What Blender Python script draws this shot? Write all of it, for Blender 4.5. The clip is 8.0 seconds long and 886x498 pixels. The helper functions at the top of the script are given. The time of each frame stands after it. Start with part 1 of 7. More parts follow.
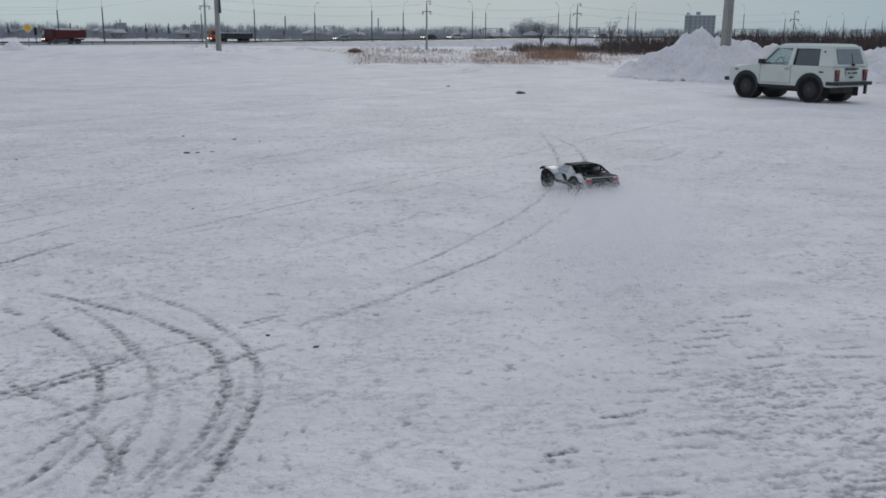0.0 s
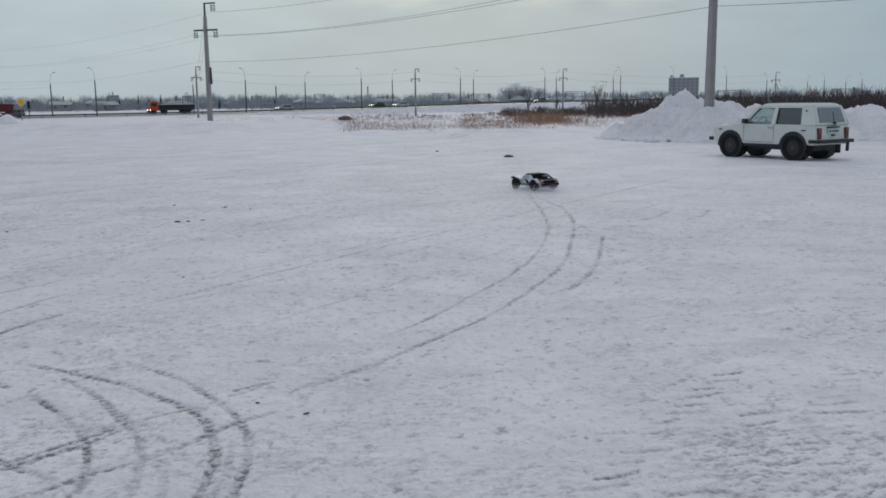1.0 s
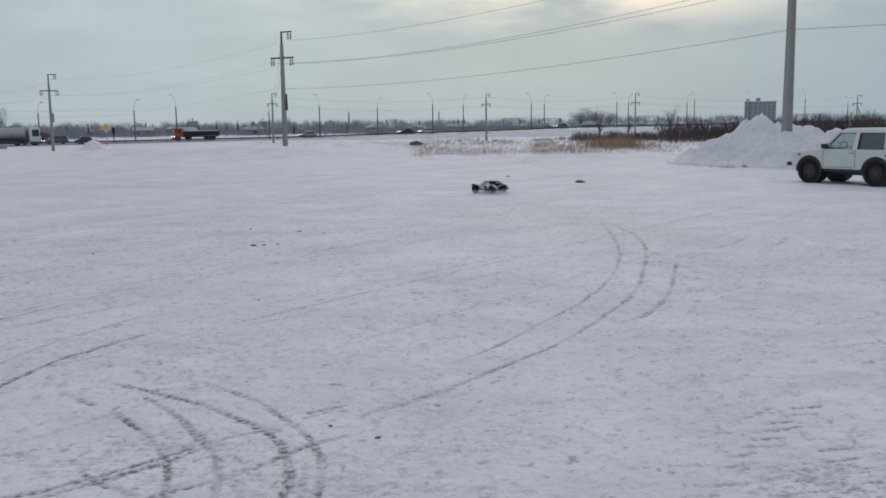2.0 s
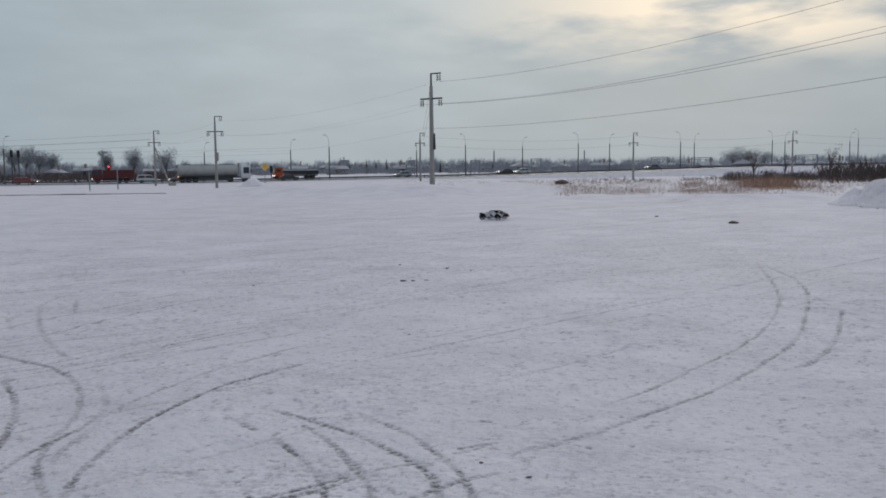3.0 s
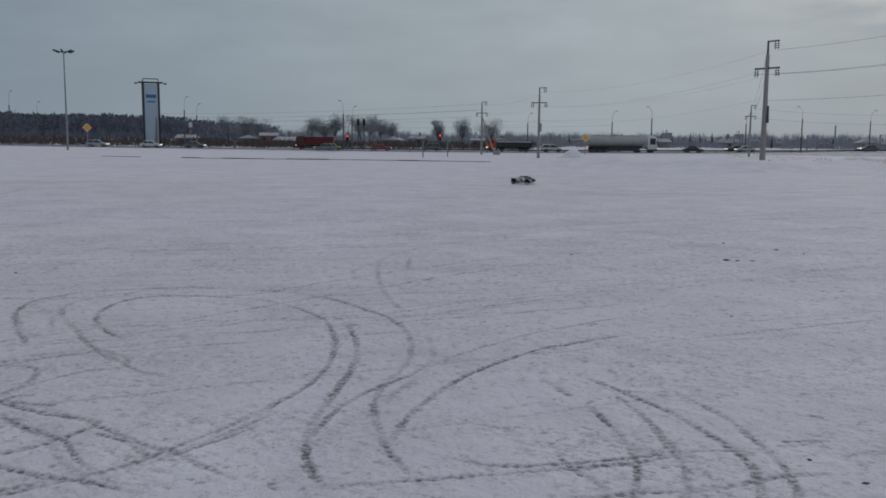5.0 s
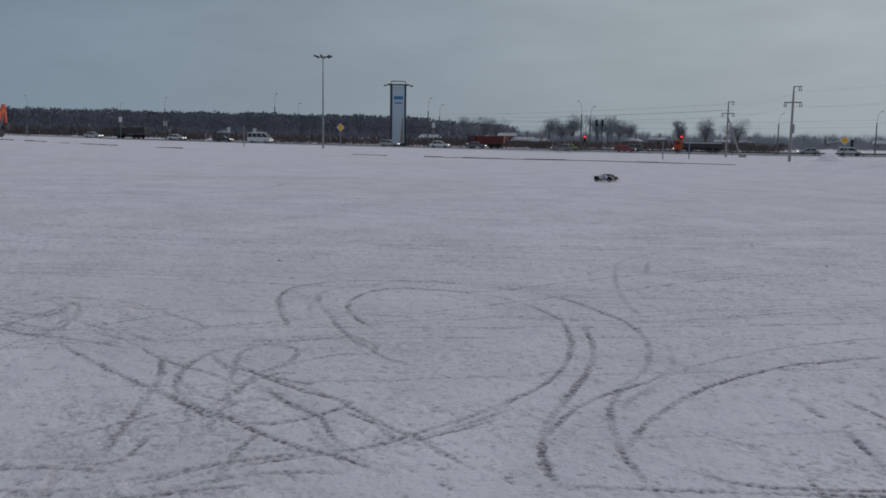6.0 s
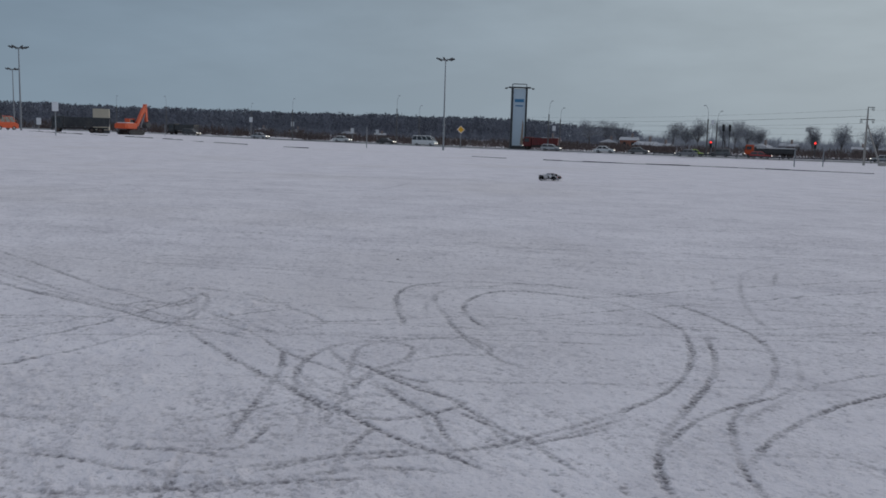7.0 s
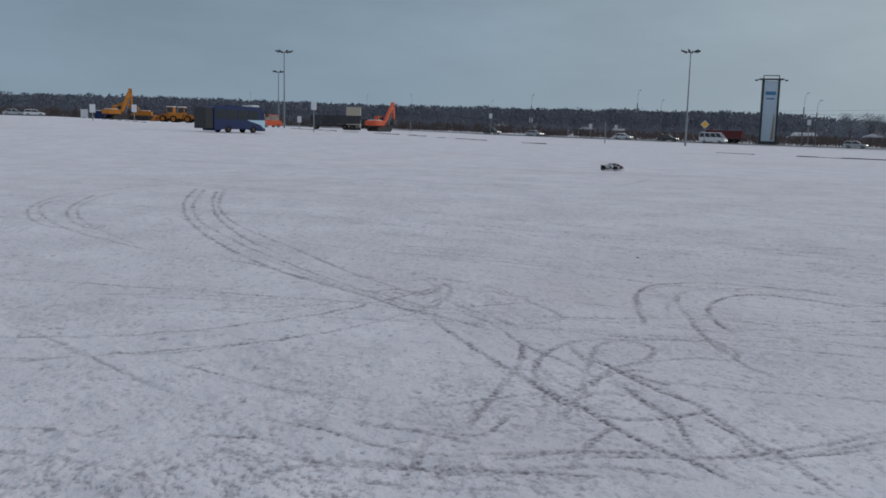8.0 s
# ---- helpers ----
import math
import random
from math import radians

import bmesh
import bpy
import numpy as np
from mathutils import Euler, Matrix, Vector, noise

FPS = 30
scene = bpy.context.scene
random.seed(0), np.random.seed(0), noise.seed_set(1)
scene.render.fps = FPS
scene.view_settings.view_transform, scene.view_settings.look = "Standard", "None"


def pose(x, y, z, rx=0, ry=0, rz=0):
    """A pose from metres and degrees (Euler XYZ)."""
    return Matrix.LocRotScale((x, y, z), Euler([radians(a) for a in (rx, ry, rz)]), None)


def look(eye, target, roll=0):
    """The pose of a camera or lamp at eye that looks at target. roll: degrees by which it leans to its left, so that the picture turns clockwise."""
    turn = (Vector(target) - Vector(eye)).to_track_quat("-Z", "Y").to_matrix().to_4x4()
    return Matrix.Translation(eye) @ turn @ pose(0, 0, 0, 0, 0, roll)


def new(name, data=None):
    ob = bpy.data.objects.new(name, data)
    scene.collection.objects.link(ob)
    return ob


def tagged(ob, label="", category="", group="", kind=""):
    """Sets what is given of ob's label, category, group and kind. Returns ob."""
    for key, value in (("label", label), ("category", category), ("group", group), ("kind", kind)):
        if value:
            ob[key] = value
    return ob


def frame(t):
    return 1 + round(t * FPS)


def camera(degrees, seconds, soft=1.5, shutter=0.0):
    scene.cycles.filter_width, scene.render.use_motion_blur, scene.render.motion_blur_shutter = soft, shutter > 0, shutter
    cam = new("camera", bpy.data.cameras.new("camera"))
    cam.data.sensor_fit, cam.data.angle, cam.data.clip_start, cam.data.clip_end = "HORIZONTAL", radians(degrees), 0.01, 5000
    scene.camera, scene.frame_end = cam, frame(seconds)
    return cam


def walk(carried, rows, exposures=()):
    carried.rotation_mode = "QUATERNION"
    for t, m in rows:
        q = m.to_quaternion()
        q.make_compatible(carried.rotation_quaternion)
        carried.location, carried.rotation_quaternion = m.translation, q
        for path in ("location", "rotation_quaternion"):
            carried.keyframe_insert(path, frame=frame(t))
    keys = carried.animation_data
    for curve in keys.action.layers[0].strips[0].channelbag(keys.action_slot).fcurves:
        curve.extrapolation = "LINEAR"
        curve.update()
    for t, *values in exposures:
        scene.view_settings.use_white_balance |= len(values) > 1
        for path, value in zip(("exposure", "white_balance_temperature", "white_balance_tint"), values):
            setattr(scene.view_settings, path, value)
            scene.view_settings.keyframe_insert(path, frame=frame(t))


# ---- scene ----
cam = camera(53.65, 8.0, soft=1.7)
PATH = [
    (0.0, 0.000, 0.000, 1.786, 0.00, -13.72, -0.46),
    (0.5, 0.033, -0.010, 1.789, -1.74, -10.93, 0.68),
    (1.0, 0.023, -0.025, 1.789, -0.72, -9.57, 0.57),
    (1.2, 0.032, -0.020, 1.785, -0.07, -9.25, 0.61),
    (2.3, -0.016, -0.078, 1.819, 6.47, -7.41, 0.56),
    (2.5, -0.036, -0.073, 1.816, 8.57, -6.99, 0.40),
    (3.0, -0.061, -0.103, 1.814, 13.22, -5.31, 0.63),
    (3.5, -0.107, -0.131, 1.813, 21.08, -6.18, 0.11),
    (4.0, -0.123, -0.118, 1.808, 27.71, -6.54, -0.11),
    (4.2, -0.141, -0.110, 1.791, 29.23, -7.26, -0.24),
    (5.3, -0.116, -0.123, 1.804, 36.93, -6.87, -0.54),
    (5.5, -0.114, -0.163, 1.812, 39.95, -6.93, -0.59),
    (6.0, -0.147, -0.186, 1.804, 49.11, -7.25, -0.87),
    (6.5, -0.158, -0.178, 1.803, 55.18, -7.96, -1.06),
    (7.0, -0.170, -0.184, 1.793, 56.87, -7.24, -1.59),
    (7.5, -0.195, -0.239, 1.790, 65.24, -7.66, -1.93),
    (8.0, -0.182, -0.247, 1.792, 72.19, -7.90, -1.30),
]
EXPOSURES = [(0, 0.0, 6450, 6), (1.2, 0.0, 6450, 6), (2.3, 0.0, 6500, 8), (3.0, -0.16, 6480, 10), (3.5, -0.38, 6480, 10), (4.2, -0.46, 6430, 11), (5.3, -0.48, 6420, 11), (6.5, -0.40, 6400, 11), (8, -0.19, 6350, 9)]
walk(cam, [(t, pose(x, y, z, 90 + p, r, w)) for t, x, y, z, w, p, r in PATH], EXPOSURES)

# ---- world: overcast winter sky with a thin, lit gap low in the clouds ----
SUN_AZ, SUN_EL = -5.0, 12.0          # degrees to the left of +y, degrees up
sun_way = Vector((-math.sin(radians(SUN_AZ)) * math.cos(radians(SUN_EL)),
                  math.cos(radians(SUN_AZ)) * math.cos(radians(SUN_EL)), math.sin(radians(SUN_EL))))
thin_way = Vector((-math.sin(radians(14)), math.cos(radians(14)), 0.22)).normalized()   # where the cloud is thinnest


def make_world():
    world = bpy.data.worlds.new("overcast_sky")
    scene.world = world
    world.use_nodes = True
    nt = world.node_tree
    n, lk = nt.nodes, nt.links
    n.clear()

    def node(kind, **kw):
        nd = n.new(kind)
        for k, v in kw.items():
            if k == "operation":
                nd.operation = v
            elif k == "blend_type":
                nd.blend_type = v
        return nd

    def math_node(op, a, b=None, clamp=False):
        nd = node("ShaderNodeMath", operation=op)
        nd.use_clamp = clamp
        for i, v in enumerate((a, b)):
            if v is None:
                continue
            if isinstance(v, (int, float)):
                nd.inputs[i].default_value = v
            else:
                lk.new(v, nd.inputs[i])
        return nd.outputs[0]

    def mix(fac, a, b, kind="MIX"):
        nd = node("ShaderNodeMixRGB", blend_type=kind)
        for i, v in enumerate((fac, a, b)):
            if isinstance(v, (int, float)):
                nd.inputs[i].default_value = v
            elif isinstance(v, tuple):
                nd.inputs[i].default_value = (*v, 1)
            else:
                lk.new(v, nd.inputs[i])
        return nd.outputs[0]

    coord = n.new("ShaderNodeTexCoord").outputs["Generated"]
    sep = n.new("ShaderNodeSeparateXYZ")
    lk.new(coord, sep.inputs[0])
    sky = n.new("ShaderNodeTexSky")
    sky.sky_type = "NISHITA"
    sky.sun_disc = False
    sky.sun_elevation = radians(SUN_EL)
    sky.sun_rotation = radians(-SUN_AZ)
    sky.air_density, sky.dust_density = 1.5, 3.0
    blue = mix(1.0, sky.outputs[0], (SKY_BLUE, SKY_BLUE, SKY_BLUE), "MULTIPLY")
    # height over the horizon
    up = math_node("MAXIMUM", sep.outputs[2], 0.0)
    # nearness to the hidden sun
    dot = n.new("ShaderNodeVectorMath")
    dot.operation = "DOT_PRODUCT"
    lk.new(coord, dot.inputs[0])
    dot.inputs[1].default_value = sun_way
    near = math_node("MAXIMUM", dot.outputs["Value"], 0.0)
    side = n.new("ShaderNodeVectorMath")
    side.operation = "DOT_PRODUCT"
    lk.new(coord, side.inputs[0])
    side.inputs[1].default_value = thin_way
    wide = math_node("POWER", math_node("MAXIMUM", side.outputs["Value"], 0.0), 3.0)
    tight = math_node("POWER", near, 42.0)
    # cloud layers: flat sheets seen from below
    mp = n.new("ShaderNodeMapping")
    mp.inputs["Scale"].default_value = (1.0, 1.0, 3.6)
    mp.inputs["Rotation"].default_value = (0.0, radians(12), 0.0)
    lk.new(coord, mp.inputs[0])
    big = n.new("ShaderNodeTexNoise")
    big.inputs["Scale"].default_value, big.inputs["Detail"].default_value = 2.4, 6.0
    big.inputs["Roughness"].default_value = 0.55
    lk.new(mp.outputs[0], big.inputs["Vector"])
    fine = n.new("ShaderNodeTexNoise")
    fine.inputs["Scale"].default_value, fine.inputs["Detail"].default_value = 11.0, 6.0
    lk.new(mp.outputs[0], fine.inputs["Vector"])
    cloud = math_node("ADD", math_node("MULTIPLY", big.outputs[0], 0.7), math_node("MULTIPLY", fine.outputs[0], 0.3))
    dens = n.new("ShaderNodeMapRange")
    dens.inputs[1].default_value, dens.inputs[2].default_value = 0.40, 0.62
    lk.new(cloud, dens.inputs[0])
    # grey sheet: bluer and darker away from the sun, paler towards it
    sheet = mix(wide, SKY_FAR, SKY_NEAR)
    shade = n.new("ShaderNodeMapRange")
    shade.inputs[3].default_value, shade.inputs[4].default_value = 0.93, 1.09
    lk.new(dens.outputs[0], shade.inputs[0])
    sheet = mix(1.0, sheet, shade.outputs[0], "MULTIPLY")
    low = n.new("ShaderNodeMapRange")
    low.inputs[1].default_value, low.inputs[2].default_value = 0.0, 0.16
    low.inputs[3].default_value, low.inputs[4].default_value = 0.55, 0.0
    lk.new(up, low.inputs[0])
    hazy = mix(wide, SKY_HAZE_FAR, SKY_HAZE)
    sheet = mix(low.outputs[0], sheet, hazy)
    gap = n.new("ShaderNodeMapRange")
    gap.inputs[1].default_value, gap.inputs[2].default_value = 0.44, 0.56
    lk.new(cloud, gap.inputs[0])
    glow = math_node("MULTIPLY", tight, math_node("ADD", math_node("MULTIPLY", gap.outputs[0], 1.25), 0.0), True)
    rise = n.new("ShaderNodeMapRange")
    rise.interpolation_type = "SMOOTHSTEP"
    rise.inputs[1].default_value, rise.inputs[2].default_value = 0.085, 0.155
    lk.new(up, rise.inputs[0])
    glow = math_node("MULTIPLY", glow, rise.outputs[0])
    sheet = mix(glow, sheet, SKY_GLOW)
    high = n.new("ShaderNodeMapRange")
    high.interpolation_type = "SMOOTHSTEP"
    high.inputs[1].default_value, high.inputs[2].default_value = 0.22, 0.55
    lk.new(up, high.inputs[0])
    sheet = mix(high.outputs[0], sheet, SKY_ZENITH)
    full = mix(0.05, sheet, blue)
    below = math_node("LESS_THAN", sep.outputs[2], -0.02)
    full = mix(below, full, SKY_HAZE_FAR)
    bg = n.new("ShaderNodeBackground")
    lk.new(full, bg.inputs[0])
    bg.inputs[1].default_value = 1.0
    out = n.new("ShaderNodeOutputWorld")
    lk.new(bg.outputs[0], out.inputs[0])


SKY_BLUE = 0.02
SKY_ZENITH = (0.53, 0.57, 0.655)
SKY_FAR, SKY_NEAR = (0.228, 0.312, 0.398), (0.515, 0.588, 0.625)
SKY_HAZE_FAR, SKY_HAZE = (0.318, 0.412, 0.492), (0.438, 0.492, 0.518)
SKY_GLOW = (1.12, 0.99, 0.80)
make_world()
sun_data = bpy.data.lights.new("sun", "SUN")
sun_data.energy, sun_data.angle, sun_data.color = 0.7, radians(35), (1.0, 0.93, 0.84)
sun = new("sun", sun_data)
sun.matrix_world = look(sun_way * 50, (0, 0, 0))

# ---- materials ----


def mat(name, base, rough=0.6, metal=0.0, vary=0.18, scale=3.0, fine=40.0, bump=0.15, dirt=None, dirt_amount=0.0,
        spec=0.5, glow=None, glow_strength=0.0, coat=0.0, per_object=0.0):
    m = bpy.data.materials.new(name)
    m.use_nodes = True
    nt = m.node_tree
    n, lk = nt.nodes, nt.links
    b = n["Principled BSDF"]
    tc = n.new("ShaderNodeTexCoord")
    n1, n2 = n.new("ShaderNodeTexNoise"), n.new("ShaderNodeTexNoise")
    n1.inputs["Scale"].default_value, n1.inputs["Detail"].default_value = scale, 4.0
    n2.inputs["Scale"].default_value, n2.inputs["Detail"].default_value = fine, 3.0
    lk.new(tc.outputs["Object"], n1.inputs["Vector"])
    lk.new(tc.outputs["Object"], n2.inputs["Vector"])
    ramp = n.new("ShaderNodeMixRGB")
    ramp.inputs[1].default_value = (*[c * (1 - vary) for c in base], 1)
    ramp.inputs[2].default_value = (*[min(1, c * (1 + vary)) for c in base], 1)
    lk.new(n1.outputs[0], ramp.inputs[0])
    col = ramp.outputs[0]
    mixf = n.new("ShaderNodeMixRGB")
    mixf.blend_type = "OVERLAY"
    mixf.inputs[0].default_value = min(1.0, vary * 1.5)
    lk.new(col, mixf.inputs[1])
    lk.new(n2.outputs[0], mixf.inputs[2])
    col = mixf.outputs[0]
    if dirt:
        mr = n.new("ShaderNodeMapRange")
        mr.inputs[1].default_value, mr.inputs[2].default_value = 0.48, 0.66
        mr.inputs[4].default_value = dirt_amount
        lk.new(n1.outputs[0], mr.inputs[0])
        md = n.new("ShaderNodeMixRGB")
        lk.new(mr.outputs[0], md.inputs[0])
        lk.new(col, md.inputs[1])
        md.inputs[2].default_value = (*dirt, 1)
        col = md.outputs[0]
    if per_object:
        oi = n.new("ShaderNodeObjectInfo")
        hv = n.new("ShaderNodeHueSaturation")
        mr = n.new("ShaderNodeMapRange")
        mr.inputs[3].default_value, mr.inputs[4].default_value = 1 - per_object, 1 + per_object
        lk.new(oi.outputs["Random"], mr.inputs[0])
        lk.new(mr.outputs[0], hv.inputs["Value"])
        lk.new(col, hv.inputs["Color"])
        col = hv.outputs[0]
    lk.new(col, b.inputs["Base Color"])
    rr = n.new("ShaderNodeMapRange")
    rr.inputs[3].default_value, rr.inputs[4].default_value = max(0.02, rough - 0.1), min(1.0, rough + 0.1)
    lk.new(n2.outputs[0], rr.inputs[0])
    lk.new(rr.outputs[0], b.inputs["Roughness"])
    b.inputs["Metallic"].default_value = metal
    b.inputs["Specular IOR Level"].default_value = spec
    b.inputs["Coat Weight"].default_value = coat
    if glow:
        b.inputs["Emission Color"].default_value = (*glow, 1)
        b.inputs["Emission Strength"].default_value = glow_strength
    if bump:
        bp = n.new("ShaderNodeBump")
        bp.inputs["Strength"].default_value, bp.inputs["Distance"].default_value = bump, 0.02
        lk.new(n2.outputs[0], bp.inputs["Height"])
        lk.new(bp.outputs[0], b.inputs["Normal"])
    return m


def glass(name, tint, gloss):
    m = bpy.data.materials.new(name)
    m.use_nodes = True
    n, lk = m.node_tree.nodes, m.node_tree.links
    n.remove(n["Principled BSDF"])
    tr, gl, mx = n.new("ShaderNodeBsdfTransparent"), n.new("ShaderNodeBsdfGlossy"), n.new("ShaderNodeMixShader")
    tr.inputs[0].default_value = (*tint, 1)
    gl.inputs[0].default_value = (0.9, 0.95, 1.0, 1)
    gl.inputs["Roughness"].default_value = 0.04
    mx.inputs[0].default_value = gloss
    lk.new(tr.outputs[0], mx.inputs[1])
    lk.new(gl.outputs[0], mx.inputs[2])
    lk.new(mx.outputs[0], n["Material Output"].inputs[0])
    return m


def snow_material(name, worn):
    """Wind-packed snow. worn: takes the wear attribute of the ground, which bares packed grey ice and grit."""
    m = bpy.data.materials.new(name)
    m.use_nodes = True
    n, lk = m.node_tree.nodes, m.node_tree.links
    b = n["Principled BSDF"]
    tc = n.new("ShaderNodeTexCoord")

    def noise_at(scale, detail, rough=0.55, stretch=None, turn=0.0):
        vec = tc.outputs["Object"]
        if stretch:
            mp = n.new("ShaderNodeMapping")
            mp.inputs["Scale"].default_value = stretch
            mp.inputs["Rotation"].default_value = (0, 0, turn)
            lk.new(vec, mp.inputs[0])
            vec = mp.outputs[0]
        t = n.new("ShaderNodeTexNoise")
        t.inputs["Scale"].default_value, t.inputs["Detail"].default_value = scale, detail
        t.inputs["Roughness"].default_value = rough
        lk.new(vec, t.inputs["Vector"])
        return t.outputs[0]

    def ranged(src, a, c, lo=0.0, hi=1.0):
        r = n.new("ShaderNodeMapRange")
        for i, v in enumerate((a, c, lo, hi)):
            r.inputs[i + 1].default_value = v
        lk.new(src, r.inputs[0])
        return r.outputs[0]

    def blend(fac, a, c):
        x = n.new("ShaderNodeMixRGB")
        for i, v in enumerate((fac, a, c)):
            if isinstance(v, tuple):
                x.inputs[i].default_value = (*v, 1)
            elif isinstance(v, float):
                x.inputs[i].default_value = v
            else:
                lk.new(v, x.inputs[i])
        return x.outputs[0]

    wide = noise_at(0.09, 3.0)
    patch = noise_at(0.55, 5.0, 0.6)
    streak = noise_at(1.0, 5.0, 0.6, (0.9, 1.5, 1.0), radians(40))
    grain = noise_at(9.0, 5.0, 0.65)
    dimple = noise_at(7.0, 6.0, 0.72)
    crumbs = noise_at(26.0, 4.0, 0.65)
    col = blend(ranged(patch, 0.35, 0.68), (0.765, 0.735, 0.765), (0.89, 0.858, 0.885))
    col = blend(ranged(streak, 0.52, 0.72, 0.0, 0.5), col, (0.60, 0.575, 0.61))
    col = blend(ranged(wide, 0.52, 0.68, 0.0, 0.32), col, (0.68, 0.635, 0.61))
    # Dark specks: grit, and relief shade put into colour, as bump shows little.
    col = blend(ranged(grain, 0.55, 0.72, 0.0, 0.40), col, (0.47, 0.45, 0.48))
    col = blend(ranged(dimple, 0.565, 0.66, 0.0, 0.62), col, (0.40, 0.38, 0.41))
    col = blend(ranged(crumbs, 0.585, 0.69, 0.0, 0.55), col, (0.38, 0.365, 0.385))
    if worn:
        at = n.new("ShaderNodeAttribute")
        at.attribute_name = "wear"
        broken = n.new("ShaderNodeMath")
        broken.operation = "MULTIPLY"
        lk.new(at.outputs["Fac"], broken.inputs[0])
        lk.new(ranged(crumbs, 0.41, 0.55, 0.38, 1.18), broken.inputs[1])
        broken.use_clamp = True
        col = blend(broken.outputs[0], col, (0.175, 0.166, 0.178))
    lk.new(col, b.inputs["Base Color"])
    b.inputs["Roughness"].default_value = 0.75
    b.inputs["Specular IOR Level"].default_value = 0.25
    b1, b2 = n.new("ShaderNodeBump"), n.new("ShaderNodeBump")
    b1.inputs["Strength"].default_value, b1.inputs["Distance"].default_value = 0.8, 0.06
    b2.inputs["Strength"].default_value, b2.inputs["Distance"].default_value = 0.45, 0.012
    lk.new(grain, b1.inputs["Height"])
    lk.new(crumbs, b2.inputs["Height"])
    lk.new(b1.outputs[0], b2.inputs["Normal"])
    lk.new(b2.outputs[0], b.inputs["Normal"])
    return m


def powder_material():
    m = bpy.data.materials.new("snow_powder")
    m.use_nodes = True
    n, lk = m.node_tree.nodes, m.node_tree.links
    n.remove(n["Principled BSDF"])
    d, t, mx = n.new("ShaderNodeBsdfDiffuse"), n.new("ShaderNodeBsdfTranslucent"), n.new("ShaderNodeMixShader")
    d.inputs[0].default_value = t.inputs[0].default_value = (0.97, 0.95, 0.97, 1)
    mx.inputs[0].default_value = 0.5
    lk.new(d.outputs[0], mx.inputs[1])
    lk.new(t.outputs[0], mx.inputs[2])
    lk.new(mx.outputs[0], n["Material Output"].inputs[0])
    return m


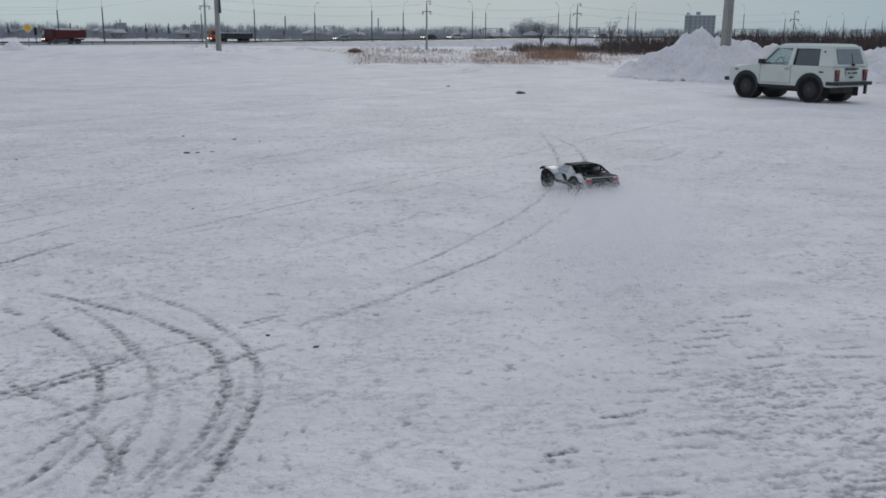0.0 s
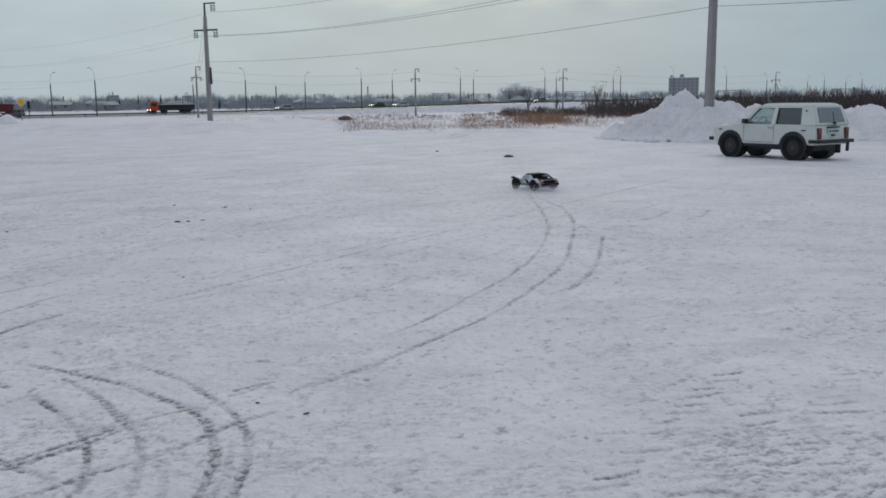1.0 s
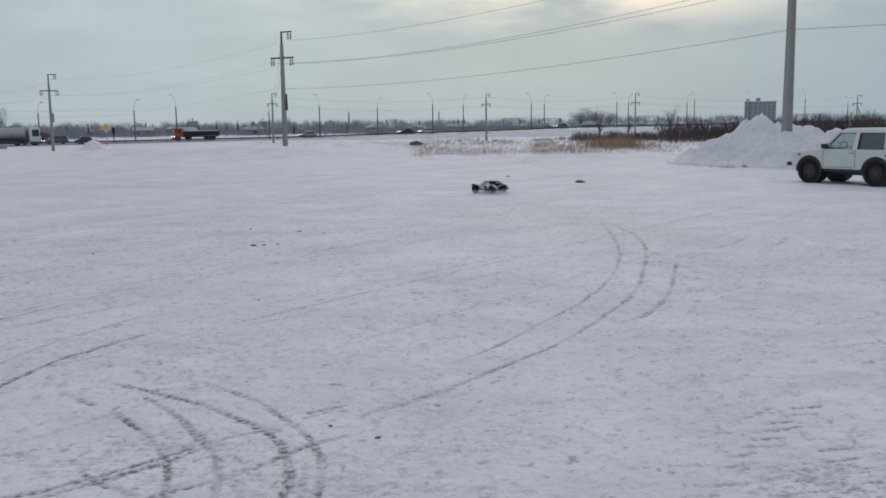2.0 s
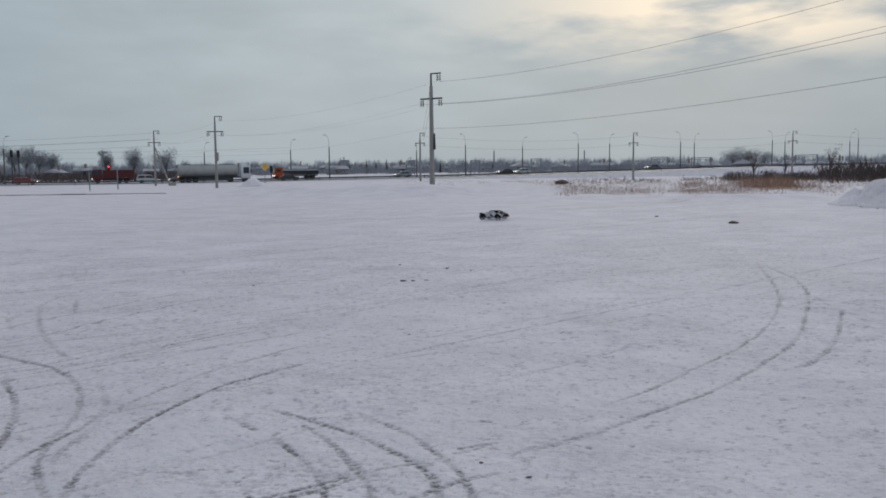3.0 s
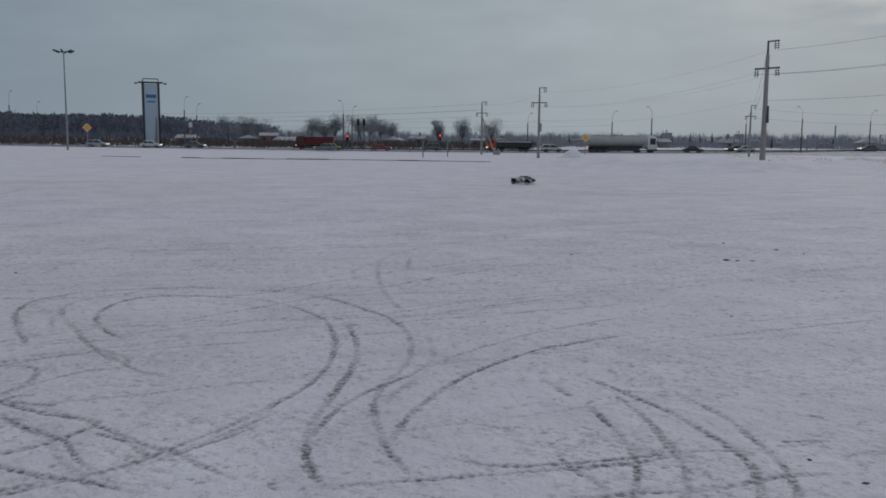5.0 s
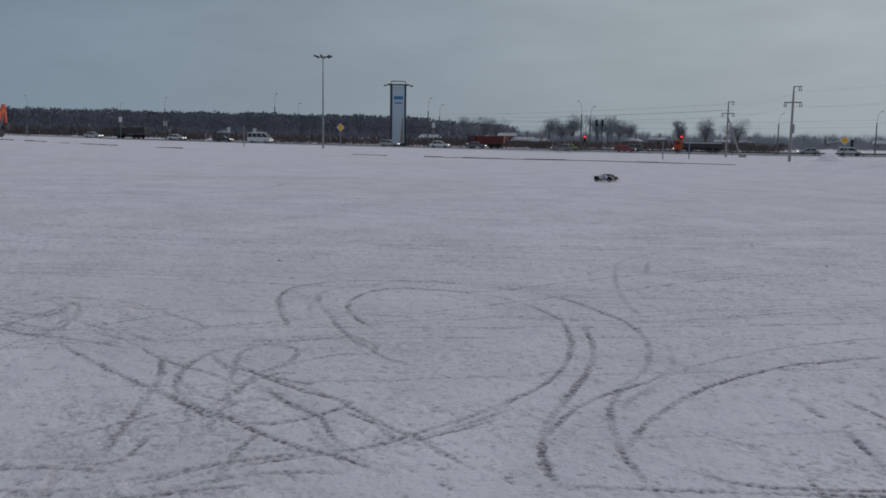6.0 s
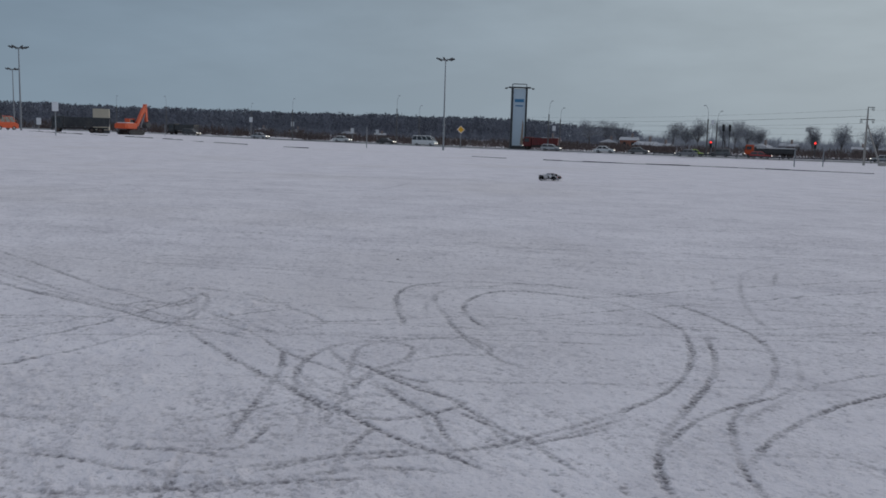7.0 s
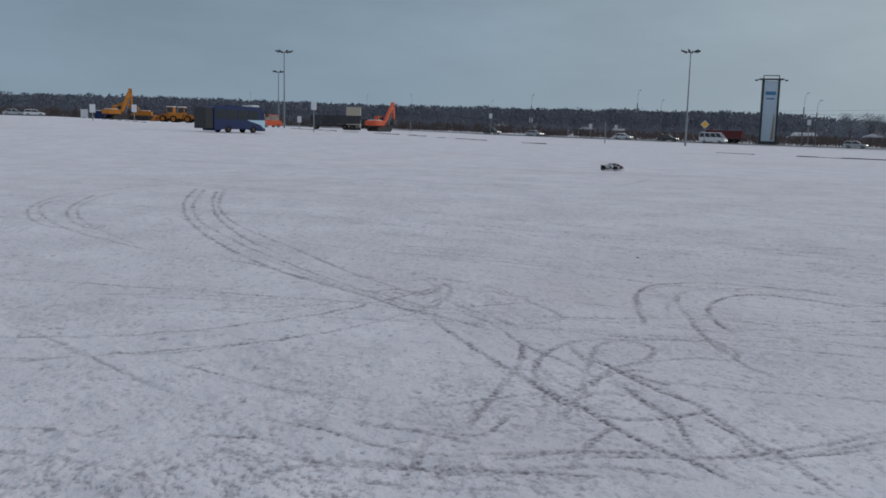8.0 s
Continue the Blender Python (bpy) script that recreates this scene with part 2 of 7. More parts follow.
M = dict(
    snow=snow_material("packed_snow", True),
    heap=snow_material("heaped_snow", False),
    asphalt=mat("wet_asphalt", (0.06, 0.06, 0.063), 0.55, vary=0.25, scale=0.3, fine=6, bump=0.1, dirt=(0.2, 0.2, 0.21), dirt_amount=0.5),
    concrete=mat("weathered_concrete", (0.33, 0.32, 0.30), 0.9, vary=0.15, scale=1.5, fine=25, dirt=(0.2, 0.19, 0.18), dirt_amount=0.4),
    lamp_post=mat("grimy_lamp_post", (0.13, 0.13, 0.13), 0.85, vary=0.2, scale=1.5, fine=20),
    kerb=mat("dirty_kerb_concrete", (0.03, 0.03, 0.03), 0.95, vary=0.2, scale=2, spec=0.05),
    steel=mat("galvanised_steel", (0.24, 0.26, 0.28), 0.5, 0.5, vary=0.12),
    dark_steel=mat("dark_steel", (0.06, 0.065, 0.07), 0.6, 0.3),
    wire=mat("aluminium_wire", (0.10, 0.105, 0.11), 0.6, 0.4, bump=0),
    insulator=mat("glass_insulator", (0.16, 0.18, 0.18), 0.2),
    white_paint=mat("old_white_paint", (0.64, 0.67, 0.625), 0.35, vary=0.06, scale=2, fine=18, bump=0.03, dirt=(0.5, 0.5, 0.47), dirt_amount=0.35, coat=0.3),
    black_plastic=mat("black_plastic", (0.022, 0.022, 0.024), 0.6, vary=0.2, bump=0.05),
    # Rubber and its dirt darkened: the wheels' deep shadow is in the colour.
    rubber=mat("dirty_shaded_rubber", (0.018, 0.017, 0.017), 0.95, vary=0.25, fine=60, dirt=(0.035, 0.032, 0.03), dirt_amount=0.5, spec=0.15),
    rim=mat("brown_steel_rim", (0.075, 0.058, 0.05), 0.6, 0.3, scale=6),
    silver=mat("silver_rim", (0.35, 0.36, 0.37), 0.4, 0.7),
    red_lens=mat("red_lens", (0.11, 0.01, 0.012), 0.2, bump=0, vary=0.1),
    amber_lens=mat("amber_lens", (0.26, 0.06, 0.015), 0.25, bump=0, vary=0.1),
    chrome=mat("dull_chrome", (0.45, 0.46, 0.47), 0.25, 0.9, bump=0),
    plate=mat("number_plate", (0.62, 0.63, 0.62), 0.5, bump=0),
    ink=mat("black_ink", (0.03, 0.03, 0.03), 0.6, bump=0),
    seat=mat("dark_seat_cloth", (0.04, 0.038, 0.036), 0.9),
    glass_clear=glass("car_glass", (0.80, 0.86, 0.84), 0.16),
    glass_dark=glass("tinted_glass", (0.10, 0.11, 0.12), 0.14),
    dark_pane=mat("dark_window", (0.03, 0.035, 0.04), 0.12, vary=0.1, bump=0, spec=0.6),
    twig=mat("bare_twigs", (0.085, 0.075, 0.075), 0.95, vary=0.25, scale=0.2, fine=2, bump=0, per_object=0.15),
    # Twigs paled and blued: the haze of distance is put into their colour.
    hazy_twig=mat("haze_grey_twigs", (0.235, 0.25, 0.275), 0.95, vary=0.25, scale=0.1, fine=1.5, bump=0, per_object=0.15),
    bark=mat("grey_bark", (0.10, 0.09, 0.085), 0.95, vary=0.25, scale=2),
    # Blue-grey lift in this base colour stands for air haze before the wood.
    wood_far=mat("bare_hazed_wood", (0.135, 0.148, 0.18), 0.95, vary=0.3, scale=0.05, fine=0.6, bump=0),
    fir=mat("dark_fir_needles", (0.055, 0.07, 0.07), 0.95, vary=0.25, scale=0.8, bump=0),
    scrub=mat("brown_scrub_twigs", (0.085, 0.065, 0.06), 0.95, vary=0.35, scale=0.3, fine=3, bump=0),
    # Skyline trees: almost all of this pallor is painted-in haze.
    pale=mat("haze_pale_trees", (0.33, 0.355, 0.385), 0.95, vary=0.2, scale=0.02, fine=0.4, bump=0),
    reed=mat("dry_reed", (0.27, 0.155, 0.10), 0.9, vary=0.35, scale=0.3, fine=5, bump=0),
    house_roof=mat("dull_grey_roof_snow", (0.46, 0.47, 0.49), 0.85, vary=0.25, scale=0.4, fine=3),
    roof_snow=mat("roof_snow", (0.76, 0.77, 0.79), 0.8, vary=0.05, scale=0.5),
    wall_wood=mat("weathered_house_wall", (0.17, 0.155, 0.15), 0.9, vary=0.3, scale=0.6, per_object=0.4),
    brick=mat("red_brick_wall", (0.27, 0.12, 0.085), 0.9, vary=0.2, scale=0.6),
    block=mat("grey_panel_wall", (0.30, 0.32, 0.335), 0.85, vary=0.1, scale=0.2),
    board=mat("light_panel", (0.50, 0.61, 0.69), 0.5, vary=0.08, scale=0.25, fine=3, bump=0),
    blue_ink=mat("blue_print", (0.045, 0.20, 0.38), 0.5, bump=0),
    brown_ink=mat("brown_print", (0.34, 0.27, 0.21), 0.5, bump=0),
    sign_yellow=mat("yellow_sign", (0.75, 0.40, 0.03), 0.5, bump=0, vary=0.1),
    sign_white=mat("white_sign", (0.68, 0.70, 0.72), 0.5, bump=0, vary=0.1),
    signal_red=mat("red_signal", (0.5, 0.02, 0.02), 0.4, bump=0, glow=(1.0, 0.05, 0.04), glow_strength=2.2),
    headlight=mat("lit_headlight", (0.9, 0.88, 0.8), 0.3, bump=0, glow=(1.0, 0.93, 0.8), glow_strength=2.5),
    amber_lamp=mat("lit_amber_lamp", (0.8, 0.4, 0.1), 0.3, bump=0, glow=(1.0, 0.5, 0.12), glow_strength=1.8),
    orange=mat("orange_machine_paint", (0.62, 0.085, 0.018), 0.5, vary=0.15, scale=1.0, coat=0.1),
    yellow=mat("yellow_machine_paint", (0.52, 0.20, 0.03), 0.6, vary=0.25, scale=1.0, dirt=(0.16, 0.09, 0.04), dirt_amount=0.6, spec=0.2),
    red=mat("red_truck_paint", (0.16, 0.022, 0.022), 0.5, vary=0.25, scale=0.8, dirt=(0.08, 0.035, 0.033), dirt_amount=0.6),
    red_car=mat("red_car_paint", (0.42, 0.03, 0.03), 0.35, vary=0.1, coat=0.4),
    navy=mat("dark_blue_paint", (0.010, 0.028, 0.10), 0.45, vary=0.15, spec=0.3),
    # Panes greyed close to the wall's tone, haze being put into the colour.
    block_pane=mat("hazed_block_window", (0.17, 0.185, 0.20), 0.5, bump=0),
    pale_blue=mat("pale_blue_paint", (0.45, 0.66, 0.78), 0.4, vary=0.08),
    black_paint=mat("black_car_paint", (0.02, 0.021, 0.024), 0.3, vary=0.15, coat=0.4, dirt=(0.07, 0.07, 0.07), dirt_amount=0.4),
    grey_paint=mat("grey_car_paint", (0.17, 0.18, 0.19), 0.35, 0.2, vary=0.1, coat=0.3),
    silver_paint=mat("silver_car_paint", (0.42, 0.44, 0.46), 0.35, 0.3, vary=0.08, coat=0.3),
    white_car=mat("white_car_paint", (0.70, 0.72, 0.73), 0.35, vary=0.06, coat=0.3),
    green_car=mat("green_yellow_paint", (0.35, 0.50, 0.06), 0.4, vary=0.1),
    tank=mat("grey_tank_metal", (0.40, 0.40, 0.385), 0.5, 0.2, vary=0.12, scale=0.4, dirt=(0.25, 0.245, 0.235), dirt_amount=0.6),
    beige=mat("beige_box_panel", (0.46, 0.42, 0.33), 0.7, vary=0.1),
    toy_white=mat("white_toy_shell", (0.66, 0.66, 0.68), 0.35, vary=0.06, fine=90, scale=9, bump=0.02, dirt=(0.4, 0.4, 0.42), dirt_amount=0.4),
    toy_black=mat("black_toy_shell", (0.016, 0.016, 0.018), 0.75, vary=0.1, fine=90, bump=0.02, spec=0.12),
    toy_red=mat("red_toy_lamp", (0.45, 0.05, 0.05), 0.35, bump=0),
    dirty_snow=mat("gritty_brown_snow", (0.42, 0.37, 0.32), 0.9, vary=0.3, scale=4, fine=20, bump=0.4),
    # Opaque grey in place of the light seen through a clear pane.
    toy_pane=mat("pale_toy_plastic", (0.40, 0.41, 0.43), 0.25, vary=0.15, scale=8, bump=0.02),
    flakes=powder_material(),
    smoke_stone=mat("chimney_brick", (0.25, 0.2, 0.18), 0.9),
)

# ---- building helpers ----


def part(name, bm, material, parent=None, label="", smooth=False):
    me = bpy.data.meshes.new(name)
    bmesh.ops.recalc_face_normals(bm, faces=bm.faces)
    bm.to_mesh(me)
    bm.free()
    me.materials.append(M[material] if isinstance(material, str) else material)
    if smooth:
        for p in me.polygons:
            p.use_smooth = True
    ob = new(name, me)
    if parent:
        ob.parent = parent
    if label:
        ob["label"] = label
    return ob


def thing(name, label, category, m=None, group="", kind=""):
    ob = new(name)
    ob.empty_display_size = 0.2
    if m:
        ob.matrix_basis = m
    return tagged(ob, label, category, group, kind)


def box(bm, x0, x1, y0, y1, z0, z1, bevel=0.0):
    vs = [bm.verts.new((x, y, z)) for x in (x0, x1) for y in (y0, y1) for z in (z0, z1)]
    fs = [bm.faces.new([vs[i] for i in q]) for q in ((0, 1, 3, 2), (4, 6, 7, 5), (0, 4, 5, 1), (2, 3, 7, 6), (0, 2, 6, 4), (1, 5, 7, 3))]
    if bevel:
        es = list({e for f in fs for e in f.edges})
        bmesh.ops.bevel(bm, geom=es, offset=bevel, segments=2, affect="EDGES", profile=0.6)
    return bm


def boxm(*a, **k):
    return box(bmesh.new(), *a, **k)


def tube(bm, a, b, r0, r1=None, seg=8, caps=True):
    a, b = Vector(a), Vector(b)
    r1 = r0 if r1 is None else r1
    w = (b - a).normalized()
    u = w.orthogonal().normalized()
    v = w.cross(u)
    rings = []
    for p, r in ((a, r0), (b, r1)):
        rings.append([bm.verts.new(p + r * (math.cos(2 * math.pi * i / seg) * u + math.sin(2 * math.pi * i / seg) * v)) for i in range(seg)])
    for i in range(seg):
        j = (i + 1) % seg
        bm.faces.new((rings[0][i], rings[0][j], rings[1][j], rings[1][i]))
    if caps:
        bm.faces.new(rings[0][::-1])
        bm.faces.new(rings[1])
    return bm


def tubem(*a, **k):
    return tube(bmesh.new(), *a, **k)


def slab(bm, pts, y0, y1, bevel=0.0):
    """A side outline in x and z, carried across from y0 to y1."""
    a = [bm.verts.new((x, y0, z)) for x, z in pts]
    b = [bm.verts.new((x, y1, z)) for x, z in pts]
    n = len(pts)
    fs = [bm.faces.new(a), bm.faces.new(b[::-1])]
    for i in range(n):
        j = (i + 1) % n
        fs.append(bm.faces.new((a[j], a[i], b[i], b[j])))
    if bevel:
        es = [e for e in fs[0].edges] + [e for e in fs[1].edges]
        bmesh.ops.bevel(bm, geom=es, offset=bevel, segments=2, affect="EDGES", profile=0.6)
    return bm


def slabm(*a, **k):
    return slab(bmesh.new(), *a, **k)


def frustum(bm, lower, z0, upper, z1):
    a = [bm.verts.new((x, y, z0)) for x, y in lower]
    b = [bm.verts.new((x, y, z1)) for x, y in upper]
    n = len(lower)
    bm.faces.new(a[::-1])
    bm.faces.new(b)
    for i in range(n):
        j = (i + 1) % n
        bm.faces.new((a[i], a[j], b[j], b[i]))
    return bm


def pane(bm, corners, out=0.006, thick=0.008):
    """A flat plate on corners (3D), standing a little proud of them."""
    c = [Vector(p) for p in corners]
    nrm = (c[1] - c[0]).cross(c[2] - c[0]).normalized()
    a = [bm.verts.new(p + nrm * out) for p in c]
    b = [bm.verts.new(p + nrm * (out - thick)) for p in c]
    n = len(c)
    bm.faces.new(a)
    bm.faces.new(b[::-1])
    for i in range(n):
        j = (i + 1) % n
        bm.faces.new((a[j], a[i], b[i], b[j]))
    return bm


def wheel(parent, x, y, r, w, rim="rim", seg=20, knobs=0, name="wheel"):
    """A tyre on its rim, at its hub; the axle lies along y."""
    hub = new(name)
    hub.empty_display_size = 0.1
    hub.parent = parent
    hub.location = (x, y, r)
    bm = bmesh.new()
    prof = [(r * 0.62, -w / 2), (r * 0.92, -w / 2), (r, -w * 0.36), (r, w * 0.36), (r * 0.92, w / 2), (r * 0.62, w / 2)]
    rings = [[bm.verts.new((q * math.cos(2 * math.pi * i / seg), d, q * math.sin(2 * math.pi * i / seg))) for q, d in prof] for i in range(seg)]
    for i in range(seg):
        a, b = rings[i], rings[(i + 1) % seg]
        for k in range(len(prof)):
            l = (k + 1) % len(prof)
            bm.faces.new((a[k], a[l], b[l], b[k]))
    for k in range(knobs):
        t = 2 * math.pi * k / knobs
        for side in (-1, 1):
            c, s = math.cos(t + side * 0.06), math.sin(t + side * 0.06)
            p = Vector((c * r, side * w * 0.24, s * r))
            tube(bm, p - Vector((c, 0, s)) * r * 0.04, p + Vector((c, 0, s)) * r * 0.07, w * 0.13, w * 0.09, seg=4)
    part("tyre", bm, "rubber", hub)
    bm = bmesh.new()
    tube(bm, (0, -w * 0.36, 0), (0, w * 0.36, 0), r * 0.63, seg=seg)
    for side in (-1, 1):
        tube(bm, (0, side * w * 0.34, 0), (0, side * w * 0.46, 0), r * 0.26, r * 0.2, seg=10)
    part("rim", bm, rim, hub)
    return hub


def arch_profile(top, rear, front, sill, axles, ra, zc, seg=9):
    """A car's side outline: along the sill from the rear, round the wheel arches, then back over the top points."""
    pts = [(rear, sill)]
    for ax in sorted(axles):
        h = max(0.0, sill - zc)
        half = math.sqrt(max(ra * ra - h * h, 1e-6))
        a0 = math.atan2(h, -half)
        a1 = math.atan2(h, half)
        for i in range(seg + 1):
            a = a0 + (a1 - a0) * i / seg
            pts.append((ax + ra * math.cos(a), zc + ra * math.sin(a)))
    pts.append((front, sill))
    return pts + list(top)


def P(az, r):
    return (-math.sin(radians(az)) * r, math.cos(radians(az)) * r)


# ---- lie of the land ----
GROUND_AZ = [-180, -90, -30, 3, 13, 20, 29, 45, 55, 61, 69, 76, 82, 90, 96, 115, 180]
GROUND_Z = [0, -0.5, -0.8, -1.0, -0.75, -0.7, -0.85, -0.8, -0.45, -0.2, 0.25, 0.75, 1.0, 1.65, 2.2, 2.4, 0]
ROAD_AZ, ROAD_V = 36.0, 194.0           # the road's nearest point and its distance
ROAD_S = [-1200, -317, -252, -171, -119, -85, -63, 0, 22, 78, 133, 165, 260, 500, 1200]
ROAD_Z = [2.6, 2.4, 1.75, 0.85, 0.25, -0.1, -0.32, -0.72, -0.75, -0.42, 0.30, 0.95, 1.5, 2.0, 2.0]


def smooth(a, b, x):
    t = np.clip((x - a) / (b - a), 0, 1)
    return t * t * (3 - 2 * t)


_lattice = np.random.RandomState(5).rand(256, 256)


def vnoise(x, y):
    xi, yi = np.floor(x).astype(int), np.floor(y).astype(int)
    fx, fy = x - xi, y - yi
    fx, fy = fx * fx * (3 - 2 * fx), fy * fy * (3 - 2 * fy)
    g = lambda i, j: _lattice[(xi + i) % 256, (yi + j) % 256]
    return (g(0, 0) * (1 - fx) + g(1, 0) * fx) * (1 - fy) + (g(0, 1) * (1 - fx) + g(1, 1) * fx) * fy


def fbm(x, y, octaves=4, gain=0.5):
    v, a, s = 0.0, 1.0, 0.0
    for o in range(octaves):
        v = v + a * vnoise(x * 2 ** o + 17.3 * o, y * 2 ** o + 9.1 * o)
        s += a
        a *= gain
    return v / s


def land(x, y):
    """Height of the snow without its small lumps."""
    x, y = np.asarray(x, float), np.asarray(y, float)
    r = np.hypot(x, y)
    az = np.degrees(np.arctan2(-x, y))
    z = np.interp(az, GROUND_AZ, GROUND_Z) * smooth(38, 180, r)
    # a low ploughed bank at the edge of the lot
    bank = np.exp(-((r - 66 - 5 * np.sin(az * 0.31)) / 5.0) ** 2) * smooth(2, 9, az) * (1 - smooth(24, 31, az))
    z = z + bank * (0.25 + 0.5 * fbm(x * 0.35, y * 0.35, 3))
    edge = np.exp(-((r - 47 - 2 * np.sin(az * 0.5)) / 2.6) ** 2) * smooth(-13, -9, az) * (1 - smooth(3, 8, az))
    z = z + edge * 0.34 * (0.3 + fbm(x * 0.5, y * 0.5, 3))
    field = smooth(-17, -12, az) * (1 - smooth(24, 30, az)) * smooth(50, 58, r) * (1 - smooth(160, 178, r))
    z = z + field * 0.7 * (fbm(x * 0.11 + 5, y * 0.11, 4, 0.55) - 0.45)
    return z + 0.10 * (fbm(x * 0.07, y * 0.07, 3) - 0.5) * smooth(8, 40, r)


def lumps(x, y):
    r = np.hypot(x, y)
    a = radians(-28)
    u, v = x * math.cos(a) + y * math.sin(a), -x * math.sin(a) + y * math.cos(a)
    ripple = fbm(u * 2.6, v * 3.2, 4) - 0.5
    clod = np.clip(fbm(x * 5.1 + 40, y * 5.1, 4, 0.6) - 0.52, 0, 1)
    rough = 0.5 + 1.3 * smooth(0.45, 0.65, fbm(x * 0.33 + 3, y * 0.33, 2))
    return (0.020 * ripple + 0.045 * clod * rough) * (1 - smooth(25, 60, r))


def height(x, y):
    return float(land(x, y))


def road_point(s, v=ROAD_V):
    a = radians(ROAD_AZ)
    x = -math.sin(a) * v + math.cos(a) * s
    y = math.cos(a) * v + math.sin(a) * s
    return x, y, float(np.interp(s, ROAD_S, ROAD_Z))


def road_s(az, v):
    return v * math.tan(radians(ROAD_AZ - az))


ROAD_TURN = ROAD_AZ               # heading of the road's +s, degrees from +x

# ---- tyre marks in the snow: the way of each, as a curve through a few places ----
MARKS = []


def mark(strength, half, *places):
    """One wheel's rubbed line: how bare, its half width, and the places that its curve passes."""
    MARKS.append((places, strength, half))


mark(0.72, 0.047, (-7.18, 4.03), (-7.93, 4.37), (-8.60, 4.75), (-9.04, 5.14), (-9.22, 5.58), (-9.12, 6.08), (-8.87, 6.51), (-8.43, 6.89), (-7.88, 7.15), (-7.36, 7.32), (-6.64, 7.31), (-5.98, 7.10), (-5.40, 6.83), (-4.86, 6.39), (-4.46, 5.89), (-4.20, 5.47), (-4.00, 4.96), (-3.80, 4.55), (-3.57, 4.25), (-3.31, 3.98), (-3.04, 3.74), (-2.75, 3.54), (-2.61, 3.46))
mark(0.65, 0.045, (-6.22, 4.17), (-6.80, 4.37), (-7.57, 4.71), (-8.34, 5.10), (-8.71, 5.46), (-8.78, 5.84), (-8.69, 6.46))
mark(0.72, 0.043, (-6.80, 4.69), (-7.34, 4.87), (-7.87, 5.18), (-8.26, 5.64), (-8.37, 6.13), (-8.06, 6.49), (-7.42, 6.72), (-6.83, 6.77), (-6.01, 6.46), (-5.45, 6.00), (-5.00, 5.51), (-4.66, 5.02), (-4.42, 4.54), (-4.28, 4.03), (-4.19, 3.43), (-4.15, 3.00), (-4.17, 2.62), (-4.30, 2.25), (-4.35, 2.00))
mark(0.80, 0.050, (-5.62, 6.40), (-5.14, 5.95), (-4.69, 5.43), (-4.39, 4.97), (-4.15, 4.53), (-3.88, 4.04), (-3.66, 3.70), (-3.43, 3.45), (-3.20, 3.26), (-3.05, 3.17))
mark(0.85, 0.040, (-4.12, 5.73), (-3.98, 5.24), (-3.98, 4.83), (-3.93, 4.45), (-3.80, 4.05), (-3.63, 3.71))
mark(0.30, 0.040, (-3.78, 5.13), (-3.81, 4.81), (-3.69, 4.28), (-3.54, 3.77), (-3.42, 3.53))
mark(0.45, 0.040, (-3.50, 8.27), (-3.82, 7.39), (-3.97, 6.59), (-4.02, 5.91), (-4.01, 5.54))
mark(0.90, 0.042, (-3.18, 7.49), (-3.47, 6.80), (-3.60, 6.20), (-3.62, 5.52), (-3.55, 4.97), (-3.41, 4.45), (-3.25, 4.05), (-3.16, 3.88))
mark(0.35, 0.045, (-4.68, 6.45), (-4.22, 5.88), (-3.92, 5.31), (-3.79, 4.78), (-3.64, 4.45))
mark(0.60, 0.035, (-4.16, 3.94), (-4.10, 3.45), (-4.08, 3.06), (-4.07, 2.83))
mark(0.40, 0.050, (-7.88, 9.23), (-7.23, 8.49))
mark(0.40, 0.050, (-7.94, 9.87), (-7.05, 8.75), (-6.24, 7.86), (-5.52, 7.22))
mark(0.45, 0.050, (-8.02, 10.78), (-7.11, 9.45))
mark(0.40, 0.060, (-8.62, 14.30), (-7.94, 13.28))
mark(0.35, 0.060, (-8.50, 14.48), (-7.82, 13.47))
mark(0.30, 0.040, (-7.66, 9.53), (-8.26, 10.44), (-8.50, 11.94), (-8.46, 13.93), (-8.25, 15.34))
mark(0.66, 0.030, (-7.59, 6.61), (-7.50, 7.27), (-7.43, 8.21), (-7.30, 9.19), (-7.06, 10.56), (-6.83, 11.66))
mark(0.66, 0.030, (-7.06, 5.34), (-6.96, 5.88), (-6.83, 7.05), (-6.61, 8.30), (-6.37, 10.16), (-6.13, 11.51))
mark(0.61, 0.030, (-7.84, 3.15), (-7.57, 3.88), (-7.38, 4.72), (-7.22, 5.47))
mark(0.56, 0.025, (-8.71, 1.91), (-8.11, 2.72), (-7.42, 3.79), (-6.62, 4.86), (-5.64, 6.16), (-4.67, 7.58), (-3.82, 8.93))
mark(0.56, 0.025, (-8.26, 1.80), (-7.73, 2.58), (-6.89, 3.79), (-5.68, 5.43), (-4.72, 6.70), (-4.10, 7.63))
mark(0.46, 0.030, (-7.29, 5.23), (-6.35, 6.11), (-5.61, 7.01), (-5.25, 7.99), (-4.41, 9.48))
mark(0.66, 0.030, (-5.19, 7.38), (-4.79, 8.34), (-4.38, 9.41))
mark(0.51, 0.028, (-7.94, 1.98), (-7.56, 2.76), (-6.90, 3.56), (-6.67, 4.00), (-6.32, 4.25))
mark(0.80, 0.035, (-3.06, 3.18), (-2.76, 3.48), (-2.29, 3.97), (-1.86, 4.46), (-1.65, 4.76))
mark(0.85, 0.036, (-2.77, 3.88), (-2.45, 3.96), (-2.18, 4.19), (-1.97, 4.44), (-1.83, 4.60), (-1.65, 4.80), (-1.43, 5.02))
mark(0.60, 0.035, (-1.24, 5.30), (-1.13, 5.40), (-1.03, 5.45))
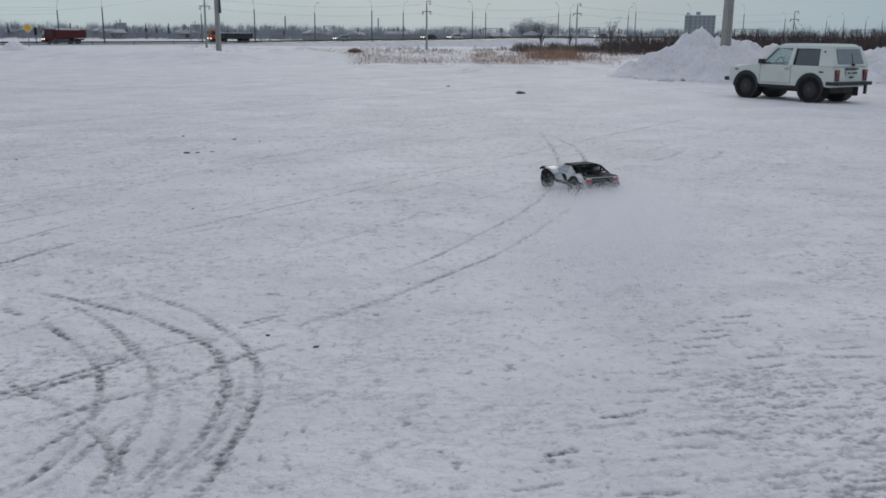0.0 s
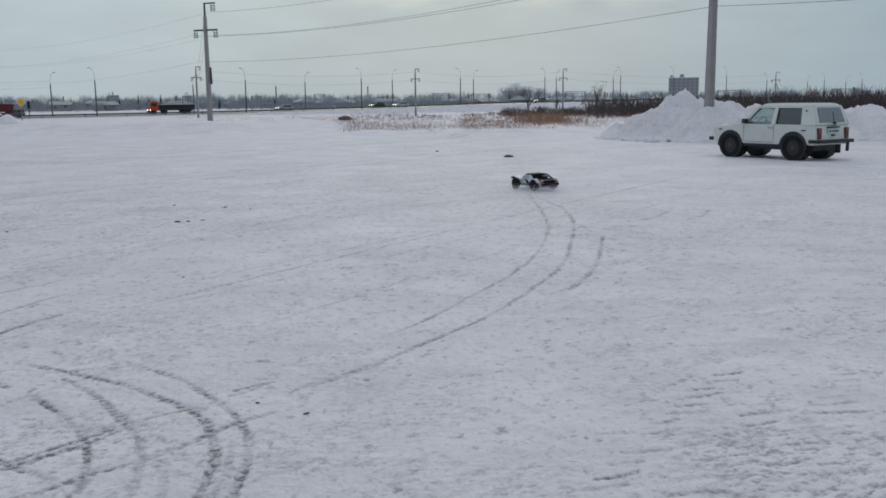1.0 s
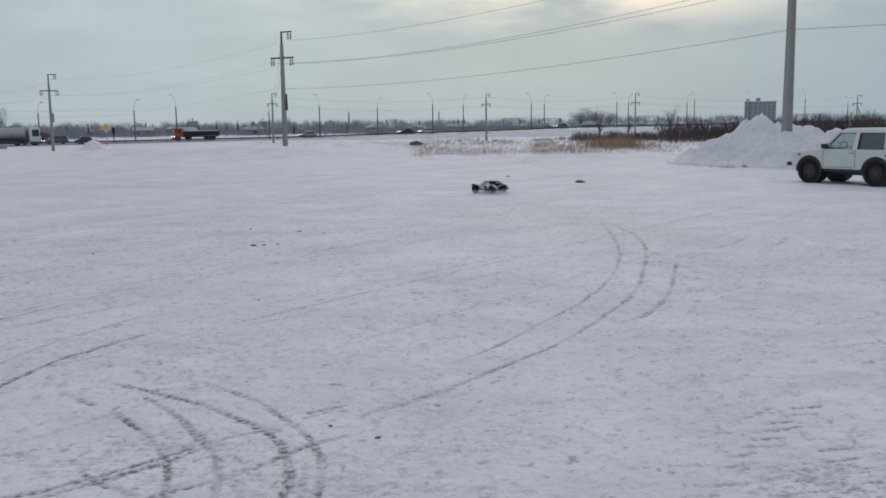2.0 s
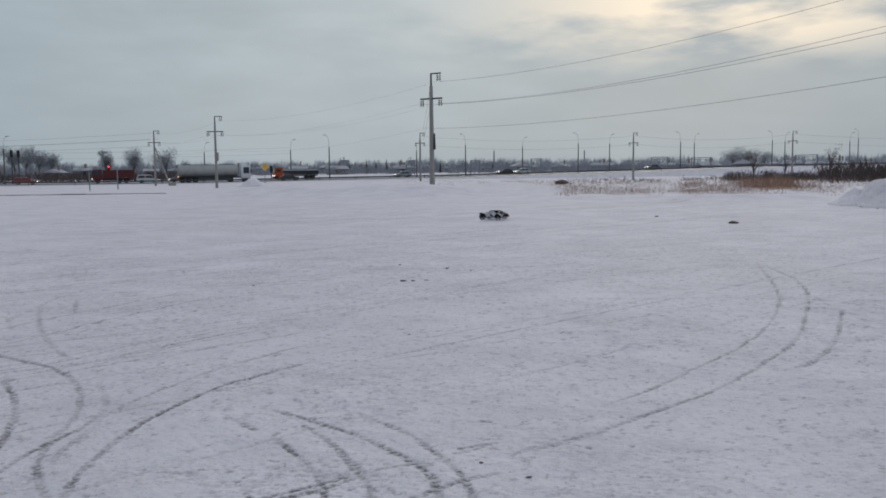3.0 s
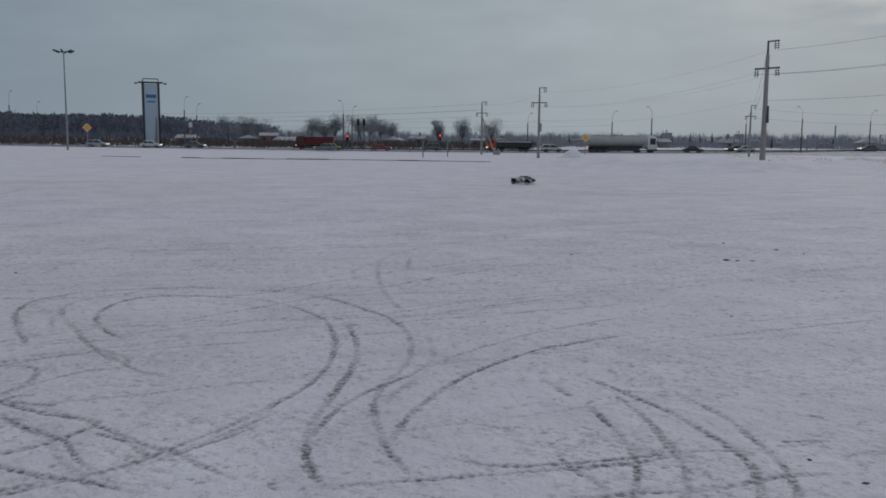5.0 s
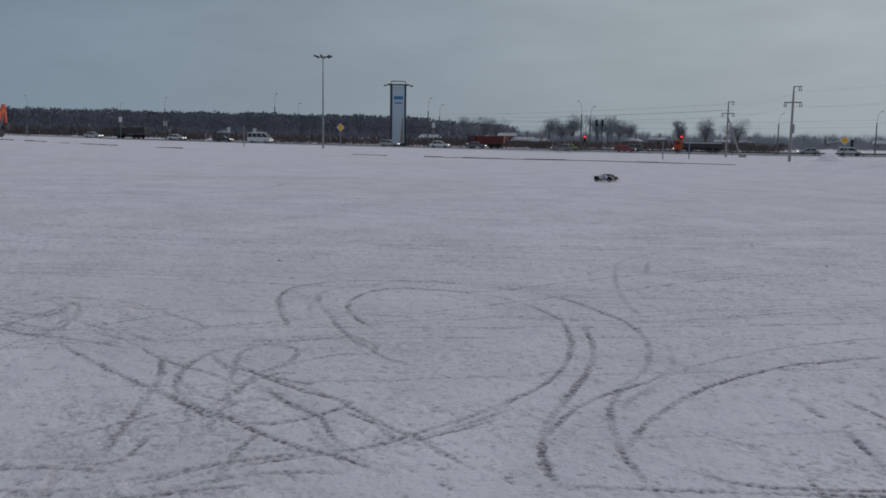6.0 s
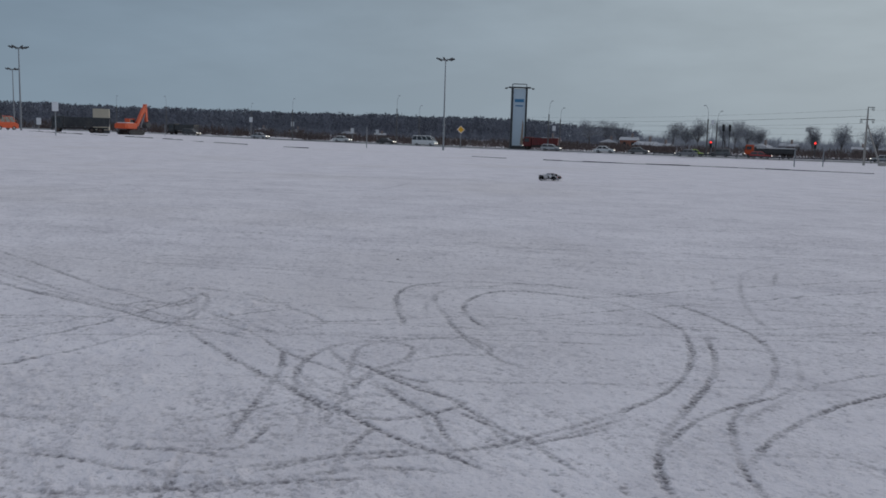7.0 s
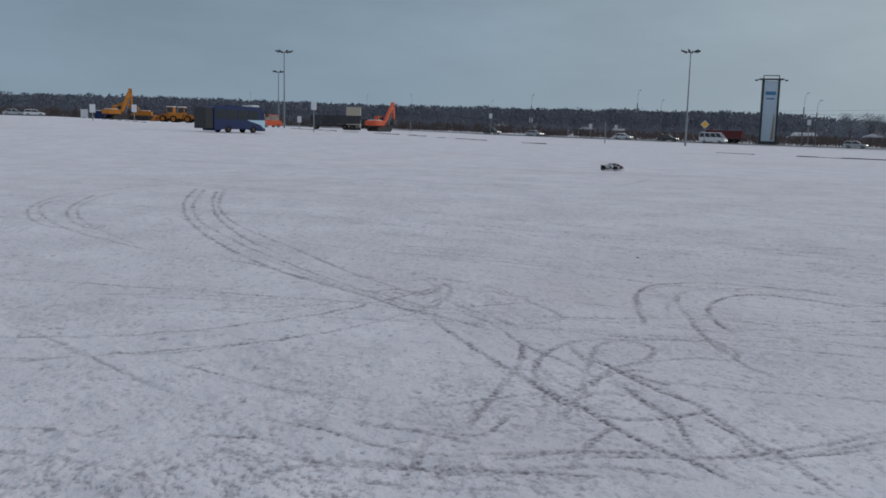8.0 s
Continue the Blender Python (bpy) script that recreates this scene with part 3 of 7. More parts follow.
mark(0.62, 0.038, (-0.89, 5.21), (-0.81, 5.34), (-0.61, 5.58), (-0.33, 5.94), (-0.05, 6.35), (0.30, 6.87), (0.61, 7.43), (0.99, 8.26), (1.44, 9.48), (1.78, 10.99), (2.11, 12.90), (2.18, 14.53), (1.96, 16.42))
mark(0.60, 0.034, (-0.40, 6.49), (-0.17, 6.86), (0.06, 7.27), (0.40, 8.00), (0.84, 8.96), (1.23, 10.14), (1.55, 11.63), (1.76, 13.47), (1.88, 16.80))
mark(0.60, 0.045, (2.28, 11.48), (1.88, 9.69), (1.53, 8.63), (1.23, 8.03))
mark(0.50, 0.060, (4.55, 14.20), (4.20, 13.40), (3.78, 12.90))
mark(0.40, 0.060, (3.87, 14.13), (3.42, 13.26), (3.01, 12.87))
mark(0.35, 0.040, (-0.94, 11.98), (-0.17, 12.00), (1.00, 12.34), (2.36, 12.26))
mark(0.90, 0.036, (-2.50, 5.23), (-2.23, 4.97), (-2.00, 4.69), (-1.85, 4.44), (-1.74, 4.17), (-1.68, 3.93), (-1.64, 3.74))
mark(0.75, 0.045, (-2.93, 5.97), (-2.43, 5.71), (-2.03, 5.47), (-1.74, 5.25), (-1.46, 4.99), (-1.27, 4.71), (-1.16, 4.43), (-1.10, 4.15), (-1.08, 3.88), (-1.10, 3.58), (-1.16, 3.36), (-1.21, 3.12))
mark(0.70, 0.042, (-2.36, 6.06), (-2.01, 5.85), (-1.65, 5.54), (-1.38, 5.20), (-1.16, 4.88), (-1.01, 4.54), (-0.94, 4.22), (-0.92, 3.88), (-0.93, 3.58), (-0.95, 3.28), (-0.96, 3.12))
mark(0.75, 0.045, (-2.25, 5.41), (-2.03, 5.16), (-1.77, 4.79), (-1.59, 4.51), (-1.48, 4.21), (-1.41, 3.87), (-1.40, 3.52), (-1.38, 3.12))
mark(0.60, 0.045, (-1.72, 3.86), (-1.52, 3.63), (-1.36, 3.37), (-1.26, 3.12))
mark(0.90, 0.034, (-2.14, 4.09), (-2.09, 4.15), (-1.86, 4.44), (-1.73, 4.68), (-1.59, 4.86), (-1.40, 5.01))
mark(0.70, 0.038, (-2.03, 3.72), (-1.83, 3.88), (-1.68, 4.05), (-1.48, 4.21), (-1.31, 4.43), (-1.19, 4.62), (-1.07, 4.77), (-0.92, 4.90))
mark(0.80, 0.030, (-2.17, 4.20), (-1.98, 4.09), (-1.85, 4.01))
mark(0.60, 0.040, (-1.84, 3.35), (-1.78, 3.51), (-1.70, 3.74), (-1.66, 3.98), (-1.64, 4.21))
mark(0.70, 0.040, (-1.75, 3.16), (-1.68, 3.30), (-1.65, 3.52), (-1.65, 3.68))
mark(0.50, 0.040, (-1.32, 3.19), (-1.23, 3.34), (-1.23, 3.66), (-1.29, 3.97), (-1.41, 4.23))
mark(0.60, 0.035, (-1.24, 5.20), (-1.15, 5.29), (-1.09, 5.38))
mark(0.60, 0.050, (-2.88, 5.53), (-2.73, 5.42))
mark(0.61, 0.035, (-1.68, 3.11), (-1.59, 3.27), (-1.56, 3.52), (-1.51, 3.74), (-1.43, 3.97), (-1.29, 4.14))
mark(0.40, 0.040, (-1.17, 3.12), (-1.08, 3.32), (-1.02, 3.66), (-1.01, 4.04), (-1.07, 4.45))
mark(0.60, 0.040, (-4.69, 3.05), (-4.44, 3.01), (-4.20, 2.96), (-4.06, 2.96), (-3.90, 3.01))
mark(0.75, 0.030, (-2.26, 4.29), (-2.05, 4.12), (-1.88, 4.01))
mark(0.70, 0.030, (-2.68, 3.94), (-2.45, 3.87))
mark(0.60, 0.030, (-3.13, 5.71), (-2.81, 5.48))
mark(0.60, 0.025, (-2.93, 4.50), (-2.74, 4.54))
mark(0.56, 0.030, (-0.85, 5.26), (-0.65, 5.48), (-0.44, 5.73), (-0.23, 6.07))
mark(0.60, 0.030, (-2.44, 5.58), (-2.05, 5.21))
mark(0.75, 0.045, (-24.62, 0.67), (-20.64, 0.26), (-17.34, 0.22), (-14.68, 0.42), (-12.81, 0.70), (-11.17, 1.06), (-10.04, 1.44), (-9.21, 1.78), (-8.40, 2.06), (-7.87, 2.35), (-7.24, 2.57))
mark(0.60, 0.040, (-24.41, 0.88), (-19.92, 0.43), (-17.01, 0.41), (-15.04, 0.62), (-13.06, 0.96), (-11.30, 1.36), (-9.99, 1.69), (-9.10, 2.00), (-8.46, 2.31))
mark(0.65, 0.045, (-24.01, 1.17), (-20.32, 0.86), (-16.98, 0.79), (-14.25, 0.99), (-12.49, 1.28))
mark(0.70, 0.040, (-24.62, 1.43), (-20.31, 1.00), (-17.17, 0.95), (-14.81, 1.22), (-12.85, 1.59), (-11.03, 1.89), (-9.64, 2.20), (-8.80, 2.54), (-7.97, 2.73), (-7.36, 2.83))
mark(0.66, 0.032, (-12.19, 0.43), (-11.37, 0.94), (-10.15, 1.46), (-9.45, 1.90), (-9.09, 2.38), (-9.75, 2.98))
mark(0.60, 0.035, (-10.44, 1.37), (-9.27, 1.79), (-8.18, 2.11), (-8.18, 2.46))
mark(0.56, 0.030, (-12.96, 0.87), (-10.95, 1.31), (-9.62, 1.74), (-8.75, 2.04), (-8.38, 2.46), (-8.42, 2.97), (-8.48, 3.37))
mark(0.60, 0.050, (-22.77, -2.44), (-20.51, -2.74), (-18.33, -2.66), (-16.35, -2.17), (-15.53, -1.48))
mark(0.50, 0.045, (-21.63, -2.12), (-20.50, -2.58), (-18.53, -2.46), (-16.33, -1.94), (-14.54, -1.24), (-13.16, -0.48))
mark(0.60, 0.050, (-22.76, -1.74), (-20.06, -1.99), (-17.84, -1.92), (-15.94, -1.47), (-15.46, -0.89))
mark(0.50, 0.045, (-23.28, -1.36), (-20.46, -1.80), (-18.25, -1.77), (-15.92, -1.33), (-13.66, -0.61))
mark(0.35, 0.045, (-22.77, -2.44), (-25.45, -0.74), (-27.42, 1.65), (-28.69, 5.36), (-29.76, 7.97))
mark(0.35, 0.050, (-23.24, 1.08), (-25.75, 3.45), (-29.10, 7.39), (-26.90, 9.65), (-25.65, 12.08), (-26.49, 14.58), (-29.69, 17.64))
mark(0.65, 0.040, (-7.29, -1.42), (-7.23, -1.02), (-7.23, -0.62), (-7.30, 0.01), (-7.43, 0.71), (-7.72, 1.35), (-8.09, 1.92), (-8.38, 2.46))
mark(0.62, 0.042, (-7.97, -1.52), (-7.84, -0.65), (-7.90, 0.04), (-8.14, 0.70), (-8.46, 1.39), (-8.91, 2.02), (-9.50, 2.76))
mark(0.56, 0.030, (-7.19, -1.40), (-7.22, -0.82), (-7.19, -0.08), (-7.39, 0.47))
mark(0.61, 0.035, (-10.89, -1.97), (-10.43, -1.06), (-9.92, -0.17), (-9.42, 0.67), (-8.92, 1.48), (-8.48, 1.96))
mark(0.46, 0.030, (-9.82, -1.01), (-9.56, -0.01), (-9.10, 1.04), (-8.64, 1.89))
mark(0.46, 0.030, (-8.63, -0.68), (-8.75, 0.23), (-8.77, 1.22), (-8.96, 2.09))
mark(0.50, 0.038, (-7.84, -1.13), (-7.29, -0.83), (-6.67, -0.52), (-6.22, -0.29), (-5.98, -0.06))
mark(0.65, 0.034, (-6.92, -0.25), (-6.63, -0.01), (-6.31, 0.24), (-6.00, 0.52), (-5.76, 0.86), (-5.52, 1.15))
mark(0.51, 0.035, (-8.47, -1.60), (-8.08, -1.28), (-7.62, -1.02), (-7.03, -0.73))
mark(0.50, 0.040, (-9.87, 2.33), (-10.00, 2.92), (-9.32, 3.31), (-8.47, 3.43), (-7.72, 3.43), (-7.53, 3.13))
mark(0.55, 0.040, (-9.27, 1.79), (-9.46, 2.22), (-9.13, 2.52), (-9.59, 2.86), (-9.09, 2.73), (-8.41, 2.30), (-8.60, 2.06), (-9.06, 2.05), (-9.31, 2.44))
mark(0.55, 0.040, (-10.21, 2.60), (-9.80, 2.72), (-8.96, 2.58), (-8.55, 2.29))
mark(0.85, 0.040, (-7.96, 2.16), (-7.05, 2.18), (-6.35, 2.22), (-5.76, 2.25), (-5.40, 2.30), (-5.06, 2.35), (-4.70, 2.38), (-4.34, 2.44), (-4.11, 2.51), (-3.83, 2.56))
mark(0.80, 0.045, (-6.36, 2.18), (-5.89, 2.26), (-5.25, 2.27), (-5.12, 2.45))
mark(0.61, 0.035, (-8.36, 2.52), (-7.56, 2.64), (-6.76, 2.64), (-6.23, 2.74), (-5.71, 2.77))
mark(0.65, 0.045, (-7.03, 2.73), (-6.34, 2.41), (-5.96, 2.17), (-5.52, 1.86), (-5.15, 1.61), (-4.92, 1.42))
mark(0.60, 0.036, (-5.33, 1.40), (-5.48, 1.76), (-5.51, 2.14), (-5.53, 2.45))
mark(0.60, 0.036, (-4.91, 1.37), (-4.84, 1.52), (-4.95, 1.67), (-5.10, 1.81))
mark(0.45, 0.040, (-4.62, 1.63), (-4.77, 1.78), (-5.03, 2.01), (-5.58, 2.28), (-6.03, 2.53))
mark(0.75, 0.045, (-6.85, 3.36), (-6.73, 2.98), (-6.40, 2.61), (-5.99, 2.38), (-5.57, 2.30), (-5.23, 2.31), (-5.01, 2.39), (-4.86, 2.59), (-4.84, 2.86), (-4.91, 3.13), (-5.13, 3.12), (-5.36, 3.06), (-5.84, 3.02), (-6.25, 3.00))
mark(0.50, 0.045, (-6.76, 3.02), (-6.19, 2.90), (-5.92, 2.99), (-6.13, 3.39), (-6.42, 3.64), (-6.72, 3.57), (-6.63, 3.25), (-6.04, 2.84), (-5.51, 2.53), (-5.14, 2.39))
mark(0.50, 0.045, (-6.56, 2.68), (-6.80, 3.28), (-6.65, 4.03), (-6.43, 4.31), (-6.15, 4.27), (-5.97, 4.06), (-6.10, 3.83), (-6.07, 3.40), (-5.93, 2.97), (-5.51, 2.57))
mark(0.75, 0.036, (-6.18, 2.96), (-5.83, 3.06), (-5.49, 3.19))
mark(0.60, 0.040, (-5.69, 2.68), (-5.85, 2.98), (-5.88, 3.19), (-5.79, 3.23))
mark(0.75, 0.042, (-5.72, 2.88), (-5.28, 2.84), (-4.84, 2.83), (-4.51, 2.70), (-4.25, 2.63), (-3.98, 2.58))
mark(0.60, 0.038, (-5.45, 2.80), (-5.03, 2.82), (-4.55, 2.64), (-4.19, 2.53), (-3.94, 2.46))
mark(0.80, 0.038, (-5.40, 3.13), (-4.87, 3.10), (-4.40, 3.05), (-4.11, 3.06), (-3.83, 3.02), (-3.51, 2.99))
mark(0.70, 0.034, (-4.72, 3.00), (-4.34, 3.04), (-4.05, 3.08))
mark(0.66, 0.034, (-4.07, 3.77), (-4.05, 3.40), (-4.05, 3.08), (-4.08, 2.85))
mark(0.70, 0.040, (-6.28, 2.50), (-5.85, 2.45), (-5.52, 2.49), (-5.35, 2.64))
mark(0.60, 0.040, (-5.04, 2.17), (-5.29, 2.37), (-5.43, 2.61), (-5.33, 2.74))
mark(0.50, 0.045, (-7.58, 4.31), (-7.97, 4.44), (-8.62, 4.77), (-8.91, 5.10), (-9.14, 5.63))
mark(0.30, 0.040, (-7.42, 4.46), (-7.92, 4.71), (-8.45, 5.12))
mark(0.51, 0.035, (-6.62, 4.36), (-5.91, 4.12), (-5.35, 4.10))
mark(0.62, 0.042, (-5.66, -1.17), (-5.54, -0.97), (-5.39, -0.69), (-5.34, -0.41))
mark(0.62, 0.042, (-5.28, -0.16), (-5.18, 0.09), (-5.07, 0.30), (-4.82, 0.47))
mark(0.62, 0.042, (-4.93, 0.04), (-4.83, 0.24), (-4.71, 0.44))
mark(0.62, 0.042, (-4.68, 0.65), (-4.53, 0.89), (-4.39, 1.10), (-4.22, 1.45))
mark(0.62, 0.042, (-5.23, -1.10), (-5.10, -0.86), (-4.83, -0.51))
mark(0.62, 0.042, (-4.36, 0.70), (-4.19, 1.01), (-4.04, 1.38))
mark(0.62, 0.042, (-4.70, 0.97), (-4.55, 1.25), (-4.51, 1.64), (-4.41, 2.08), (-4.27, 2.50))
mark(0.62, 0.042, (-4.91, 1.23), (-4.58, 1.07), (-4.37, 0.94))
mark(0.62, 0.042, (-4.44, 1.28), (-4.29, 1.42), (-4.21, 1.64), (-4.08, 1.90))
mark(0.62, 0.042, (-4.59, 0.27), (-4.63, 0.52), (-4.60, 0.75))
mark(0.62, 0.042, (-4.73, 2.32), (-4.51, 2.06), (-4.22, 1.81))
mark(0.62, 0.042, (-5.38, 1.35), (-5.47, 1.75), (-5.48, 1.98))
mark(0.62, 0.042, (-5.40, 0.36), (-5.08, 0.71), (-4.55, 1.05))
mark(0.62, 0.042, (-4.46, 1.53), (-4.46, 1.83), (-4.41, 2.09))
mark(0.62, 0.042, (-5.22, 0.86), (-4.91, 1.24), (-4.63, 1.53))
mark(0.62, 0.042, (-4.82, 0.29), (-4.59, 0.64), (-4.42, 1.09), (-4.29, 1.50))
mark(0.62, 0.042, (-4.27, 1.62), (-4.22, 1.92), (-4.10, 2.20), (-3.91, 2.38))

# long faint wheel lines of cars that crossed the lot, in pairs
lines = random.Random(17)
for k in range(44):
    r, az = lines.uniform(9, 40), radians(lines.uniform(-8, 88))
    turn = radians(lines.gauss(58, 7) - 12 * math.sin(az))
    half_length, gauge = lines.uniform(4, 13), lines.choice((0.45, 0.6, 1.4))
    for side in (-0.5, 0.5):
        cx, cy = -math.sin(az) * r - math.sin(turn) * gauge * side, math.cos(az) * r + math.cos(turn) * gauge * side
        bend = lines.uniform(-0.03, 0.03) * half_length
        dx, dy = math.cos(turn) * half_length, math.sin(turn) * half_length
        mark(lines.uniform(0.22, 0.42), 0.026 + 0.001 * r, (cx - dx, cy - dy), (cx - math.sin(turn) * bend, cy + math.cos(turn) * bend), (cx + dx, cy + dy))
# lug prints of a big tyre: short bars side by side
for ox, oy, length, strength, count in ((0.0, 0.0, 0.22, 0.8, 17), (0.42, -0.04, 0.28, 0.55, 15), (0.85, 0.10, 0.34, 0.5, 16), (1.3, 0.0, 0.3, 0.48, 14), (1.75, 0.3, 0.36, 0.42, 15), (2.3, 0.9, 0.32, 0.4, 12), (2.6, 3.2, 0.4, 0.38, 16)):
    for k in range(count):
        x = 0.30 + ox + 0.098 * k + lines.uniform(-0.03, 0.03)
        y = 3.22 + oy + 0.142 * k + lines.uniform(-0.02, 0.02)
        if lines.random() < 0.92:
            q = length * lines.uniform(0.5, 1.15)
            mark(strength * lines.uniform(0.5, 1.1), lines.uniform(0.024, 0.036), (x, y), (x + q * 0.5, y + 0.02), (x + q, y + lines.uniform(0.02, 0.07)))


def curve_points(places, per=14):
    p = np.array([places[0]] + list(places) + [places[-1]], float)
    out = []
    for i in range(1, len(p) - 2):
        t = np.linspace(0, 1, per, endpoint=False)[:, None]
        a, b, c, d = p[i - 1], p[i], p[i + 1], p[i + 2]
        out.append(0.5 * (2 * b + (c - a) * t + (2 * a - 5 * b + 4 * c - d) * t ** 2 + (3 * b - a - 3 * c + d) * t ** 3))
    out.append(p[-1:])
    return np.concatenate(out)


def wear_map(x, y, az, rr):
    """How far the snow is rubbed away, 0 to 1, at each place of the ground's rings (rr) and rays (az, degrees)."""
    wear = np.zeros_like(x)
    for number, (places, strength, half) in enumerate(MARKS):
        c = curve_points(places, 9)
        run = np.concatenate([[0], np.cumsum(np.linalg.norm(np.diff(c, axis=0), axis=1))])
        whole = run[-1] + 1e-9
        for i in range(0, len(c) - 1, 6):
            q, s0 = c[i:i + 7], run[i:i + 7]
            far = np.hypot(q[:, 0], q[:, 1])
            wide = max(half * 0.9, 0.0026 * far.min())
            reach = wide * 2.2
            qa = np.degrees(np.arctan2(-q[:, 0], q[:, 1]))
            more = math.degrees(reach / max(0.5, far.min()))
            j0, j1 = np.searchsorted(az, (qa.min() - more, qa.max() + more))
            i0, i1 = np.searchsorted(rr, (far.min() - reach, far.max() + reach))
            if i1 <= i0 or j1 <= j0:
                continue
            px, py = x[i0:i1, j0:j1], y[i0:i1, j0:j1]
            best, along = np.full(px.shape, 9.0), np.zeros(px.shape)
            for a, b, sa, sb in zip(q[:-1], q[1:], s0[:-1], s0[1:]):
                ab = b - a
                t = np.clip(((px - a[0]) * ab[0] + (py - a[1]) * ab[1]) / (ab @ ab + 1e-9), 0, 1)
                d = np.hypot(px - a[0] - t * ab[0], py - a[1] - t * ab[1])
                closer = d < best
                best = np.where(closer, d, best)
                along = np.where(closer, sa + (sb - sa) * t, along)
            ragged = 0.22 + 0.62 * vnoise(px * 19 + number, py * 19) + 0.55 * vnoise(px * 44, py * 44)
            w = 1 - smooth(wide * 0.5, wide * 1.15, best / ragged)
            lugs = 0.62 + 0.45 * vnoise(px * 31 + 5, py * 31) + 0.22 * np.sin(along * 88 + 3.5 * vnoise(px * 6, py * 6))
            fade = 0.55 + 0.65 * smooth(0.36, 0.62, vnoise(along * 3.6 + 7.7 * number, 0 * along + number * 3.1) * 0.6 + 0.4 * fbm(px * 2.3 + 9, py * 2.3, 2))
            ends = smooth(0, 0.25, along) * smooth(0, 0.25, whole - along) if whole > 0.8 else 1.0
            wear[i0:i1, j0:j1] = np.maximum(wear[i0:i1, j0:j1], np.minimum(w * strength * fade * lugs * (0.35 + 0.65 * ends) * (0.95 + 0.1 * smooth(5, 11, far.min())), 0.92))
    # trampled, scuffed stretches
    a = radians(12)
    u, v = x * math.cos(a) + y * math.sin(a), -x * math.sin(a) + y * math.cos(a)
    r, way = np.hypot(x, y), np.degrees(np.arctan2(-x, y))
    near = r < 34
    scuff = np.zeros_like(x)
    scuff[near] = smooth(0.52, 0.64, fbm(u[near] * 18 + 31, v[near] * 38, 3, 0.62)) * smooth(0.38, 0.66, fbm(u[near] * 1.1, v[near] * 1.6 + 7, 3))
    where = 0.35 * (1 - smooth(3.4, 7.0, r)) * (smooth(58, 78, way) + 1 - smooth(-20, -2, way)) + 0.22
    where = where + 0.2 * np.exp(-((x + 5.4) / 1.3) ** 2 - ((y - 2.8) / 0.9) ** 2) + 0.3 * np.exp(-((x + 1.7) / 0.6) ** 2 - ((y - 4.0) / 0.8) ** 2)
    # fresh powder lies over the marks where the plume settled
    swept = 1 - 0.85 * np.exp(-((x - 0.75) / 0.55) ** 2 - ((y - 4.9) / 1.5) ** 2)
    wear = np.maximum(wear, scuff * np.clip(where, 0, 0.8) * (1 - smooth(14, 32, r)) * smooth(2.2, 2.9, r) * swept)
    grit = np.zeros_like(x)
    grit[near] = smooth(0.76, 0.86, vnoise(x[near] * 13, y[near] * 13) * 0.6 + 0.4 * vnoise(x[near] * 41, y[near] * 41))
    return np.maximum(wear, grit * 0.5 * (1 - smooth(14, 30, r)) * smooth(2.2, 2.9, r))


def make_ground():
    az = np.concatenate([np.arange(-180, -32, 1.5), np.arange(-32, 103, 0.15), np.arange(103, 180, 1.5)])
    r = np.concatenate([np.linspace(0.0, 2.8, 26), np.geomspace(2.9, 45, 700), np.geomspace(45.6, 110, 70), np.geomspace(115, 4200, 60)])
    A, R = np.meshgrid(np.radians(az), r)
    X, Y = -np.sin(A) * R, np.cos(A) * R
    x, y = X.ravel(), Y.ravel()
    wear = wear_map(X, Y, az, r).ravel()
    z = land(x, y) + lumps(x, y) - 0.011 * wear
    na, nr = len(az), len(r)
    i, j = np.meshgrid(np.arange(nr - 1), np.arange(na), indexing="ij")
    k = (j + 1) % na
    quads = np.stack([i * na + j, i * na + k, (i + 1) * na + k, (i + 1) * na + j], -1).reshape(-1, 4)[:, ::-1]
    me = bpy.data.meshes.new("ground")
    me.vertices.add(len(x))
    me.vertices.foreach_set("co", np.stack([x, y, z], 1).astype(np.float32).ravel())
    me.loops.add(quads.size)
    me.loops.foreach_set("vertex_index", quads.astype(np.int32).ravel())
    me.polygons.add(len(quads))
    me.polygons.foreach_set("loop_start", np.arange(0, quads.size, 4, dtype=np.int32))
    me.polygons.foreach_set("loop_total", np.full(len(quads), 4, dtype=np.int32))
    me.update(calc_edges=True)
    me.validate()
    at = me.attributes.new("wear", "FLOAT", "POINT")
    at.data.foreach_set("value", wear.astype(np.float32))
    for_smooth = np.ones(len(me.polygons), dtype=bool)
    me.polygons.foreach_set("use_smooth", for_smooth)
    me.materials.append(M["snow"])
    return tagged(new("ground", me), "wide flat lot of trampled snow with curved tyre marks", "snow field", kind="structure")


make_ground()


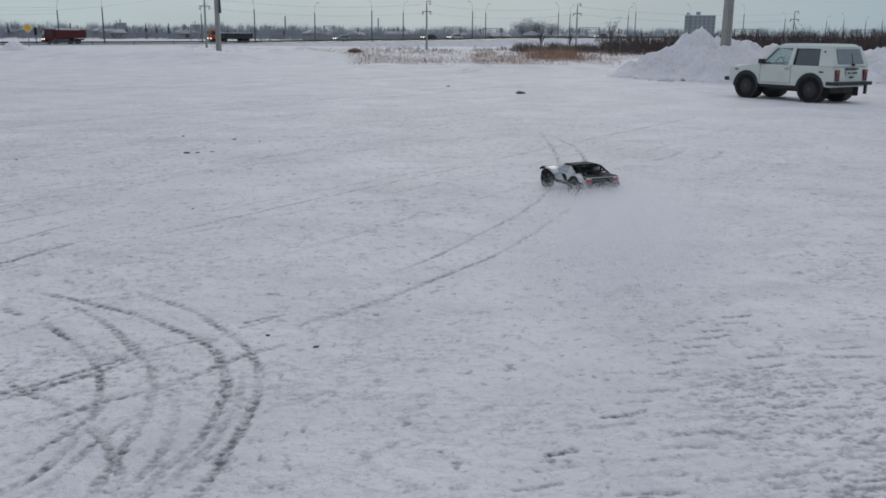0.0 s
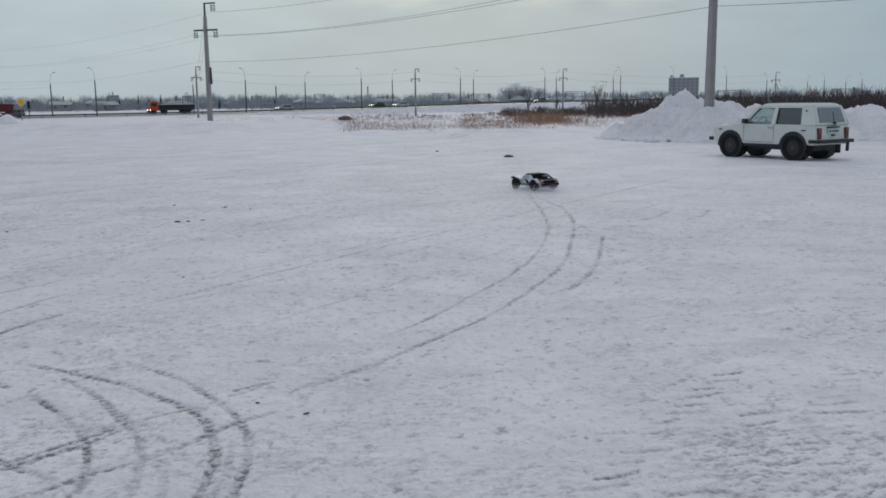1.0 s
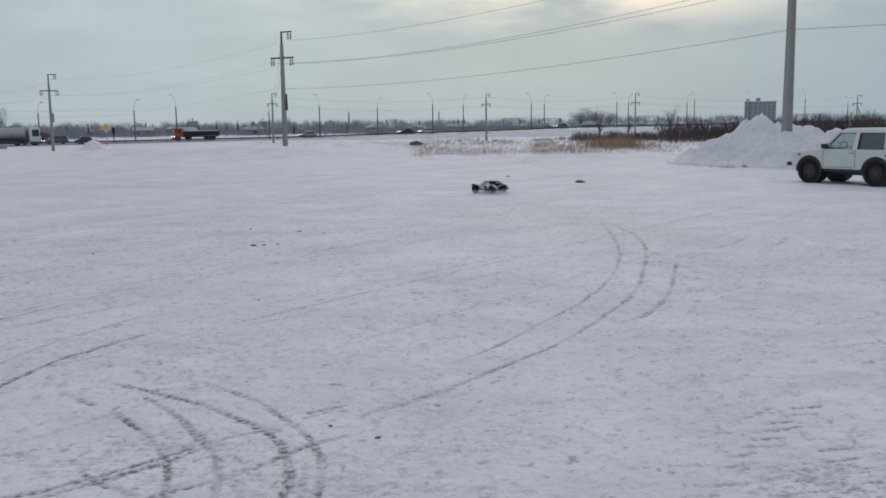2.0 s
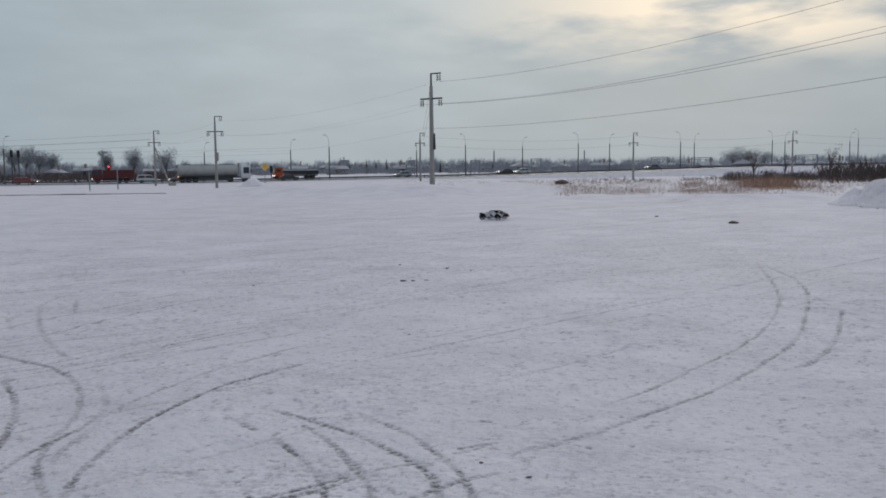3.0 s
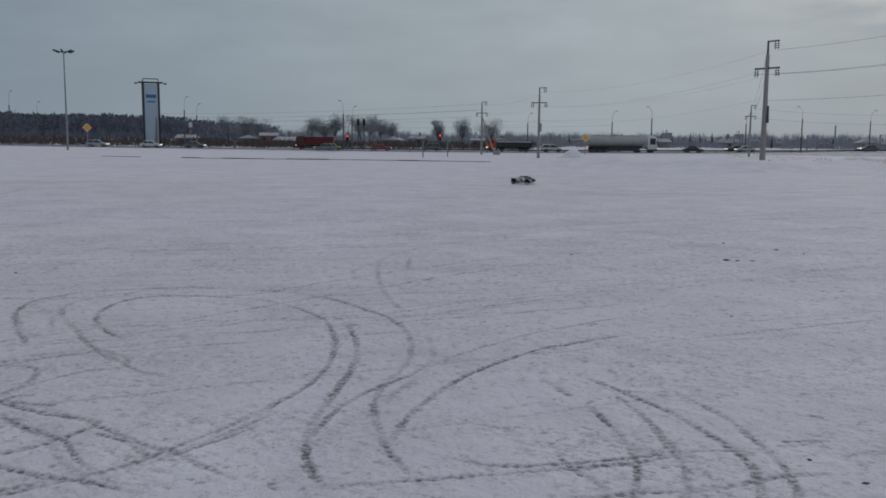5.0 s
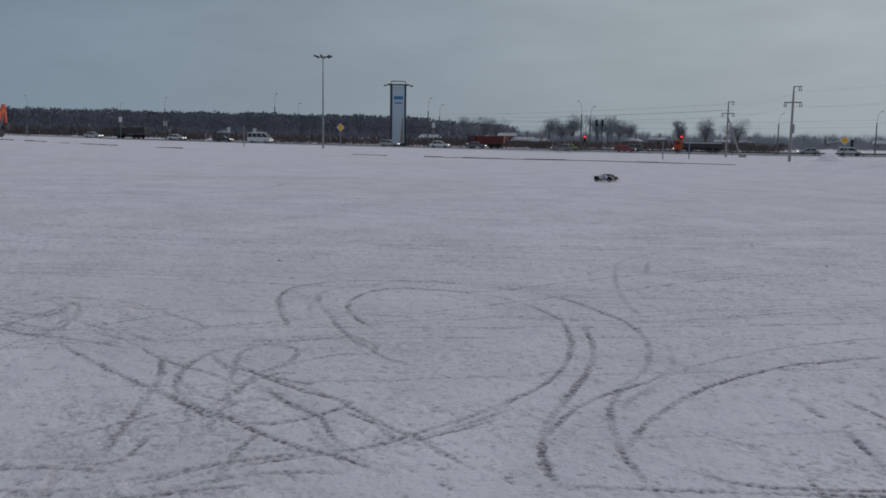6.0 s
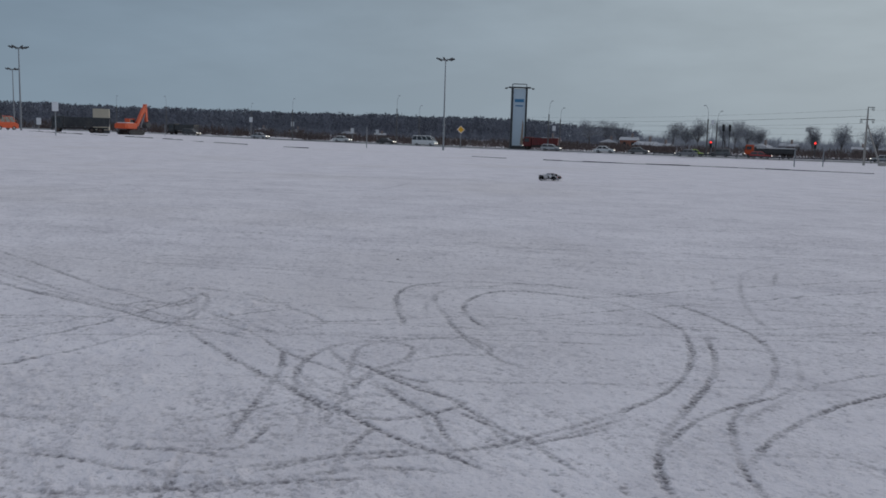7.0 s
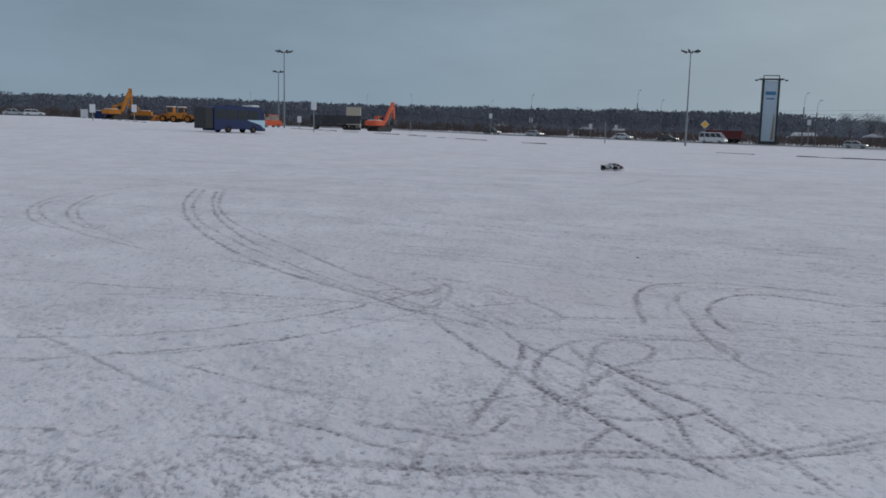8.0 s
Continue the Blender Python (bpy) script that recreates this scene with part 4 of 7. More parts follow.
def make_road():
    s = np.concatenate([np.arange(-1200, -320, 40), np.arange(-320, 321, 8), np.arange(360, 1201, 40)])
    prof = [(-15, -2.2), (-12.2, -0.05), (-11, 0.0), (11, 0.0), (12.5, -0.1), (16, -2.2)]
    for name, cut, material, lab in (("road", (2, 3), "asphalt", "wide wet grey road on a low bank"), ("road_bank", None, "heap", "snowy bank under the road")):
        bm = bmesh.new()
        rows = []
        use = prof[2:4] if cut else prof
        for q in s:
            x, y, z = road_point(float(q))
            a = radians(ROAD_AZ)
            rows.append([bm.verts.new((x - math.sin(a) * o, y + math.cos(a) * o, z + d + (0.03 if cut else 0.0))) for o, d in use])
        for a, b in zip(rows[:-1], rows[1:]):
            for k in range(len(use) - 1):
                bm.faces.new((a[k], a[k + 1], b[k + 1], b[k]))
        if cut:
            geo = bmesh.ops.extrude_face_region(bm, geom=bm.faces[:])
            bmesh.ops.translate(bm, vec=(0, 0, -0.025), verts=[v for v in geo["geom"] if isinstance(v, bmesh.types.BMVert)])
        tagged(part(name, bm, material), lab, "road", kind="structure")
    # guard rail on the near side
    for side, s0, s1 in ((-11.6, -24, 300),):
        rail = thing("guard_rail", "low dark steel guard rail along the road", "guard rail")
        bm, pts = bmesh.new(), []
        q = s0
        while q < s1:
            x0, y0, z0 = road_point(q, ROAD_V + side)
            x1, y1, z1 = road_point(q + 8, ROAD_V + side)
            a = Vector((x0, y0, z0))
            b = Vector((x1, y1, z1))
            for h, w in ((0.42, 0.05), (0.62, 0.05), (0.52, 0.09)):
                tube(bm, a + Vector((0, 0, h)), b + Vector((0, 0, h)), w, seg=6)
            pts.append(a)
            q += 8
        part("beam", bm, "dark_steel", rail)
        post = None
        for a in pts:
            if post is None:
                post = part("post", boxm(-0.06, 0.06, -0.06, 0.06, -0.3, 0.72), "dark_steel", rail)
                post.location = a
            else:
                o = new("post", post.data)
                o.parent, o.location = rail, a


make_road()

# ---- poles, lamps, wires ----


def power_pole(x, y, z, h, turn=0.0, wide=0.36, label="", stay=False, rack=True):
    """A tapered concrete pole with a cross arm, a bent top bracket and hanging insulators."""
    t = thing("power_pole", label or "tall weathered concrete power pole with cross arm and insulators", "power pole", pose(x, y, z - 0.6, 0, 0, turn), "power poles along the field")
    bm = bmesh.new()
    h += 0.6
    w0, w1 = wide / 2, wide * 0.3
    frustum(bm, [(-w0, -w0 * 0.8), (w0, -w0 * 0.8), (w0, w0 * 0.8), (-w0, w0 * 0.8)], 0, [(-w1, -w1 * 0.8), (w1, -w1 * 0.8), (w1, w1 * 0.8), (-w1, w1 * 0.8)], h * 0.9)
    part("shaft", bm, "concrete", t)
    for sx in (-1, 1):
        bm = bmesh.new()
        frustum(bm, [(sx * w0 * 0.35 - 0.02, -w0 * 0.8 - 0.025), (sx * w0 * 0.35 + 0.02, -w0 * 0.8 - 0.025), (sx * w0 * 0.35 + 0.02, -w0 * 0.8 + 0.01), (sx * w0 * 0.35 - 0.02, -w0 * 0.8 + 0.01)], 0.4,
                [(sx * w1 * 0.35 - 0.02, -w1 * 0.8 - 0.025), (sx * w1 * 0.35 + 0.02, -w1 * 0.8 - 0.025), (sx * w1 * 0.35 + 0.02, -w1 * 0.8 + 0.01), (sx * w1 * 0.35 - 0.02, -w1 * 0.8 + 0.01)], h * 0.86)
        part("rib", bm, "concrete", t)
    if not rack:
        return t
    bm = bmesh.new()
    tube(bm, (0, 0, h * 0.86), (0, 0, h), 0.09, 0.07, seg=6)
    box(bm, -0.05, 0.95, -0.05, 0.05, h - 0.08, h + 0.02)
    part("top_bracket", bm, "dark_steel", t)
    part("cross_arm", boxm(-1.05, 1.05, -0.06, 0.06, h * 0.80 - 0.06, h * 0.80 + 0.06), "dark_steel", t)
    ins = None
    for ix, iz in ((0.62, h - 0.08), (0.86, h - 0.08), (-0.78, h * 0.8 - 0.06), (-1.0, h * 0.8 - 0.06), (0.78, h * 0.8 - 0.06), (1.0, h * 0.8 - 0.06)):
        if ins is None:
            bm = bmesh.new()
            for k in range(3):
                tube(bm, (0, 0, -0.12 - 0.15 * k), (0, 0, -0.18 - 0.15 * k), 0.07, 0.13, seg=8)
            tube(bm, (0, 0, 0), (0, 0, -0.58), 0.025, seg=5)
            ins = part("insulator", bm, "insulator", t)
            ins.location = (ix, 0, iz)
        else:
            o = new("insulator", ins.data)
            o.parent, o.location = t, (ix, 0, iz)
    if stay:
        part("stay_strut", tubem((0.1, 0, h * 0.72), (2.6, 0.2, 0.2), 0.11, 0.14, seg=6), "concrete", t)
        part("strut_foot", boxm(2.2, 3.3, -0.5, 0.6, 0.3, 1.15, bevel=0.05), "concrete", t)
    return t


def ground_pole(az, d, top_el, **k):
    x, y = P(az, d)
    z = k.pop("z", None)
    z = height(x, y) if z is None else z
    return power_pole(x, y, z, 1.8 + d * math.tan(radians(top_el)) - z, **k), (x, y, 1.8 + d * math.tan(radians(top_el)))


poleA, topA = ground_pole(14.0, 72, 6.05, turn=-20)
poleB, topB = ground_pole(-17.45, 40, 13.5, turn=25, wide=0.36, z=1.1, label="tall concrete power pole rising out of a snow heap")
poleD, topD = ground_pole(27.72, 118, 3.37, turn=20)
part("cable_coil", tubem((0.2, 0.1, 4.1), (0.2, 0.1, 5.2), 0.16, seg=8), "concrete", poleD)
part("cable_coil", tubem((0.28, 0.0, 4.0), (0.28, 0.0, 5.3), 0.1, 0.06, seg=8), "dark_steel", poleA)
poleE, topE = ground_pole(31.38, 158, 2.46, turn=40, stay=True, label="concrete power pole with a raking stay strut")
poleC2, topC2 = ground_pole(14.72, 168, 2.26, turn=-10)
poleC3, topC3 = ground_pole(1.04, 176, 2.07, turn=-30)
poleC4, topC4 = ground_pole(-8.41, 204, 1.96, turn=-30)
poleC5, topC5 = ground_pole(-21.2, 235, 1.53, turn=-30, stay=True)


def wire(a, b, sag, r=0.009, n=18):
    bm = bmesh.new()
    a, b = Vector(a), Vector(b)
    side = (b - a).cross(Vector((0, 0, 1))).normalized() * r
    last = None
    for i in range(n + 1):
        t = i / n
        p = a.lerp(b, t) - Vector((0, 0, 4 * sag * t * (1 - t)))
        ring = [bm.verts.new(p + q) for q in (side, Vector((0, 0, r)), -side, Vector((0, 0, -r)))]
        if last:
            for k in range(4):
                bm.faces.new((last[k], last[(k + 1) % 4], ring[(k + 1) % 4], ring[k]))
        last = ring
    return tagged(part("power_line", bm, "wire"), "thin sagging overhead power line between poles", "power line", "overhead lines")


def up(p, z):
    return (p[0], p[1], z)


farB = (*P(-62, 34), 9.5)
for za, zb, zc, sag, dx in ((8.75, 9.5, 9.6, 0.75, 0.7), (7.0, 7.95, 8.0, 0.75, 0.9), (6.95, 7.45, 7.6, 0.75, -0.9), (5.0, 5.65, 5.9, 0.55, 0.1)):
    wire((topA[0] + dx, topA[1], za), (topB[0] + dx * 0.5, topB[1], zb), sag)
    wire((topB[0] + dx * 0.5, topB[1], zb), up(farB, zc), 0.5)
for dz, dx in ((-0.6, 0.7), (-2.4, 0.9), (-2.4, -0.9), (-4.3, 0)):
    wire((topA[0] + dx, topA[1], topA[2] + dz), (topD[0] + dx, topD[1], topD[2] + dz), 0.9, 0.0045)
    wire((topD[0] + dx, topD[1], topD[2] + dz), (topE[0] + dx, topE[1], topE[2] + dz * 0.8), 0.6, 0.006)
    wire((topE[0] + dx, topE[1], topE[2] + dz * 0.6), (*P(52, 215), 7.5 + dz * 0.4), 0.6, 0.012)
for a, b in ((topA, topC2), (topC2, topC3), (topC3, topC4), (topC4, topC5)):
    for dz in (-0.6, -2.2):
        wire((a[0], a[1], a[2] + dz), (b[0], b[1], b[2] + dz), 1.0, 0.011)
for dz in (-1.2, -2.6):
    wire((*P(84, 300), 9 + dz), (*P(52, 232), 8.3 + dz), 1.0, 0.013)
    wire((*P(52, 232), 8.3 + dz), (*P(23, 215), 8.2 + dz), 1.0, 0.013)

def street_lamp(az, el, face):
    """A road lamp: concrete post, curved steel arm, lantern; face +1 leans its arm to +x."""
    d = 196 if el > 2.05 else 212
    d = d / max(0.5, math.cos(radians(az - ROAD_AZ)))
    x, y = P(az, d)
    s = d * math.sin(radians(ROAD_AZ - az))
    z = float(np.interp(s, ROAD_S, ROAD_Z)) - 0.2
    h = 1.8 + d * math.tan(radians(el)) - z
    m = Matrix.Translation((x, y, z)) @ Matrix.Rotation(0 if face > 0 else math.pi, 4, "Z")
    t = thing("street_lamp", "slim grey road lamp with curved arm on a concrete post", "street lamp", m, "lamps along the road")
    part("post", tubem((0, 0, -0.3), (0, 0, h * 0.74), 0.17, 0.12, seg=7), "lamp_post", t)
    bm = bmesh.new()
    pts = [(0, 0, h * 0.72), (0.05, 0, h * 0.86), (0.3, 0, h * 0.95), (0.8, 0, h * 0.99)]
    for a, b in zip(pts[:-1], pts[1:]):
        tube(bm, a, b, 0.032, seg=5)
    part("arm", bm, "steel", t)
    part("lantern", boxm(0.75, 1.35, -0.12, 0.12, h * 0.99, h * 0.99 + 0.13, bevel=0.03), "steel", t)
    return t


for az, el, face in ((23.05, 1.9, 1), (20.6, 2.19, -1), (11.77, 2.17, -1), (8.07, 1.91, 1), (4.5, 2.14, -1), (2.52, 2.02, 1), (-1.86, 2.08, -1),
                     (-2.69, 1.93, 1), (-7.26, 2.01, -1), (-7.98, 1.9, 1), (-11.55, 1.81, 1), (-12.0, 2.01, -1), (-15.23, 1.95, -1),
                     (-18.37, 1.89, -1), (-20.7, 1.47, -1), (-22.97, 1.26, 1), (-23.89, 1.41, -1), (-25.05, 1.25, 1), (-25.91, 1.36, -1),
                     (39.75, 2.1, 1), (40.3, 2.45, -1), (49.42, 2.1, 1), (50.16, 2.52, 1), (58.5, 2.02, 1), (59.95, 2.6, 1), (66.6, 2.2, 1),
                     (69.17, 1.8, 1), (74.3, 2.08, -1), (77.17, 1.97, 1), (84.5, 1.9, 1), (28.4, 1.75, 1), (14.95, 1.75, 1)):
    street_lamp(az, el, face)


def lot_mast(az, d, el):
    x, y = P(az, d)
    z = height(x, y)
    h = 1.8 + d * math.tan(radians(el)) - z
    t = thing("light_mast", "tall slim steel light mast with a ring of floodlights", "light mast", pose(x, y, z), "masts over the lot")
    part("column", tubem((0, 0, -0.2), (0, 0, h - 0.2), 0.17, 0.08, seg=10), "steel", t)
    part("collar", tubem((0, 0, h * 0.27), (0, 0, h * 0.285), 0.28, seg=10), "steel", t)
    part("head_ring", tubem((0, 0, h - 0.25), (0, 0, h - 0.05), 0.35, 0.3, seg=10), "steel", t)
    for k in range(6):
        a = k * math.pi / 3 + 0.25
        c, s = math.cos(a), math.sin(a)
        bm = tubem((c * 0.2, s * 0.2, h - 0.15), (c * 1.05, s * 1.05, h - 0.02), 0.05, seg=5)
        tube(bm, (c * 0.9, s * 0.9, h - 0.12), (c * 1.6, s * 1.6, h + 0.12), 0.2, 0.13, seg=6)
        part("floodlight", bm, "dark_steel", t)


lot_mast(56.93, 150, 4.98)
lot_mast(82.45, 168, 4.5)
lot_mast(82.78, 235, 3.25)


def price_tower():
    d = 212
    x, y = P(52.1, d)
    z = height(x, y)
    w, h = 3.35, 1.8 + d * math.tan(radians(3.28)) - z
    t = thing("advertising_tower", "tall white advertising tower with dark edges and blue print", "advertising tower", pose(x, y, z, 0, 0, 58))
    part("core", boxm(-w / 2 + 0.2, w / 2 - 0.2, -0.45, 0.45, 0.9, h - 0.2), "board", t, "pale blue-white panel")
    part("plinth", boxm(-w / 2 - 0.3, w / 2 + 0.3, -0.9, 0.9, -0.5, 0.95), "dark_steel", t)
    for sx in (-1, 1):
        part("edge_column", boxm(sx * w / 2 - 0.22, sx * w / 2 + 0.22, -0.55, 0.55, 0.9, h), "dark_steel", t)
    part("cap", boxm(-w / 2 - 0.9, w / 2 + 0.9, -0.8, 0.8, h, h + 0.3), "dark_steel", t)
    part("roof_rail", boxm(-w / 2 + 0.1, w / 2 - 0.1, -0.7, 0.7, h + 0.9, h + 1.05), "steel", t)
    for sx in (-1, 1):
        part("rail_post", boxm(sx * w / 2 - 0.1, sx * w / 2 + 0.1, -0.05, 0.05, h + 0.28, h + 0.95), "steel", t)
        bm = tubem((sx * (w / 2 + 0.8), 0, h + 0.15), (sx * (w / 2 + 1.7), -0.3, h - 0.05), 0.07, seg=5)
        box(bm, sx * (w / 2 + 1.5) - 0.3, sx * (w / 2 + 1.5) + 0.3, -0.55, -0.1, h - 0.25, h + 0.05)
        part("spotlight", bm, "dark_steel", t)
    part("print_bar", boxm(-1.1, 1.1, -0.50, -0.46, h - 3.3, h - 2.55), "blue_ink", t, "blue print band")
    part("print_bar", boxm(-0.9, 0.9, -0.50, -0.46, h - 4.3, h - 4.0), "blue_ink", t)
    bm = bmesh.new()
    pane(bm, [(0.5, -0.46, 1.2), (1.2, -0.46, 1.2), (1.2, -0.46, h * 0.42), (0.95, -0.46, h * 0.5)], 0.03, 0.03)
    part("print_figure", bm, "brown_ink", t)


price_tower()


def road_sign(az, d, el, kind):
    x, y = P(az, d)
    z = height(x, y)
    h = 1.8 + d * math.tan(radians(el)) - z
    t = thing("road_sign", {"diamond": "yellow diamond priority road sign on a thin post", "white": "white rectangular road sign on a thin post",
                            "post": "thin bare steel sign post"}[kind], "road sign", pose(x, y, z, 0, 0, az), "signs by the road")
    part("post", tubem((0, 0, -0.2), (0, 0, h), 0.07, seg=6), "steel", t)
    if kind == "diamond":
        bm = bmesh.new()
        q = 0.85
        pane(bm, [(-q, -0.08, h), (0, -0.08, h - q), (q, -0.08, h), (0, -0.08, h + q)], 0.02, 0.04)
        part("plate", bm, "sign_white", t)
        bm = bmesh.new()
        q = 0.7
        pane(bm, [(-q, -0.09, h), (0, -0.09, h - q), (q, -0.09, h), (0, -0.09, h + q)], 0.035, 0.02)
        part("face", bm, "sign_yellow", t)
    elif kind == "white":
        part("plate", boxm(-0.4, 0.4, -0.12, -0.08, h - 1.2, h), "sign_white", t)


for az, d, el, k in ((55.8, 186, 0.55, "diamond"), (24.7, 172, 0.2, "diamond"), (80.62, 130, 1.45, "white"), (93.87, 140, 0.9, "white"), (91.5, 150, 0.95, "white"),
                     (61.9, 140, 0.55, "post"), (66.6, 230, 0.75, "white"), (69.2, 225, 0.95, "white"), (49.8, 215, 0.95, "white"), (74.4, 190, 0.3, "post"),
                     (33.6, 120, 0.1, "post"), (35.2, 112, -0.05, "post"), (62.8, 220, 0.45, "white"), (61.2, 222, 0.4, "white"), (81.5, 175, 0.5, "white"), (40.0, 236, 1.55, "white")):
    road_sign(az, d, el, k)


def traffic_light(az, d, el, lit):
    x, y = P(az, d)
    z = height(x, y)
    h = 1.8 + d * math.tan(radians(el)) - z + 0.5
    t = thing("traffic_light", "dark traffic light showing red" if lit else "dark traffic light head on a post", "traffic light", pose(x, y, z, 0, 0, az), "traffic lights")
    part("post", tubem((0, 0, -0.2), (0, 0, h - 0.9), 0.09, seg=6), "dark_steel", t)
    part("housing", boxm(-0.28, 0.28, -0.2, 0.2, h - 1.5, h, bevel=0.04), "black_plastic", t)
    for k in range(3):
        part("lens", tubem((0, -0.2, h - 0.28 - 0.45 * k), (0, -0.27, h - 0.28 - 0.45 * k), 0.21, seg=12), "signal_red" if lit and k == 0 else "black_plastic", t, "lit red lens" if lit and k == 0 else "")


for az, d, el, lit in ((34.06, 205, 0.22, True), (40.05, 205, 0.12, True), (39.35, 207, 1.15, False), (38.98, 207, 1.15, False), (24.3, 200, 0.1, False)):
    traffic_light(az, d, el, lit)


def gantry(az0, az1, d, el):
    x0, y0 = P(az0, d)
    x1, y1 = P(az1, d)
    z = -0.8
    h = 1.8 + d * math.tan(radians(el)) - z
    L = math.hypot(x1 - x0, y1 - y0)
    t = thing("rail_gantry", "grey steel railway gantry portal", "gantry", pose(x0, y0, z, 0, 0, math.degrees(math.atan2(y1 - y0, x1 - x0))), "railway gantries")
    for px in (0, L):
        part("leg", boxm(px - 0.22, px + 0.22, -0.25, 0.25, -0.3, h), "steel", t)
    bm = boxm(-0.3, L + 0.3, -0.2, 0.2, h - 0.2, h)
    box(bm, -0.3, L + 0.3, -0.2, 0.2, h - 0.85, h - 0.7)
    k = 0.0
    while k < L:
        tube(bm, (k, 0, h - 0.8), (k + 0.6, 0, h - 0.1), 0.05, seg=4)
        k += 0.9
    part("truss", bm, "steel", t)


for a0, a1, el in ((11.42, 10.88, 0.45), (7.5, 6.88, 0.52), (-0.1, -1.08, 0.52), (-2.55, -3.7, 0.46), (-8.6, -9.8, 0.54), (15.6, 15.1, 0.5), (-17.9, -19.2, 0.5), (-24.4, -25.6, 0.5)):
    gantry(a0, a1, 330, el)

# ---- heaps of ploughed snow ----


def snow_heap(name, label, peaks, centre, half, res, seed, lump=0.28):
    """Ploughed snow: a sheet raised over the lot by rounded peaks (x, y, height, radius), broken into clods."""
    cx, cy = centre
    xs, ys = np.arange(cx - half[0], cx + half[0], res), np.arange(cy - half[1], cy + half[1], res)
    X, Y = np.meshgrid(xs, ys)
    H = np.zeros_like(X)
    for px, py, ph, pr in peaks:
        q = np.hypot(X - px, Y - py) / pr
        H = np.maximum(H, ph * (1 - smooth(0.05, 1.25, q)))
    H = np.where(H < 0.03, 0, H)
    clods = fbm(X * 1.7 + seed, Y * 1.7, 5, 0.62) - 0.5
    H = H + np.where(H > 0, clods * lump * 2.4 * np.minimum(1, H / 0.5) + lump * 0.8 * np.clip(fbm(X * 5 + seed, Y * 5, 3) - 0.55, 0, 1), 0)
    Z = land(X, Y) + np.where(H > 0.02, H, -0.12)
    nx, ny = len(xs), len(ys)
    bm = bmesh.new()
    me = bpy.data.meshes.new(name)
    i, j = np.meshgrid(np.arange(ny - 1), np.arange(nx - 1), indexing="ij")
    quads = np.stack([i * nx + j, i * nx + j + 1, (i + 1) * nx + j + 1, (i + 1) * nx + j], -1).reshape(-1, 4)
    keep = (H.ravel()[quads] > 0.0).any(1)
    bm.free()
    me.from_pydata(np.stack([X.ravel(), Y.ravel(), Z.ravel()], 1).tolist(), [], quads[keep].tolist())
    me.materials.append(M["heap"])
    for p in me.polygons:
        p.use_smooth = True
    return tagged(new(name, me), label, "snow heap")


hx, hy = P(-16.3, 43)
snow_heap("snow_heap", "big ploughed heap of lumpy snow round a power pole",
          [(hx - 0.1, hy, 1.95, 2.5), (hx - 1.5, hy - 0.2, 1.2, 2.2), (*P(-17.5, 39.6), 1.25, 1.7), (hx + 2.0, hy + 0.6, 1.6, 1.6), (hx - 2.8, hy - 0.5, 0.75, 1.6), (hx + 0.9, hy - 0.9, 1.5, 2.2), (hx + 3.4, hy + 0.6, 0.95, 2.2), (hx - 0.2, hy - 2.3, 0.9, 2.2), (hx + 1.6, hy - 2.4, 0.8, 2.0), (hx - 1.8, hy - 2.0, 0.6, 1.8), (hx - 0.7, hy - 1.2, 1.5, 1.8)], (hx, hy), (8, 7), 0.09, 3.0, 0.42)
peaks = []
rs = random.Random(8)
for k in range(16):
    px, py = P(-20.2 - k * 1.0, 44 + rs.uniform(-1, 1))
    peaks.append((px, py, rs.uniform(1.0, 1.4), rs.uniform(2.0, 2.8)))
hx, hy = P(-27.5, 43.5)
snow_heap("snow_bank", "long low bank of ploughed snow clods behind the car", peaks, (hx, hy), (9, 7), 0.14, 11.0, 0.34)
hx, hy = P(25.48, 122)
snow_heap("snow_heap", "small pointed heap of snow at the edge of the lot", [(hx, hy, 1.15, 1.7), (hx + 0.9, hy, 0.4, 1.6), (hx - 1.0, hy, 0.35, 1.5)], (hx, hy), (4, 3), 0.12, 5.0, 0.1)

# clods that rolled off the heap
rs = random.Random(31)
for k in range(46):
    az = rs.uniform(-24.5, -12.2)
    d = 38.6 + rs.uniform(-1.2, 1.4) + 0.06 * (az + 17) ** 2
    x, y = P(az, d)
    size = rs.uniform(0.06, 0.2)
    bm = bmesh.new()
    bmesh.ops.create_icosphere(bm, subdivisions=2, radius=1)
    for v in bm.verts:
        v.co = Vector((v.co.x * size * rs.uniform(0.7, 1.3), v.co.y * size * rs.uniform(0.7, 1.2), v.co.z * size * rs.uniform(0.5, 0.9)))
    lump = part("snow_clod", bm, "dirty_snow" if rs.random() < 0.35 else "heap")
    lump.matrix_basis = pose(x, y, height(x, y) + size * 0.35, 0, 0, rs.uniform(0, 180))
    tagged(lump, "lump of ploughed snow fallen from the heap", "snow clod", "clods round the snow heap")

